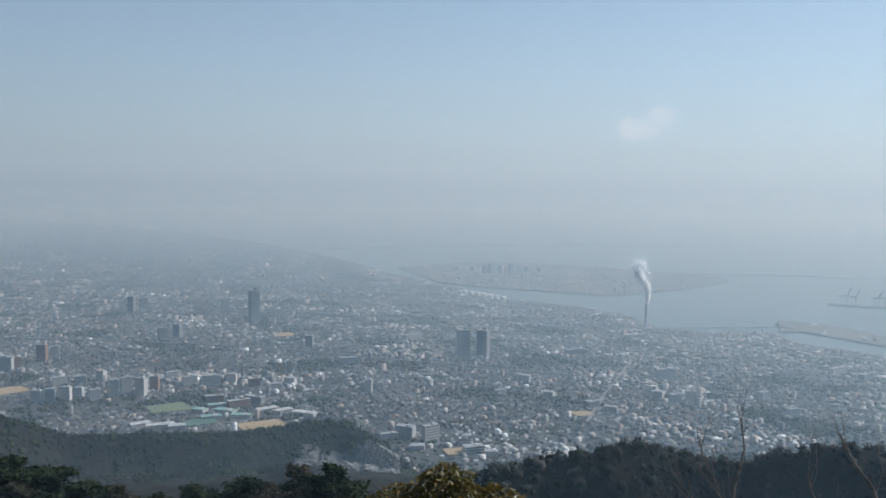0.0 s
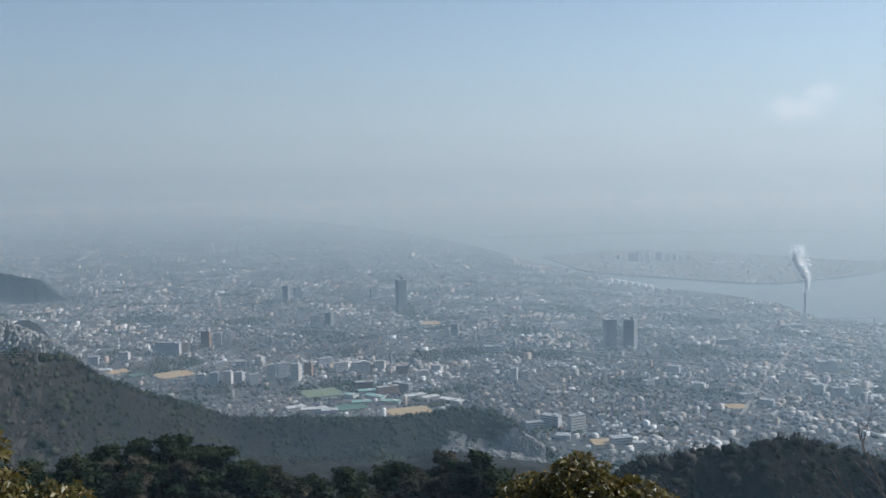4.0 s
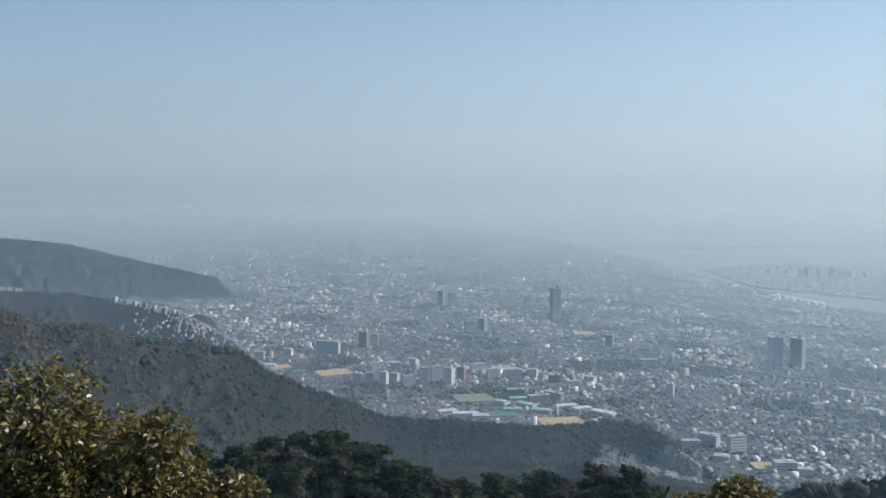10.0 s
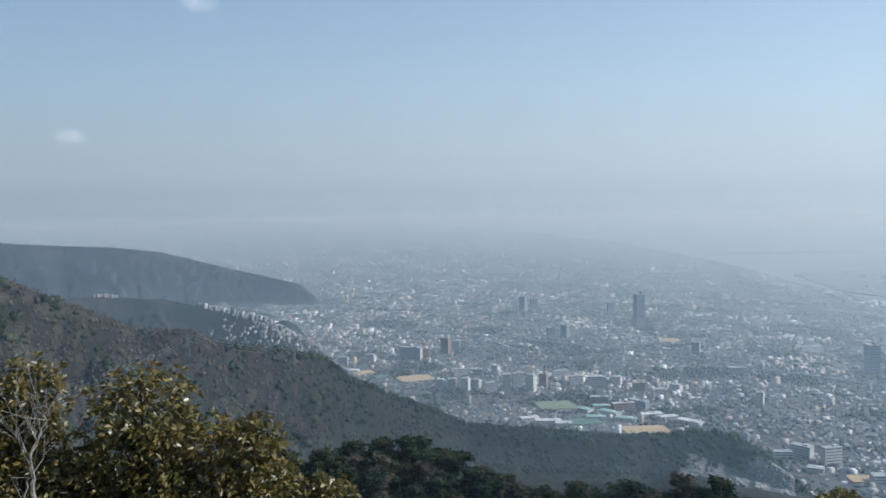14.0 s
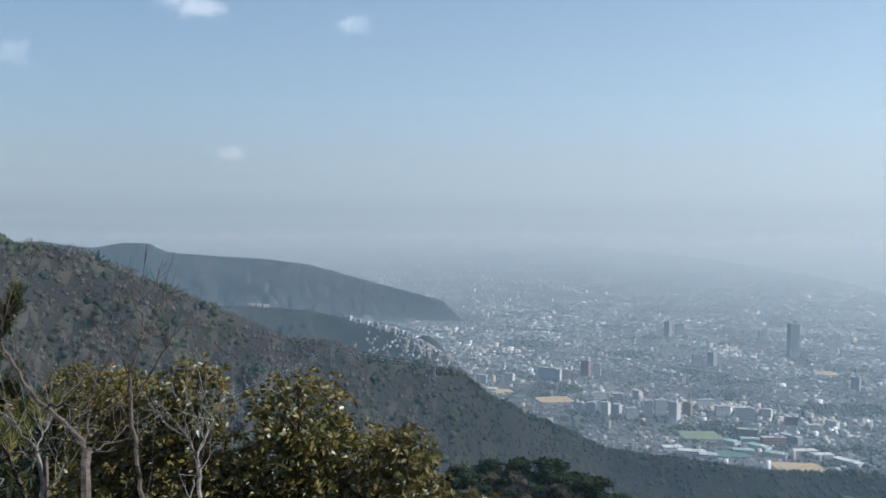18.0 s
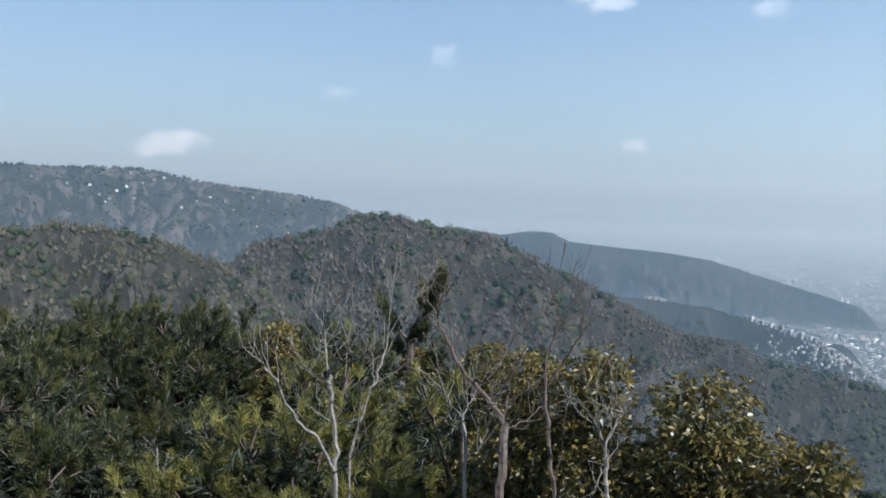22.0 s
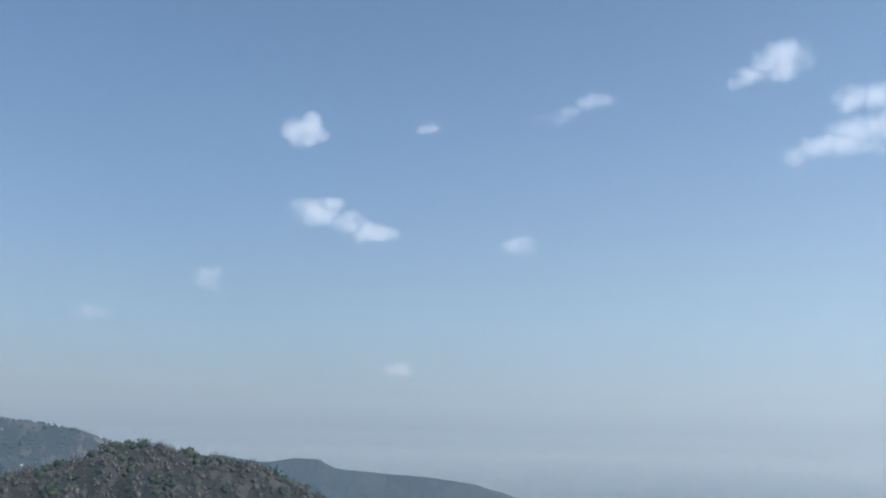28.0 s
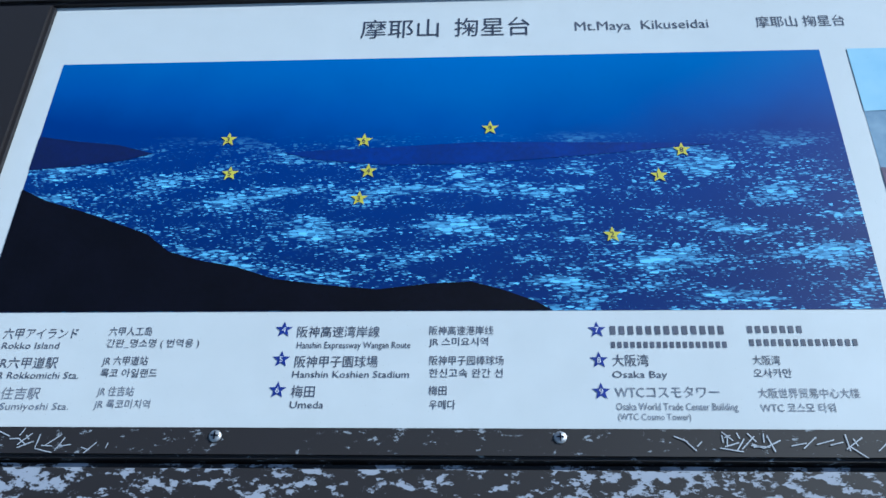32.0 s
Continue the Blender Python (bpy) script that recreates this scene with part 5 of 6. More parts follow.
shrub((-2.50, 3.10, 0.52), [(0, 0, -0.16, 0.17), (0.1, 0, -0.3, 0.16), (0, 0, -0.7, 0.4)], 9, 320, "reddish-brown evergreen shrub beside the pines", 0.06)
shrub((0.70, 3.15, 0.60), [(0, 0, -0.17, 0.17), (0.1, 0, -0.45, 0.26), (-0.15, 0, -0.8, 0.35)], 10, 320, "dark evergreen shrub behind bare stems", 0.055, M_LEAFDARK)
shrub((1.30, 3.30, 0.45), [(0, 0, -0.3, 0.3), (0.2, 0, -0.6, 0.4), (-0.3, 0, -0.7, 0.4)], 11, 320, "dark evergreen growth between the shrubs", 0.055, M_LEAFDARK)
shrub((0.30, 3.40, 0.30), [(0, 0, -0.2, 0.24), (0.1, 0, -0.6, 0.4)], 12, 240, "dark evergreen growth below the bare tree", 0.055, M_LEAFDARK)
shrub((1.75, 3.10, 0.10), [(0, 0, -0.3, 0.4), (0.3, 0, -0.4, 0.35), (-0.4, 0, -0.4, 0.4)], 13, 300, "low dark evergreen growth under the shrubs", 0.055, M_LEAFDARK)


def needles(points, ways, rng, count, length, width=0.0024):
    """Tufts of needles round shoots: base points, directions."""
    n = len(points)
    along = rng.uniform(0, 1, (n * count, 1)) * 0.13
    d = np.repeat(ways, count, 0)
    c = np.repeat(points, count, 0) + d * along
    w = unit(d * rng.uniform(0.6, 1.5, (n * count, 1)) + unit(np.cross(d, unit(rng.normal(size=(n * count, 3))))) * 0.85)
    side = unit(np.cross(w, rng.normal(size=(n * count, 3)))) * width
    L = rng.uniform(0.6, 1.1, (n * count, 1)) * length * (1.15 - 4.0 * along)
    v = np.stack([c - side, c + side, c + w * L], 1).reshape(-1, 3)
    return v, np.arange(len(v)).reshape(-1, 3)


def pine(top, radius, height, seed, shoots, label, count=130, length=0.08):
    """A low mountain pine: forked limbs, each ending in tufted shoots."""
    rng = np.random.RandomState(seed)
    top = np.array(top)
    a_, r_ = math.degrees(math.atan2(top[0] - VX, top[1] - VY)), math.hypot(top[0] - VX, top[1] - VY)
    foot = np.array([top[0], top[1], float(land(np.array([a_]), np.array([r_]))[0])])
    e = thing("mountain_pine", label, "pine", foot, 0, "terrace pines")
    hub = np.array([0, 0, max(0.15, top[2] - foot[2] - height)])
    limbs = [([(0, 0, -0.3), tuple(hub * 0.6 + rng.normal(0, 0.05, 3)), tuple(hub)], [0.06, 0.05, 0.04])]
    P, W = [], []
    shoots = int(shoots * 1.9)
    k = max(6, shoots // 7)
    for i in range(k):
        d = unit(rng.normal(size=3) + [0, 0, 0.55])
        end = hub + d * np.array([radius, radius, height]) * rng.uniform(0.45, 1.05)
        end[2] = min(end[2], top[2] - foot[2])
        mid = hub * 0.5 + end * 0.5 + rng.normal(0, 0.07, 3) - [0, 0, 0.06]
        limbs.append(([tuple(hub), tuple(mid), tuple(end)], [0.028, 0.016, 0.008]))
        for j in range(shoots // k):
            s = rng.uniform(0.72, 1.0)
            p = (mid + (end - mid) * s) + rng.normal(0, 0.07, 3) * [1, 1, 0.8]
            w = unit(d * 0.9 + [0, 0, 0.45] + rng.normal(0, 0.5, 3))
            limbs.append(([tuple(mid + (end - mid) * s * 0.8), tuple(p), tuple(p + w * 0.12)], [0.007, 0.005, 0.003]))
            P.append(p)
            W.append(w)
    part("trunk", tubes(limbs, 4), M_BARK, e)
    # plain or sunlit needle colour by place, painting sun and shade across the row
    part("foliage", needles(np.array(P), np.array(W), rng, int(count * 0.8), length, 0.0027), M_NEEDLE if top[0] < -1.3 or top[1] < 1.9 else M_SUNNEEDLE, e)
    # filling needles round the shoots, coloured dark as the crown's inner shade
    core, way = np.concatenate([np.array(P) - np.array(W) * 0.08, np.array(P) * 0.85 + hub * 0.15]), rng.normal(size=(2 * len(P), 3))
    part("inner_foliage", needles(core, unit(way), rng, 26, 0.085, 0.0055), M_SHADENEEDLE, e, "dark needles inside the crown, coloured for shade")
    return e


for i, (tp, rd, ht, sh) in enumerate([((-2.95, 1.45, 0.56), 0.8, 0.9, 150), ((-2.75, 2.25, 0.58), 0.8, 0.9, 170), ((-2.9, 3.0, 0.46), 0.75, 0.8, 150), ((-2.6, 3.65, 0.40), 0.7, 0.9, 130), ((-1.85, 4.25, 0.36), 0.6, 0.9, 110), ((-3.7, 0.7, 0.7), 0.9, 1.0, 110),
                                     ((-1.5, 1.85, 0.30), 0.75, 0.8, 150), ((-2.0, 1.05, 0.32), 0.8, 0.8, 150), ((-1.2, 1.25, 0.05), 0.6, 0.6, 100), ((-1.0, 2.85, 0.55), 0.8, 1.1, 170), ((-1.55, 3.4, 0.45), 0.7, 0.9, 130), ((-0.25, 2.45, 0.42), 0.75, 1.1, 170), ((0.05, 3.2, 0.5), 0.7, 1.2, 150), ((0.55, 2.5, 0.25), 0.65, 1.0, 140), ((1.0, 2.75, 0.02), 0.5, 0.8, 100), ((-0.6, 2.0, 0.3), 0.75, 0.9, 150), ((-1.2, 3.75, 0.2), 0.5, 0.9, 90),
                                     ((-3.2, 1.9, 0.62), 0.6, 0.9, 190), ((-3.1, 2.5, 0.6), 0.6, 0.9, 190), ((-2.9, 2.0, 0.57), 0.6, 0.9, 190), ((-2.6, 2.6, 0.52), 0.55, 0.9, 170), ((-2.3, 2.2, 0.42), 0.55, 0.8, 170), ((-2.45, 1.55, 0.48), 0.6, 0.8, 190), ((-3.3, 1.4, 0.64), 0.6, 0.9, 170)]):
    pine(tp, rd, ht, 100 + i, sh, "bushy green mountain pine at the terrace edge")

# the crooked pine whose tip stands against the town
rng = np.random.RandomState(7)
foot = (-1.92, 4.0, float(land(np.array([math.degrees(math.atan2(-1.92 - VX, 4.0 - VY))]), np.array([math.hypot(-1.92 - VX, 4.0 - VY)]))[0]))
cp = thing("crooked_pine", "crooked young pine with upturned tufted branches", "pine", foot)
def rel(*q):
    return tuple(np.array(q) - np.array(foot))
lead = [rel(-1.92, 4.0, -1.2), rel(-1.98, 4.0, 0.0), rel(-1.95, 3.98, 0.42), rel(-1.80, 3.98, 0.60), rel(-1.62, 3.98, 0.72), rel(-1.52, 3.98, 0.86), rel(-1.45, 3.98, 0.98)]
left = [rel(-1.96, 3.98, 0.38), rel(-2.08, 3.94, 0.48), rel(-2.20, 3.90, 0.58), rel(-2.28, 3.86, 0.68)]
up = [rel(-1.74, 3.98, 0.64), rel(-1.84, 4.02, 0.74), rel(-1.93, 4.06, 0.84)]
low = [rel(-1.93, 3.98, 0.44), rel(-1.78, 3.96, 0.46), rel(-1.66, 3.94, 0.54)]
low2 = [rel(-1.97, 3.98, 0.30), rel(-2.05, 3.9, 0.34), rel(-1.9, 3.85, 0.36)]
part("trunk", tubes([(lead, [0.05, 0.035, 0.028, 0.02, 0.015, 0.010, 0.005]), (left, [0.018, 0.012, 0.009, 0.005]), (up, [0.012, 0.008, 0.004]), (low, [0.014, 0.009, 0.005]), (low2, [0.012, 0.008, 0.004])], 6), M_BARK, cp)
P, W = [], []
for path, n, t0 in ((lead[3:], 26, 0.25), (left, 18, 0.3), (up, 12, 0.35), (low, 14, 0.3), (low2, 12, 0.1)):
    path = np.array(path)
    for t in np.linspace(t0, 1, n):
        k = t * (len(path) - 1)
        i = min(int(k), len(path) - 2)
        p = path[i] + (path[i + 1] - path[i]) * (k - i)
        d = unit(path[i + 1] - path[i])
        P.append(p + rng.normal(0, 0.022, 3))
        W.append(unit(d * 0.5 + np.array([0, 0, 0.75]) + rng.normal(0, 0.3, 3)))
part("foliage", needles(np.array(P) - np.array(W) * 0.05, np.array(W), rng, 60, 0.085, 0.0034), M_NEEDLE, cp)
cones = []
for i in range(14):
    q = np.array(lead[4]) + (np.array(lead[5]) - np.array(lead[4])) * rng.uniform(-0.6, 1.0) + rng.normal(0, 0.035, 3)
    cones.append(([tuple(q), tuple(q + [0, 0, 0.018]), tuple(q + [0, 0, 0.04])], [0.008, 0.015, 0.004]))
for q in cones:
    part("cone", tubes([q], 6), M_BARK, cp, "small brown cone")


def bare_tree(base, top, seed, label, r0=0.02, spread=0.55, n1=6, mat=None, more=()):
    """A leafless tree: bent stem, branches, twigs."""
    rng = np.random.RandomState(seed)
    base, top = np.array(base, float), np.array(top, float)
    e = thing("bare_tree", label, "tree", tuple(base), 0, "bare trees")
    axis = top - base
    H = np.linalg.norm(axis)
    paths = []

    def grow(p, d, length, r, depth):
        pts, rad, q = [p], [r], p
        steps = 6 if depth == 0 else 4
        for i in range(steps):
            d = unit(d + rng.normal(0, 0.05 if depth == 0 else 0.15, 3))
            q = q + d * length / steps
            pts.append(q)
            rad.append(r * (1 - 0.75 * (i + 1) / steps))
        paths.append(([tuple(t) for t in pts], rad))
        if depth >= 3:
            return
        for k in range((n1 + 2, 5, 3)[depth]):
            s = rng.uniform(0.35 if depth == 0 else 0.2, 0.97)
            i = min(int(s * steps), steps - 1)
            o = np.array(pts[i]) + (np.array(pts[i + 1]) - np.array(pts[i])) * (s * steps - i)
            side = unit(np.cross(d, unit(rng.normal(size=3))))
            grow(o, unit(d * 0.75 + side * spread + np.array([0, 0, 0.15])), length * rng.uniform(0.2, 0.36) * (1.25 - 0.6 * s), max(0.0011, r * 0.55 * (1.15 - s)), depth + 1)

    grow(np.zeros(3), axis / H, H * 0.96, r0 * 0.85, 0)
    for share, tip in more:
        stem = np.array(paths[0][0])
        k = min(int(share * 6), 5)
        o = stem[k] + (stem[k + 1] - stem[k]) * (share * 6 - k)
        way = np.array(tip) - base - o
        grow(o, unit(way), np.linalg.norm(way), r0 * 0.5, 1)
    part("trunk", tubes(paths, 4), mat or M_PALEBARK, e)
    return e




def limbed(label, mat, seed, limbs, coarse=1.0):
    """A leafless tree from its own limbs (points, thick, thin, twigs)."""
    rng = np.random.RandomState(seed)
    foot = np.array(limbs[0][0][0])
    e = thing("bare_tree", label, "tree", tuple(foot), 0, "bare trees")

    def stem(pts, r0, r1):
        pts = np.array(pts)
        k = np.linspace(0, len(pts) - 1, 4 * (len(pts) - 1) + 1)
        p = np.stack([np.interp(k, range(len(pts)), pts[:, i]) for i in range(3)], -1)
        p[1:-1] += rng.normal(0, 0.003, p[1:-1].shape)
        return p, np.linspace(r0, r1, len(p))

    for i, (pts, r0, r1, twigs) in enumerate(limbs):
        p, rad = stem(np.array(pts) - foot, r0 * 0.62, r1 * 0.7)
        part("trunk" if i == 0 else "limb", tubes([(p, rad)], 6), mat, e)
        fine = []
        for k in range(twigs * 2):
            j = rng.randint(len(p) // 3, len(p) - 1)
            if p[j][2] + foot[2] < limbs[0][0][1][2] - 0.5:
                continue
            d = unit(unit(p[j + 1] - p[j]) + rng.normal(0, 0.5, 3) + [0, 0, 0.25])
            L = rng.uniform(0.06, 0.2) * coarse ** 0.5
            q = [p[j], p[j] + d * L * 0.5 + rng.normal(0, 0.008, 3), p[j] + (d + [0, 0, 0.25]) * L]
            fine.append((q, [min(rad[j] * 0.6, 0.002 * coarse), 0.0013 * coarse, 0.0007 * coarse]))
            for h in range(2):
                o = q[1] + (q[2] - q[1]) * rng.rand()
                fine.append(([o, o + unit(d + rng.normal(0, 0.55, 3)) * L * rng.uniform(0.3, 0.6)], [0.0011 * coarse, 0.0006 * coarse]))
        if fine:
            part("twig_spray", tubes(fine, 4), mat, e)


# heights and bends of the forked saplings at the edge
limbed("pale leafless sapling forked low into arching stems", M_PALEBARK, 31, [
    ([(1.59, 1.8, -0.65), (1.59, 1.8, 0.65), (1.57, 1.81, 0.73), (1.54, 1.81, 0.84), (1.51, 1.81, 0.93), (1.5, 1.81, 0.97)], 0.01392, 0.01102, 1),
    ([(1.5, 1.81, 0.97), (1.49, 1.8, 1.04), (1.47, 1.8, 1.12)], 0.00928, 0.0058, 3),
    ([(1.47, 1.8, 1.12), (1.4, 1.81, 1.14), (1.32, 1.81, 1.17), (1.24, 1.82, 1.23)], 0.00464, 0.00116, 4),
    ([(1.47, 1.8, 1.12), (1.56, 1.79, 1.18), (1.66, 1.77, 1.24)], 0.00406, 0.00116, 4),
    ([(1.5, 1.81, 0.97), (1.57, 1.81, 1.03), (1.63, 1.82, 1.09), (1.69, 1.82, 1.16)], 0.00696, 0.00174, 5),
    ([(1.5, 1.81, 0.97), (1.65, 1.8, 1.03), (1.81, 1.79, 1.08)], 0.00464, 0.00116, 3),
    ([(1.5, 1.8, 0.96), (1.4, 1.81, 0.95), (1.29, 1.81, 0.95)], 0.00406, 0.00116, 3),
    ([(1.59, 1.8, 0.67), (1.58, 1.74, 0.79), (1.59, 1.68, 0.84), (1.61, 1.62, 0.92), (1.63, 1.58, 1), (1.65, 1.53, 1.05), (1.68, 1.48, 1.1)], 0.00986, 0.00232, 5),
    ([(1.59, 1.81, 0.68), (1.73, 1.81, 0.77), (1.87, 1.82, 0.87)], 0.00406, 0.00116, 4)], 0.9)
limbed("thin leafless tree with pale upright twigs beside the pine", M_PALEBARK, 36, [
    ([(1.59, 1.85, -0.58), (1.59, 1.85, 0.72), (1.57, 1.92, 0.9), (1.57, 1.95, 0.96), (1.56, 1.98, 1.04)], 0.00715, 0.0055, 1),
    ([(1.56, 1.98, 1.04), (1.56, 2, 1.11), (1.57, 2.03, 1.16), (1.58, 2.07, 1.21), (1.6, 2.1, 1.25)], 0.00495, 0.0011, 4),
    ([(1.56, 1.99, 1.09), (1.47, 2.05, 1.17), (1.37, 2.1, 1.26)], 0.0033, 0.0011, 4),
    ([(1.56, 1.98, 1.05), (1.61, 1.94, 1.13), (1.65, 1.9, 1.22), (1.69, 1.86, 1.3)], 0.0033, 0.0011, 4),
    ([(1.57, 1.94, 0.94), (1.56, 1.94, 1.01), (1.54, 1.94, 1.06)], 0.0033, 0.0011, 2)], 0.8)
limbed("dark leafless stem leaning across the evergreens", M_BARK, 32, [
    ([(2.08, 2.1, -0.57), (2.08, 2.1, 0.73), (2.06, 2.12, 0.85), (2.05, 2.13, 0.9)], 0.024, 0.02, 0),
    ([(2.05, 2.13, 0.9), (2.03, 2.12, 0.94), (1.98, 2.07, 1.01), (1.94, 2.04, 1.06), (1.91, 2.01, 1.13), (1.89, 1.99, 1.19)], 0.014, 0.007, 3),
    ([(1.89, 1.99, 1.19), (1.82, 2.01, 1.22), (1.74, 2.02, 1.25), (1.66, 2.03, 1.31)], 0.006, 0.0015, 4),
    ([(1.89, 1.99, 1.2), (1.93, 1.97, 1.25), (1.98, 1.97, 1.3)], 0.005, 0.0015, 4),
    ([(1.97, 2.07, 1.02), (2.08, 2.05, 1.04), (2.19, 2.04, 1.05)], 0.006, 0.002, 2),
    ([(2.06, 2.12, 0.85), (2, 2.17, 0.87), (1.97, 2.26, 0.88), (1.95, 2.35, 0.91)], 0.009, 0.002, 4),
    ([(2.04, 2.13, 0.91), (2.04, 2.15, 0.98), (2.03, 2.16, 1.02)], 0.008, 0.002, 3)], 0.8)
limbed("pale leafless sapling with short forks", M_PALEBARK, 35, [
    ([(1.95, 2.06, -0.6), (1.95, 2.06, 0.7), (1.92, 2.08, 0.82), (1.9, 2.08, 0.89)], 0.01125, 0.00825, 1),
    ([(1.9, 2.08, 0.89), (1.82, 2.1, 0.9), (1.74, 2.11, 0.93), (1.66, 2.12, 0.95)], 0.006, 0.0015, 4),
    ([(1.9, 2.08, 0.89), (1.9, 2.11, 0.94), (1.9, 2.13, 0.99)], 0.00525, 0.0015, 4),
    ([(1.9, 2.09, 0.89), (2, 2.07, 0.94), (2.1, 2.06, 0.98)], 0.0045, 0.0015, 3),
    ([(1.93, 2.07, 0.77), (1.94, 2.12, 0.81), (1.95, 2.14, 0.86)], 0.0045, 0.0015, 3)], 0.9)
limbed("slim leafless tree with spreading twigs", M_BARK, 33, [
    ([(2.18, 2.22, -0.58), (2.18, 2.22, 0.72), (2.14, 2.23, 0.85), (2.1, 2.24, 0.98), (2.08, 2.25, 1.08)], 0.01235, 0.0076, 2),
    ([(2.08, 2.25, 1.08), (2.08, 2.27, 1.15), (2.09, 2.28, 1.2), (2.08, 2.29, 1.24), (2.07, 2.28, 1.29)], 0.0057, 0.001425, 4),
    ([(2.08, 2.25, 1.08), (2.04, 2.26, 1.12), (1.99, 2.26, 1.15), (1.95, 2.27, 1.21)], 0.00475, 0.001425, 4),
    ([(2.08, 2.27, 1.16), (2.1, 2.29, 1.19), (2.11, 2.32, 1.22)], 0.0038, 0.00114, 3),
    ([(2.1, 2.25, 1.02), (2.13, 2.28, 1.1), (2.17, 2.3, 1.17), (2.19, 2.29, 1.22), (2.2, 2.28, 1.26)], 0.0057, 0.001425, 4)], 0.8)
limbed("short pale leafless sapling", M_PALEBARK, 34, [
    ([(2.35, 2.27, -0.55), (2.35, 2.27, 0.75), (2.33, 2.28, 0.82), (2.31, 2.29, 0.88)], 0.011, 0.008, 2),
    ([(2.31, 2.29, 0.88), (2.29, 2.29, 0.92), (2.27, 2.28, 0.96)], 0.005, 0.0015, 4),
    ([(2.31, 2.29, 0.88), (2.31, 2.32, 0.93), (2.31, 2.34, 0.99), (2.31, 2.35, 1.04)], 0.006, 0.0015, 4),
    ([(2.32, 2.29, 0.86), (2.32, 2.26, 0.8), (2.32, 2.24, 0.76)], 0.005, 0.0015, 2),
    ([(2.31, 2.29, 0.89), (2.31, 2.31, 0.94), (2.3, 2.31, 0.97)], 0.004, 0.0012, 3)], 0.8)
bare_tree((2.1, 3.0, -0.7), (2.16, 3.05, 0.42), 37, "fine grey leafless twigs below the shrub", 0.010, 0.7, 14)
bare_tree((1.95, 2.9, -0.7), (1.85, 2.95, 0.40), 38, "fine grey leafless twigs under evergreens", 0.010, 0.7, 14)
limbed("leafless tree with pale thin branches on the slope", M_PALEBARK, 39, [
    ([(5.86, 5.68, -2.8), (5.94, 5.69, -0.48), (6.0, 5.78, -0.19), (6.04, 5.8, -0.07), (6.08, 5.83, 0.04), (6.07, 5.87, 0.17)], 0.032, 0.004, 4),
    ([(5.94, 5.7, -0.42), (5.97, 5.75, -0.3), (5.89, 5.82, -0.19), (5.79, 5.88, -0.07)], 0.012, 0.004, 3),
    ([(5.93, 5.7, -0.45), (5.93, 5.78, -0.25), (5.89, 5.84, -0.12), (5.84, 5.89, -0.01), (5.82, 5.92, 0.07)], 0.012, 0.004, 3),
    ([(5.92, 5.7, -0.6), (5.81, 5.79, -0.31), (5.73, 5.85, -0.22), (5.65, 5.91, -0.11)], 0.012, 0.004, 3)], 1.5)
limbed("leafless tree with crooked pale branches", M_PALEBARK, 40, [
    ([(6.7, 5.4, -2.9), (6.74, 5.45, -0.24), (6.71, 5.51, -0.09), (6.66, 5.58, 0.01), (6.6, 5.63, 0.11), (6.58, 5.66, 0.17)], 0.03, 0.004, 4),
    ([(6.73, 5.45, -0.3), (6.71, 5.5, -0.13), (6.76, 5.52, -0.02), (6.78, 5.52, 0.03)], 0.012, 0.004, 3),
    ([(6.72, 5.44, -0.5), (6.5, 5.54, -0.35), (6.44, 5.59, -0.23), (6.39, 5.68, -0.05)], 0.012, 0.004, 3)], 1.5)
bare_tree((-0.4, 1.7, -0.5), (-0.75, 1.75, 0.2), 41, "pale dead twigs over the pines", 0.012, 0.7)
# ---------- the viewing sign ----------
SIGN = Matrix.Translation((0, 0, 1.12)) @ Matrix.Rotation(radians(10.66), 4, "Z") @ Matrix.Rotation(radians(27.94), 4, "X")
board = tagged(new("viewing_sign"), "slanted panorama sign with a printed night view, worn dark frame", "sign")
board.matrix_world = SIGN


def worn(name, paint, bare, amount, scale):
    """Dark paint that has flaked and been scratched down to a pale coat."""
    m, n, l, b = material(name, 0.6)
    b.inputs["Specular IOR Level"].default_value = 0.3
    g = n.new("ShaderNodeTexCoord")
    a, s = n.new("ShaderNodeTexNoise"), n.new("ShaderNodeTexNoise")
    mp = n.new("ShaderNodeMapping")
    mp.inputs["Scale"].default_value = (0.7, 1.2, 1.0)
    l.new(g.outputs["Object"], mp.inputs["Vector"])
    a.inputs["Scale"].default_value, a.inputs["Detail"].default_value, a.inputs["Roughness"].default_value = scale, 9, 0.68
    s.inputs["Scale"].default_value, s.inputs["Detail"].default_value = scale * 0.12, 3
    l.new(mp.outputs[0], a.inputs["Vector"])
    l.new(g.outputs["Object"], s.inputs["Vector"])
    add = n.new("ShaderNodeMath")
    add.operation, add.inputs[1].default_value = "MULTIPLY_ADD", 0.35
    l.new(s.outputs["Fac"], add.inputs[0])
    l.new(a.outputs["Fac"], add.inputs[2])
    r = ramp(n, [(amount - 0.012, paint), (amount + 0.012, bare)])
    l.new(add.outputs[0], r.inputs[0])
    l.new(r.outputs[0], b.inputs["Base Color"])
    bp = n.new("ShaderNodeBump")
    bp.inputs["Strength"].default_value, bp.inputs["Distance"].default_value = 0.4, 0.002
    bp.invert = True
    l.new(r.outputs[0], bp.inputs["Height"])
    l.new(bp.outputs[0], b.inputs["Normal"])
    return m


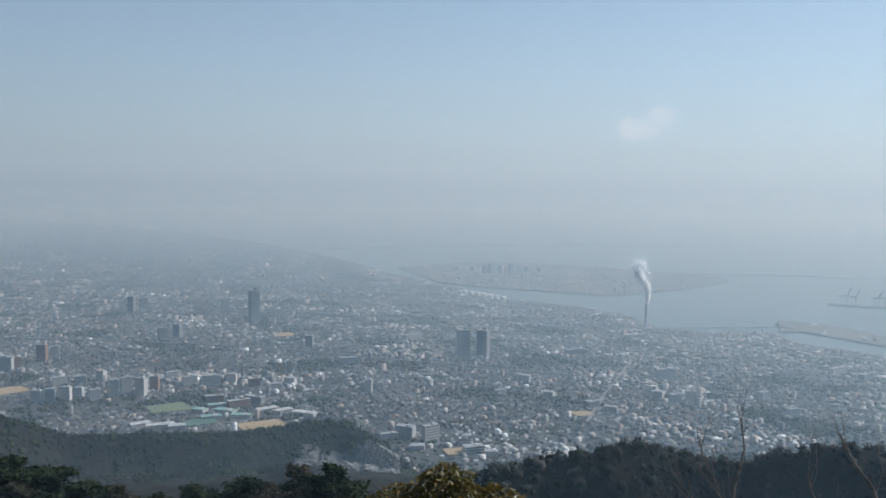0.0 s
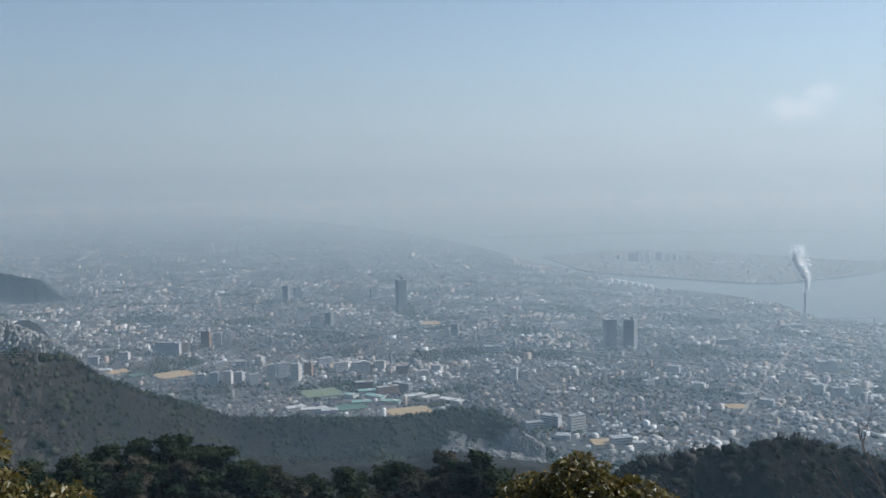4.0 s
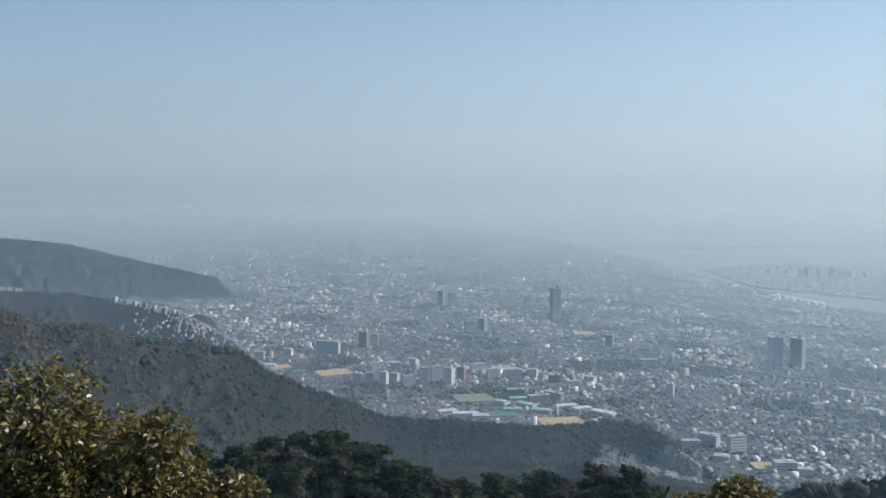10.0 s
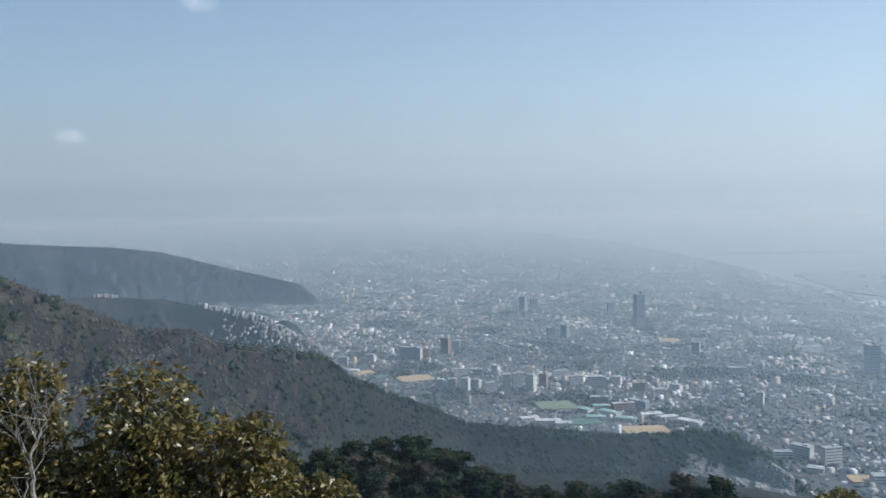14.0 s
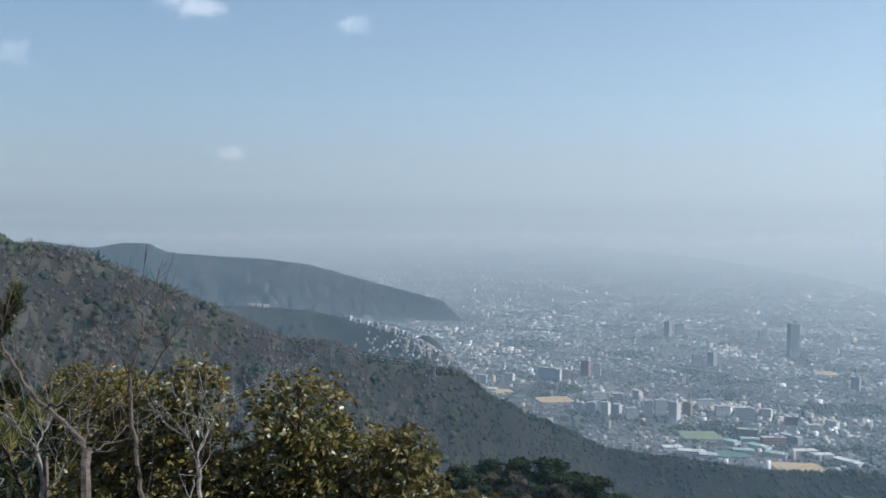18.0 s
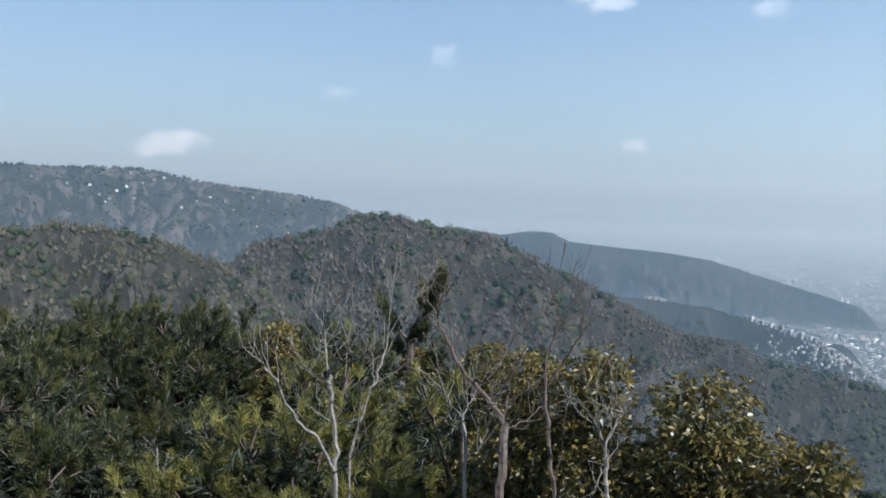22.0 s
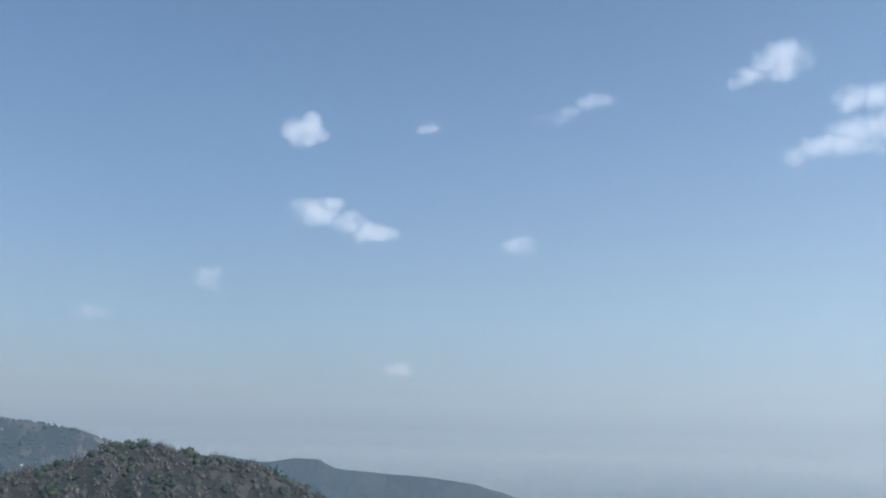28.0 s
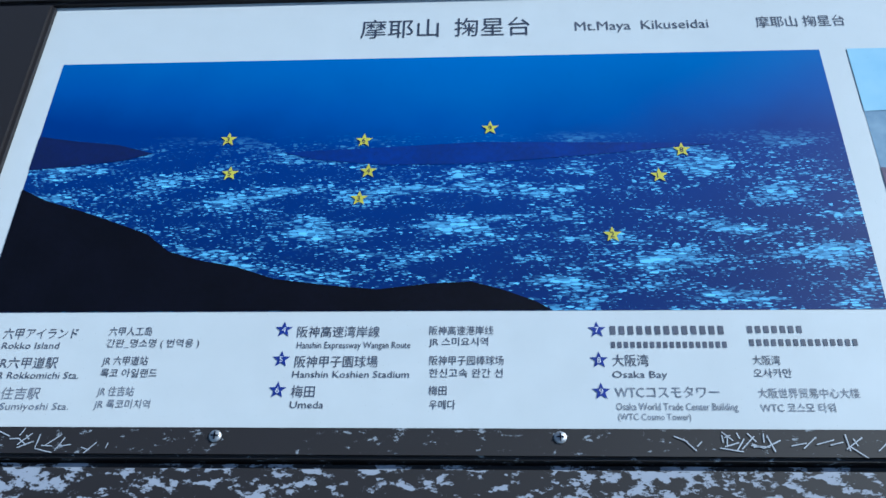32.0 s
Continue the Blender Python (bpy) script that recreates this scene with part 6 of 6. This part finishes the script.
M_FRAME = worn("dark_frame_paint", (0.010, 0.008, 0.009), (0.035, 0.036, 0.04), 0.86, 9)
M_RAIL = worn("scratched_frame_paint", (0.014, 0.012, 0.013), (0.20, 0.22, 0.25), 0.80, 130)
M_BEAM = worn("flaking_paint", (0.014, 0.012, 0.013), (0.24, 0.26, 0.31), 0.715, 75)
# white panel; its lower brightness is put into the base colour
M_PANEL = plain_mat("dimmed_white_panel", (0.432, 0.450, 0.458), 0.35, 0.03, 3.0, 0.5)
M_INK = plain_mat("dark_ink", (0.035, 0.04, 0.06), 0.4, 0.3, 60.0)
M_FADED = plain_mat("faded_ink", (0.16, 0.17, 0.20), 0.4, 0.4, 80.0)
M_GREYINK = plain_mat("grey_ink", (0.07, 0.075, 0.10), 0.4, 0.3, 60.0)
M_STAR = plain_mat("yellow_print", (0.4092, 0.3696, 0.0462), 0.4, 0.1, 40.0)
M_BLUESTAR = plain_mat("blue_print", (0.012, 0.025, 0.17), 0.4, 0.15, 40.0)
M_WHITEINK = plain_mat("white_print", (0.462, 0.4752, 0.5016), 0.4, 0.1, 40.0)
M_HILLINK = plain_mat("black_print", (0.002, 0.002, 0.005), 0.5, 0.3, 20.0, 0.1)
M_METAL = plain_mat("screw_steel", (0.34, 0.34, 0.35), 0.5, 0.1, 60.0, 0.5, 1.0)

U0, U1, V0, V1 = -0.030, 1.335, -0.092, 0.433     # the panel along and down the slope
FW = 0.086
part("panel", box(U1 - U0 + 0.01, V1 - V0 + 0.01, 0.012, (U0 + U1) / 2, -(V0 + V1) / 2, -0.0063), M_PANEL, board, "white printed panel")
part("top_rail", box(U1 - U0 + 2 * FW, FW, 0.050, (U0 + U1) / 2, -V0 + FW / 2, -0.016, 0.004), M_FRAME, board)
part("side_rail", box(FW, V1 - V0 + 0.028, 0.050, U0 - FW / 2, -(V0 + V1 + 0.028) / 2, -0.016, 0.004), M_FRAME, board)
part("side_rail", box(FW, V1 - V0 + 0.028, 0.050, U1 + FW / 2, -(V0 + V1 + 0.028) / 2, -0.016, 0.004), M_FRAME, board)
part("bottom_rail", box(U1 - U0 - 0.002, 0.028, 0.040, (U0 + U1) / 2, -V1 - 0.014, -0.017, 0.003), M_RAIL, board, "scratched dark rail with graffiti marks")
part("front_beam", box(U1 - U0 + 2 * FW + 0.02, 0.10, 0.09, (U0 + U1) / 2, -V1 - 0.0305 - 0.05, -0.046, 0.006), M_BEAM, board, "dark beam with flaking pale-edged paint")
part("side_skirt", box(0.045, V1 - V0 + 0.13, 0.10, U0 - FW + 0.024, -(V0 + V1) / 2, -0.095, 0.004), M_FRAME, board)
part("side_skirt", box(0.045, V1 - V0 + 0.13, 0.10, U1 + FW - 0.024, -(V0 + V1) / 2, -0.095, 0.004), M_FRAME, board)
part("back_skirt", box(U1 - U0 + 2 * FW - 0.1, 0.045, 0.10, (U0 + U1) / 2, -V0 + FW - 0.03, -0.095, 0.004), M_FRAME, board)
inv = SIGN.inverted()
for u in (0.10, 1.20):
    for v in (0.0, 0.36):
        foot = SIGN @ Vector((u, -v, -0.12))
        bm = box(0.09, 0.09, foot.z + 0.3, foot.x, foot.y, foot.z / 2 - 0.15, 0.006)
        bmesh.ops.transform(bm, matrix=inv, verts=bm.verts[:])
        part("post", bm, M_FRAME, board)


def flat(name, pts, mat, parent, z, label=""):
    """A printed shape lying on the panel."""
    return part(name, ([(x, y, z) for x, y in pts], [list(range(len(pts)))]), mat, parent, label)


# the printed night view
def night():
    m, n, l, b = material("night_view_print", 0.4)
    b.inputs["Specular IOR Level"].default_value = 0.25
    g = n.new("ShaderNodeTexCoord")
    sep = n.new("ShaderNodeSeparateXYZ")
    l.new(g.outputs["Object"], sep.inputs[0])

    def math_node(op, a, bb=None, clamp=False):
        q = n.new("ShaderNodeMath")
        q.operation, q.use_clamp = op, clamp
        for i, s in enumerate((a, bb)):
            if s is None:
                continue
            if isinstance(s, (int, float)):
                q.inputs[i].default_value = s
            else:
                l.new(s, q.inputs[i])
        return q.outputs[0]

    X, Y = sep.outputs["X"], sep.outputs["Y"]
    tone = ramp(n, [(0.0, (0.001, 0.014, 0.095)), (0.45, (0.001, 0.022, 0.145)), (0.60, (0.001, 0.050, 0.225)), (0.75, (0.001, 0.075, 0.27)), (1.0, (0.001, 0.105, 0.34))])
    cl = n.new("ShaderNodeTexNoise")
    cl.inputs["Scale"].default_value, cl.inputs["Detail"].default_value = 14, 4
    l.new(g.outputs["Object"], cl.inputs["Vector"])
    fall = math_node("MULTIPLY_ADD", Y, 3.13)
    fall.node.inputs[2].default_value = 0.93
    side = math_node("ABSOLUTE", math_node("SUBTRACT", X, 0.48))
    fall = math_node("SUBTRACT", fall, math_node("MULTIPLY", side, 0.45))
    fall = math_node("ADD", fall, math_node("MULTIPLY", math_node("SUBTRACT", cl.outputs["Fac"], 0.5), 0.12))
    l.new(fall, tone.inputs[0])
    # lights of the town: small bright cells, denser in patches, none above the skyline
    light = None
    mp = n.new("ShaderNodeMapping")
    mp.inputs["Scale"].default_value = (0.55, 2.0, 1.0)
    mp.inputs["Rotation"].default_value = (0, 0, -0.12)
    l.new(g.outputs["Object"], mp.inputs["Vector"])
    dens = n.new("ShaderNodeTexNoise")
    dens.inputs["Scale"].default_value, dens.inputs["Detail"].default_value = 22, 6
    l.new(mp.outputs[0], dens.inputs["Vector"])
    for sc, thr, wgt in ((190, 0.34, 0.95), (340, 0.42, 0.75), (95, 0.20, 1.0)):
        vo = n.new("ShaderNodeTexVoronoi")
        vo.inputs["Scale"].default_value = sc
        l.new(mp.outputs[0], vo.inputs["Vector"])
        spot = math_node("GREATER_THAN", math_node("MULTIPLY", math_node("POWER", dens.outputs["Fac"], 3.0), thr * 6.6), vo.outputs["Distance"])
        sepc = n.new("ShaderNodeSeparateColor")
        l.new(vo.outputs["Color"], sepc.inputs[0])
        spot = math_node("MULTIPLY", spot, math_node("MULTIPLY", math_node("POWER", sepc.outputs[0], 1.8), wgt))
        light = spot if light is None else math_node("MAXIMUM", light, spot)
    below = math_node("MULTIPLY_ADD", Y, -22.0)
    below.node.inputs[2].default_value = -2.35
    below.node.use_clamp = True
    sea = n.new("ShaderNodeTexNoise")
    sea.inputs["Scale"].default_value, sea.inputs["Detail"].default_value = 6, 2
    l.new(mp.outputs[0], sea.inputs["Vector"])
    light = math_node("MULTIPLY", light, below)
    mix = n.new("ShaderNodeMix")
    mix.data_type = "RGBA"
    mix.inputs["B"].default_value = (0.16, 0.46, 0.74, 1)
    l.new(tone.outputs[0], mix.inputs["A"])
    l.new(light, mix.inputs["Factor"])
    l.new(mix.outputs["Result"], b.inputs["Base Color"])
    return m


M_NIGHT = night()
ph = flat("photo", [(0, 0), (0.849, 0), (0.849, -0.319), (0, -0.319)], M_NIGHT, board, 0.0, "printed blue night view of the lit town")
HILL = [(0, -0.175), (0.03, -0.19), (0.07, -0.203), (0.12, -0.222), (0.145, -0.232), (0.17, -0.252), (0.20, -0.262), (0.24, -0.270), (0.28, -0.284), (0.33, -0.291), (0.38, -0.296), (0.43, -0.290), (0.47, -0.288), (0.50, -0.297), (0.53, -0.309), (0.545, -0.3185), (0, -0.3185)]
flat("printed_hill", HILL, M_HILLINK, ph, 0.0006, "black printed hillside")
flat("printed_hill", [(0, -0.105), (0.04, -0.112), (0.09, -0.118), (0.13, -0.13), (0.10, -0.139), (0.05, -0.145), (0, -0.150)], plain_mat("navy_print", (0.002, 0.006, 0.05), 0.35, 0.2, 20), ph, 0.0005)
flat("printed_bay", [(0.27, -0.131), (0.36, -0.127), (0.48, -0.121), (0.62, -0.124), (0.72, -0.127), (0.60, -0.139), (0.47, -0.149), (0.38, -0.149), (0.31, -0.142)], plain_mat("bay_print", (0.002, 0.018, 0.14), 0.35, 0.2, 20), ph, 0.0004)
M_DAY = noisy("day_view_print", [(0.35, (0.10, 0.16, 0.24)), (0.65, (0.20, 0.28, 0.36))], 9.0, 0.4, 0.0)
p2 = flat("photo", [(0.878, 0), (1.305, 0), (1.305, -0.319), (0.878, -0.319)], M_DAY, board, 0.0, "printed daytime view of the bay")
flat("printed_sky", [(0.878, 0), (1.305, 0), (1.305, -0.085), (1.2, -0.09), (1.0, -0.082), (0.878, -0.088)], noisy("day_sky_print", [(0.3, (0.20, 0.36, 0.50)), (0.7, (0.28, 0.44, 0.54))], 5.0, 0.4, 0.0), p2, 0.0005)
flat("printed_hill", [(0.878, -0.16), (0.95, -0.17), (1.05, -0.2), (1.2, -0.215), (1.305, -0.23), (1.305, -0.3185), (0.878, -0.3185)], plain_mat("dusk_print", (0.05, 0.035, 0.07), 0.4, 0.3, 12), p2, 0.0005)


def star(cx, cy, r, mat, parent, z, name="star_mark"):
    pts = [(cx + (r if i % 2 == 0 else r * 0.42) * math.sin(i * math.pi / 5), cy + (r if i % 2 == 0 else r * 0.42) * math.cos(i * math.pi / 5)) for i in range(10)]
    v = [(cx, cy, z)] + [(x, y, z) for x, y in pts]
    return part(name, (v, [(0, 1 + (i + 1) % 10, 1 + i) for i in range(10)]), mat, parent)


def lettering(text, x, y, size, mat, parent, width=0.0, z=0.0002):
    """Words in the built-in font; x, y is the left end of the base line; width stretches them to fit."""
    cu = bpy.data.curves.new("lettering", "FONT")
    cu.body, cu.size, cu.resolution_u = text, size, 2
    tmp = bpy.data.objects.new("lettering", cu)
    scene.collection.objects.link(tmp)
    bpy.context.view_layer.update()
    me = bpy.data.meshes.new_from_object(tmp.evaluated_get(bpy.context.evaluated_depsgraph_get()))
    bpy.data.objects.remove(tmp)
    xs = [v.co.x for v in me.vertices] or [0.0, 1.0]
    k = width / max(1e-6, max(xs) - min(xs)) if width else 1.0
    x0 = min(xs)
    for v in me.vertices:
        v.co = Vector((x + (v.co.x - x0) * k, y + v.co.y, z))
    me.materials.clear()
    me.materials.append(mat)
    ob = new("lettering", me)
    ob.parent = parent
    return ob


STARS = [(0.210, 0.113, "3"), (0.356, 0.117, "6"), (0.489, 0.103, "9"), (0.685, 0.135, "8"), (0.218, 0.158, "5"), (0.363, 0.157, "4"), (0.356, 0.191, "3"), (0.659, 0.167, "1"), (0.607, 0.237, "2")]
for u, v, s in STARS:
    st = star(u, -v, 0.0095, M_STAR, board, 0.0009)
    lettering(s, u - 0.0022, -v - 0.0032, 0.009, M_INK, st, 0, 0.0012)
lettering("摩耶山", 0.341, 0.0335, 0.0315, M_INK, board, 0.090)
lettering("掬星台", 0.449, 0.0335, 0.0315, M_INK, board, 0.086)
lettering("Mt.Maya  Kikuseidai", 0.586, 0.0365, 0.0195, M_GREYINK, board, 0.149)
lettering("摩耶山 掬星台", 0.788, 0.0365, 0.0185, M_GREYINK, board, 0.097)
lettering("마야산", 0.935, 0.0365, 0.0185, M_GREYINK, board, 0.06)
ROWS = [
    # star, u, v of the first line, then (text, u, v, size, width)
    ("1", 0.014, 0.340, [("六甲アイランド", 0.028, 0.346, 0.0125, 0.072), ("Rokko Island", 0.030, 0.357, 0.0095, 0.055), ("六甲人工岛", 0.130, 0.343, 0.0100, 0.041), ("간판_명소명 ( 번역용 )", 0.130, 0.355, 0.0095, 0.088)]),
    ("2", 0.016, 0.369, [("JR六甲道駅", 0.029, 0.376, 0.0125, 0.059), ("JR Rokkomichi Sta.", 0.030, 0.387, 0.0095, 0.081), ("JR 六甲道站", 0.130, 0.373, 0.0100, 0.043), ("록코 아일랜드", 0.131, 0.385, 0.0095, 0.053)]),
    ("3", 0.018, 0.399, [("JR住吉駅", 0.031, 0.406, 0.0125, 0.048), ("JR Sumiyoshi Sta.", 0.031, 0.417, 0.0095, 0.078), ("JR 住吉站", 0.132, 0.403, 0.0100, 0.034), ("JR 록코미치역", 0.132, 0.415, 0.0095, 0.051)]),
    ("4", 0.296, 0.338, [("阪神高速湾岸線", 0.309, 0.345, 0.0125, 0.077), ("Hanshin Expressway Wangan Route", 0.310, 0.357, 0.0095, 0.105), ("阪神高速港岸线", 0.432, 0.343, 0.0100, 0.059), ("JR 스미요시역", 0.432, 0.354, 0.0095, 0.054)]),
    ("5", 0.297, 0.368, [("阪神甲子園球場", 0.310, 0.375, 0.0125, 0.076), ("Hanshin Koshien Stadium", 0.309, 0.386, 0.0095, 0.106), ("阪神甲子园棒球场", 0.433, 0.373, 0.0100, 0.067), ("한신고속 완간 선", 0.433, 0.385, 0.0095, 0.066)]),
    ("6", 0.297, 0.398, [("梅田", 0.310, 0.404, 0.0125, 0.021), ("Umeda", 0.310, 0.415, 0.0095, 0.030), ("梅田", 0.433, 0.402, 0.0100, 0.016), ("우메다", 0.434, 0.415, 0.0095, 0.023)]),
    ("7", 0.585, 0.339, []),
    ("8", 0.585, 0.369, [("大阪湾", 0.597, 0.374, 0.0125, 0.032), ("Osaka Bay", 0.596, 0.386, 0.0095, 0.048), ("大阪湾", 0.720, 0.373, 0.0100, 0.024), ("오사카만", 0.719, 0.385, 0.0095, 0.033)]),
    ("9", 0.585, 0.399, [("WTCコスモタワー", 0.597, 0.404, 0.0125, 0.090), ("Osaka World Trade Center Building", 0.597, 0.416, 0.0095, 0.104), ("(WTC Cosmo Tower)", 0.598, 0.425, 0.0085, 0.062), ("大阪世界贸易中心大楼", 0.720, 0.404, 0.0100, 0.086), ("WTC 코스모 타워", 0.720, 0.417, 0.0095, 0.063)]),
]
for s, u, v, lines in ROWS:
    st = star(u, -v, 0.0085, M_BLUESTAR, board, 0.0002)
    lettering(s, u - 0.0018, -v - 0.0028, 0.008, M_WHITEINK, st, 0, 0.0005)
    for text, tu, tv, size, width in lines:
        lettering(text, tu, -tv, size, M_FADED if s in "39" else M_GREYINK, board, width)
for u, v, w, h in ((0.597, 0.3395, 0.105, 0.0085), (0.597, 0.354, 0.105, 0.006), (0.720, 0.339, 0.051, 0.007), (0.720, 0.352, 0.097, 0.0065)):
    n = int(w / (h * 0.95))
    for i in range(n):
        flat("print_bar", [(u + i * w / n, -v - h / 2), (u + (i + 0.6) * w / n, -v - h / 2), (u + (i + 0.6) * w / n, -v + h / 2), (u + i * w / n, -v + h / 2)], M_GREYINK, board, 0.0002)
# scratched writing on the lower rail, past reading
rng = np.random.RandomState(3)
M_SCRATCH = plain_mat("scratch", (0.30, 0.32, 0.36), 0.6, 0.2, 60)
for i in range(60):
    c = (rng.choice([0.06, 0.10, 0.15, 0.66, 0.70, 0.76, 0.80, 1.0]) + rng.normal(0, 0.02), -V1 - 0.014 + rng.normal(0, 0.004))
    t, L = rng.uniform(0, 3.14), rng.uniform(0.003, 0.010)
    dx, dy = math.cos(t) * L, math.sin(t) * L * 0.8
    nx, ny = -math.sin(t) * 0.0005, math.cos(t) * 0.0005
    if abs(c[1] + dy + V1 + 0.014) > 0.012 or abs(c[1] - dy + V1 + 0.014) > 0.012:
        continue
    flat("scratch", [(c[0] - dx - nx, c[1] - dy - ny), (c[0] + dx - nx, c[1] + dy - ny), (c[0] + dx + nx, c[1] + dy + ny), (c[0] - dx + nx, c[1] - dy + ny)], M_SCRATCH, board, 0.0038)


def screw(u, v, z):
    bm = bmesh.new()
    bmesh.ops.create_uvsphere(bm, u_segments=14, v_segments=8, radius=0.0058, matrix=Matrix.Translation((u, -v, z)) @ Matrix.Diagonal((1, 1, 0.45, 1)))
    s = part("screw", bm, M_METAL, board)
    part("slot", box(0.0065, 0.0011, 0.0008, u, -v, z + 0.0027), M_HILLINK, s)
    part("slot", box(0.0011, 0.0065, 0.0008, u, -v, z + 0.00275), M_HILLINK, s)


for u in (-0.062, 0.248, 0.547, 0.85, 1.15):
    screw(u, 0.442, 0.0030) if u > 0 else None
for u in (-0.05, 0.22, 0.52, 0.82, 1.12, 1.36):
    screw(u, -0.118, 0.0090)
for v in (0.12, 0.30):
    screw(-0.055, v, 0.0090)
    screw(1.36, v, 0.0090)
bm = bmesh.new()
bmesh.ops.create_cone(bm, cap_ends=True, segments=12, radius1=0.011, radius2=0.009, depth=0.012, matrix=Matrix.Translation((U1 + FW - 0.006, -V0 + FW - 0.012, 0.012)))
part("corner_bolt", bm, M_METAL, board, "steel bolt at the frame corner")
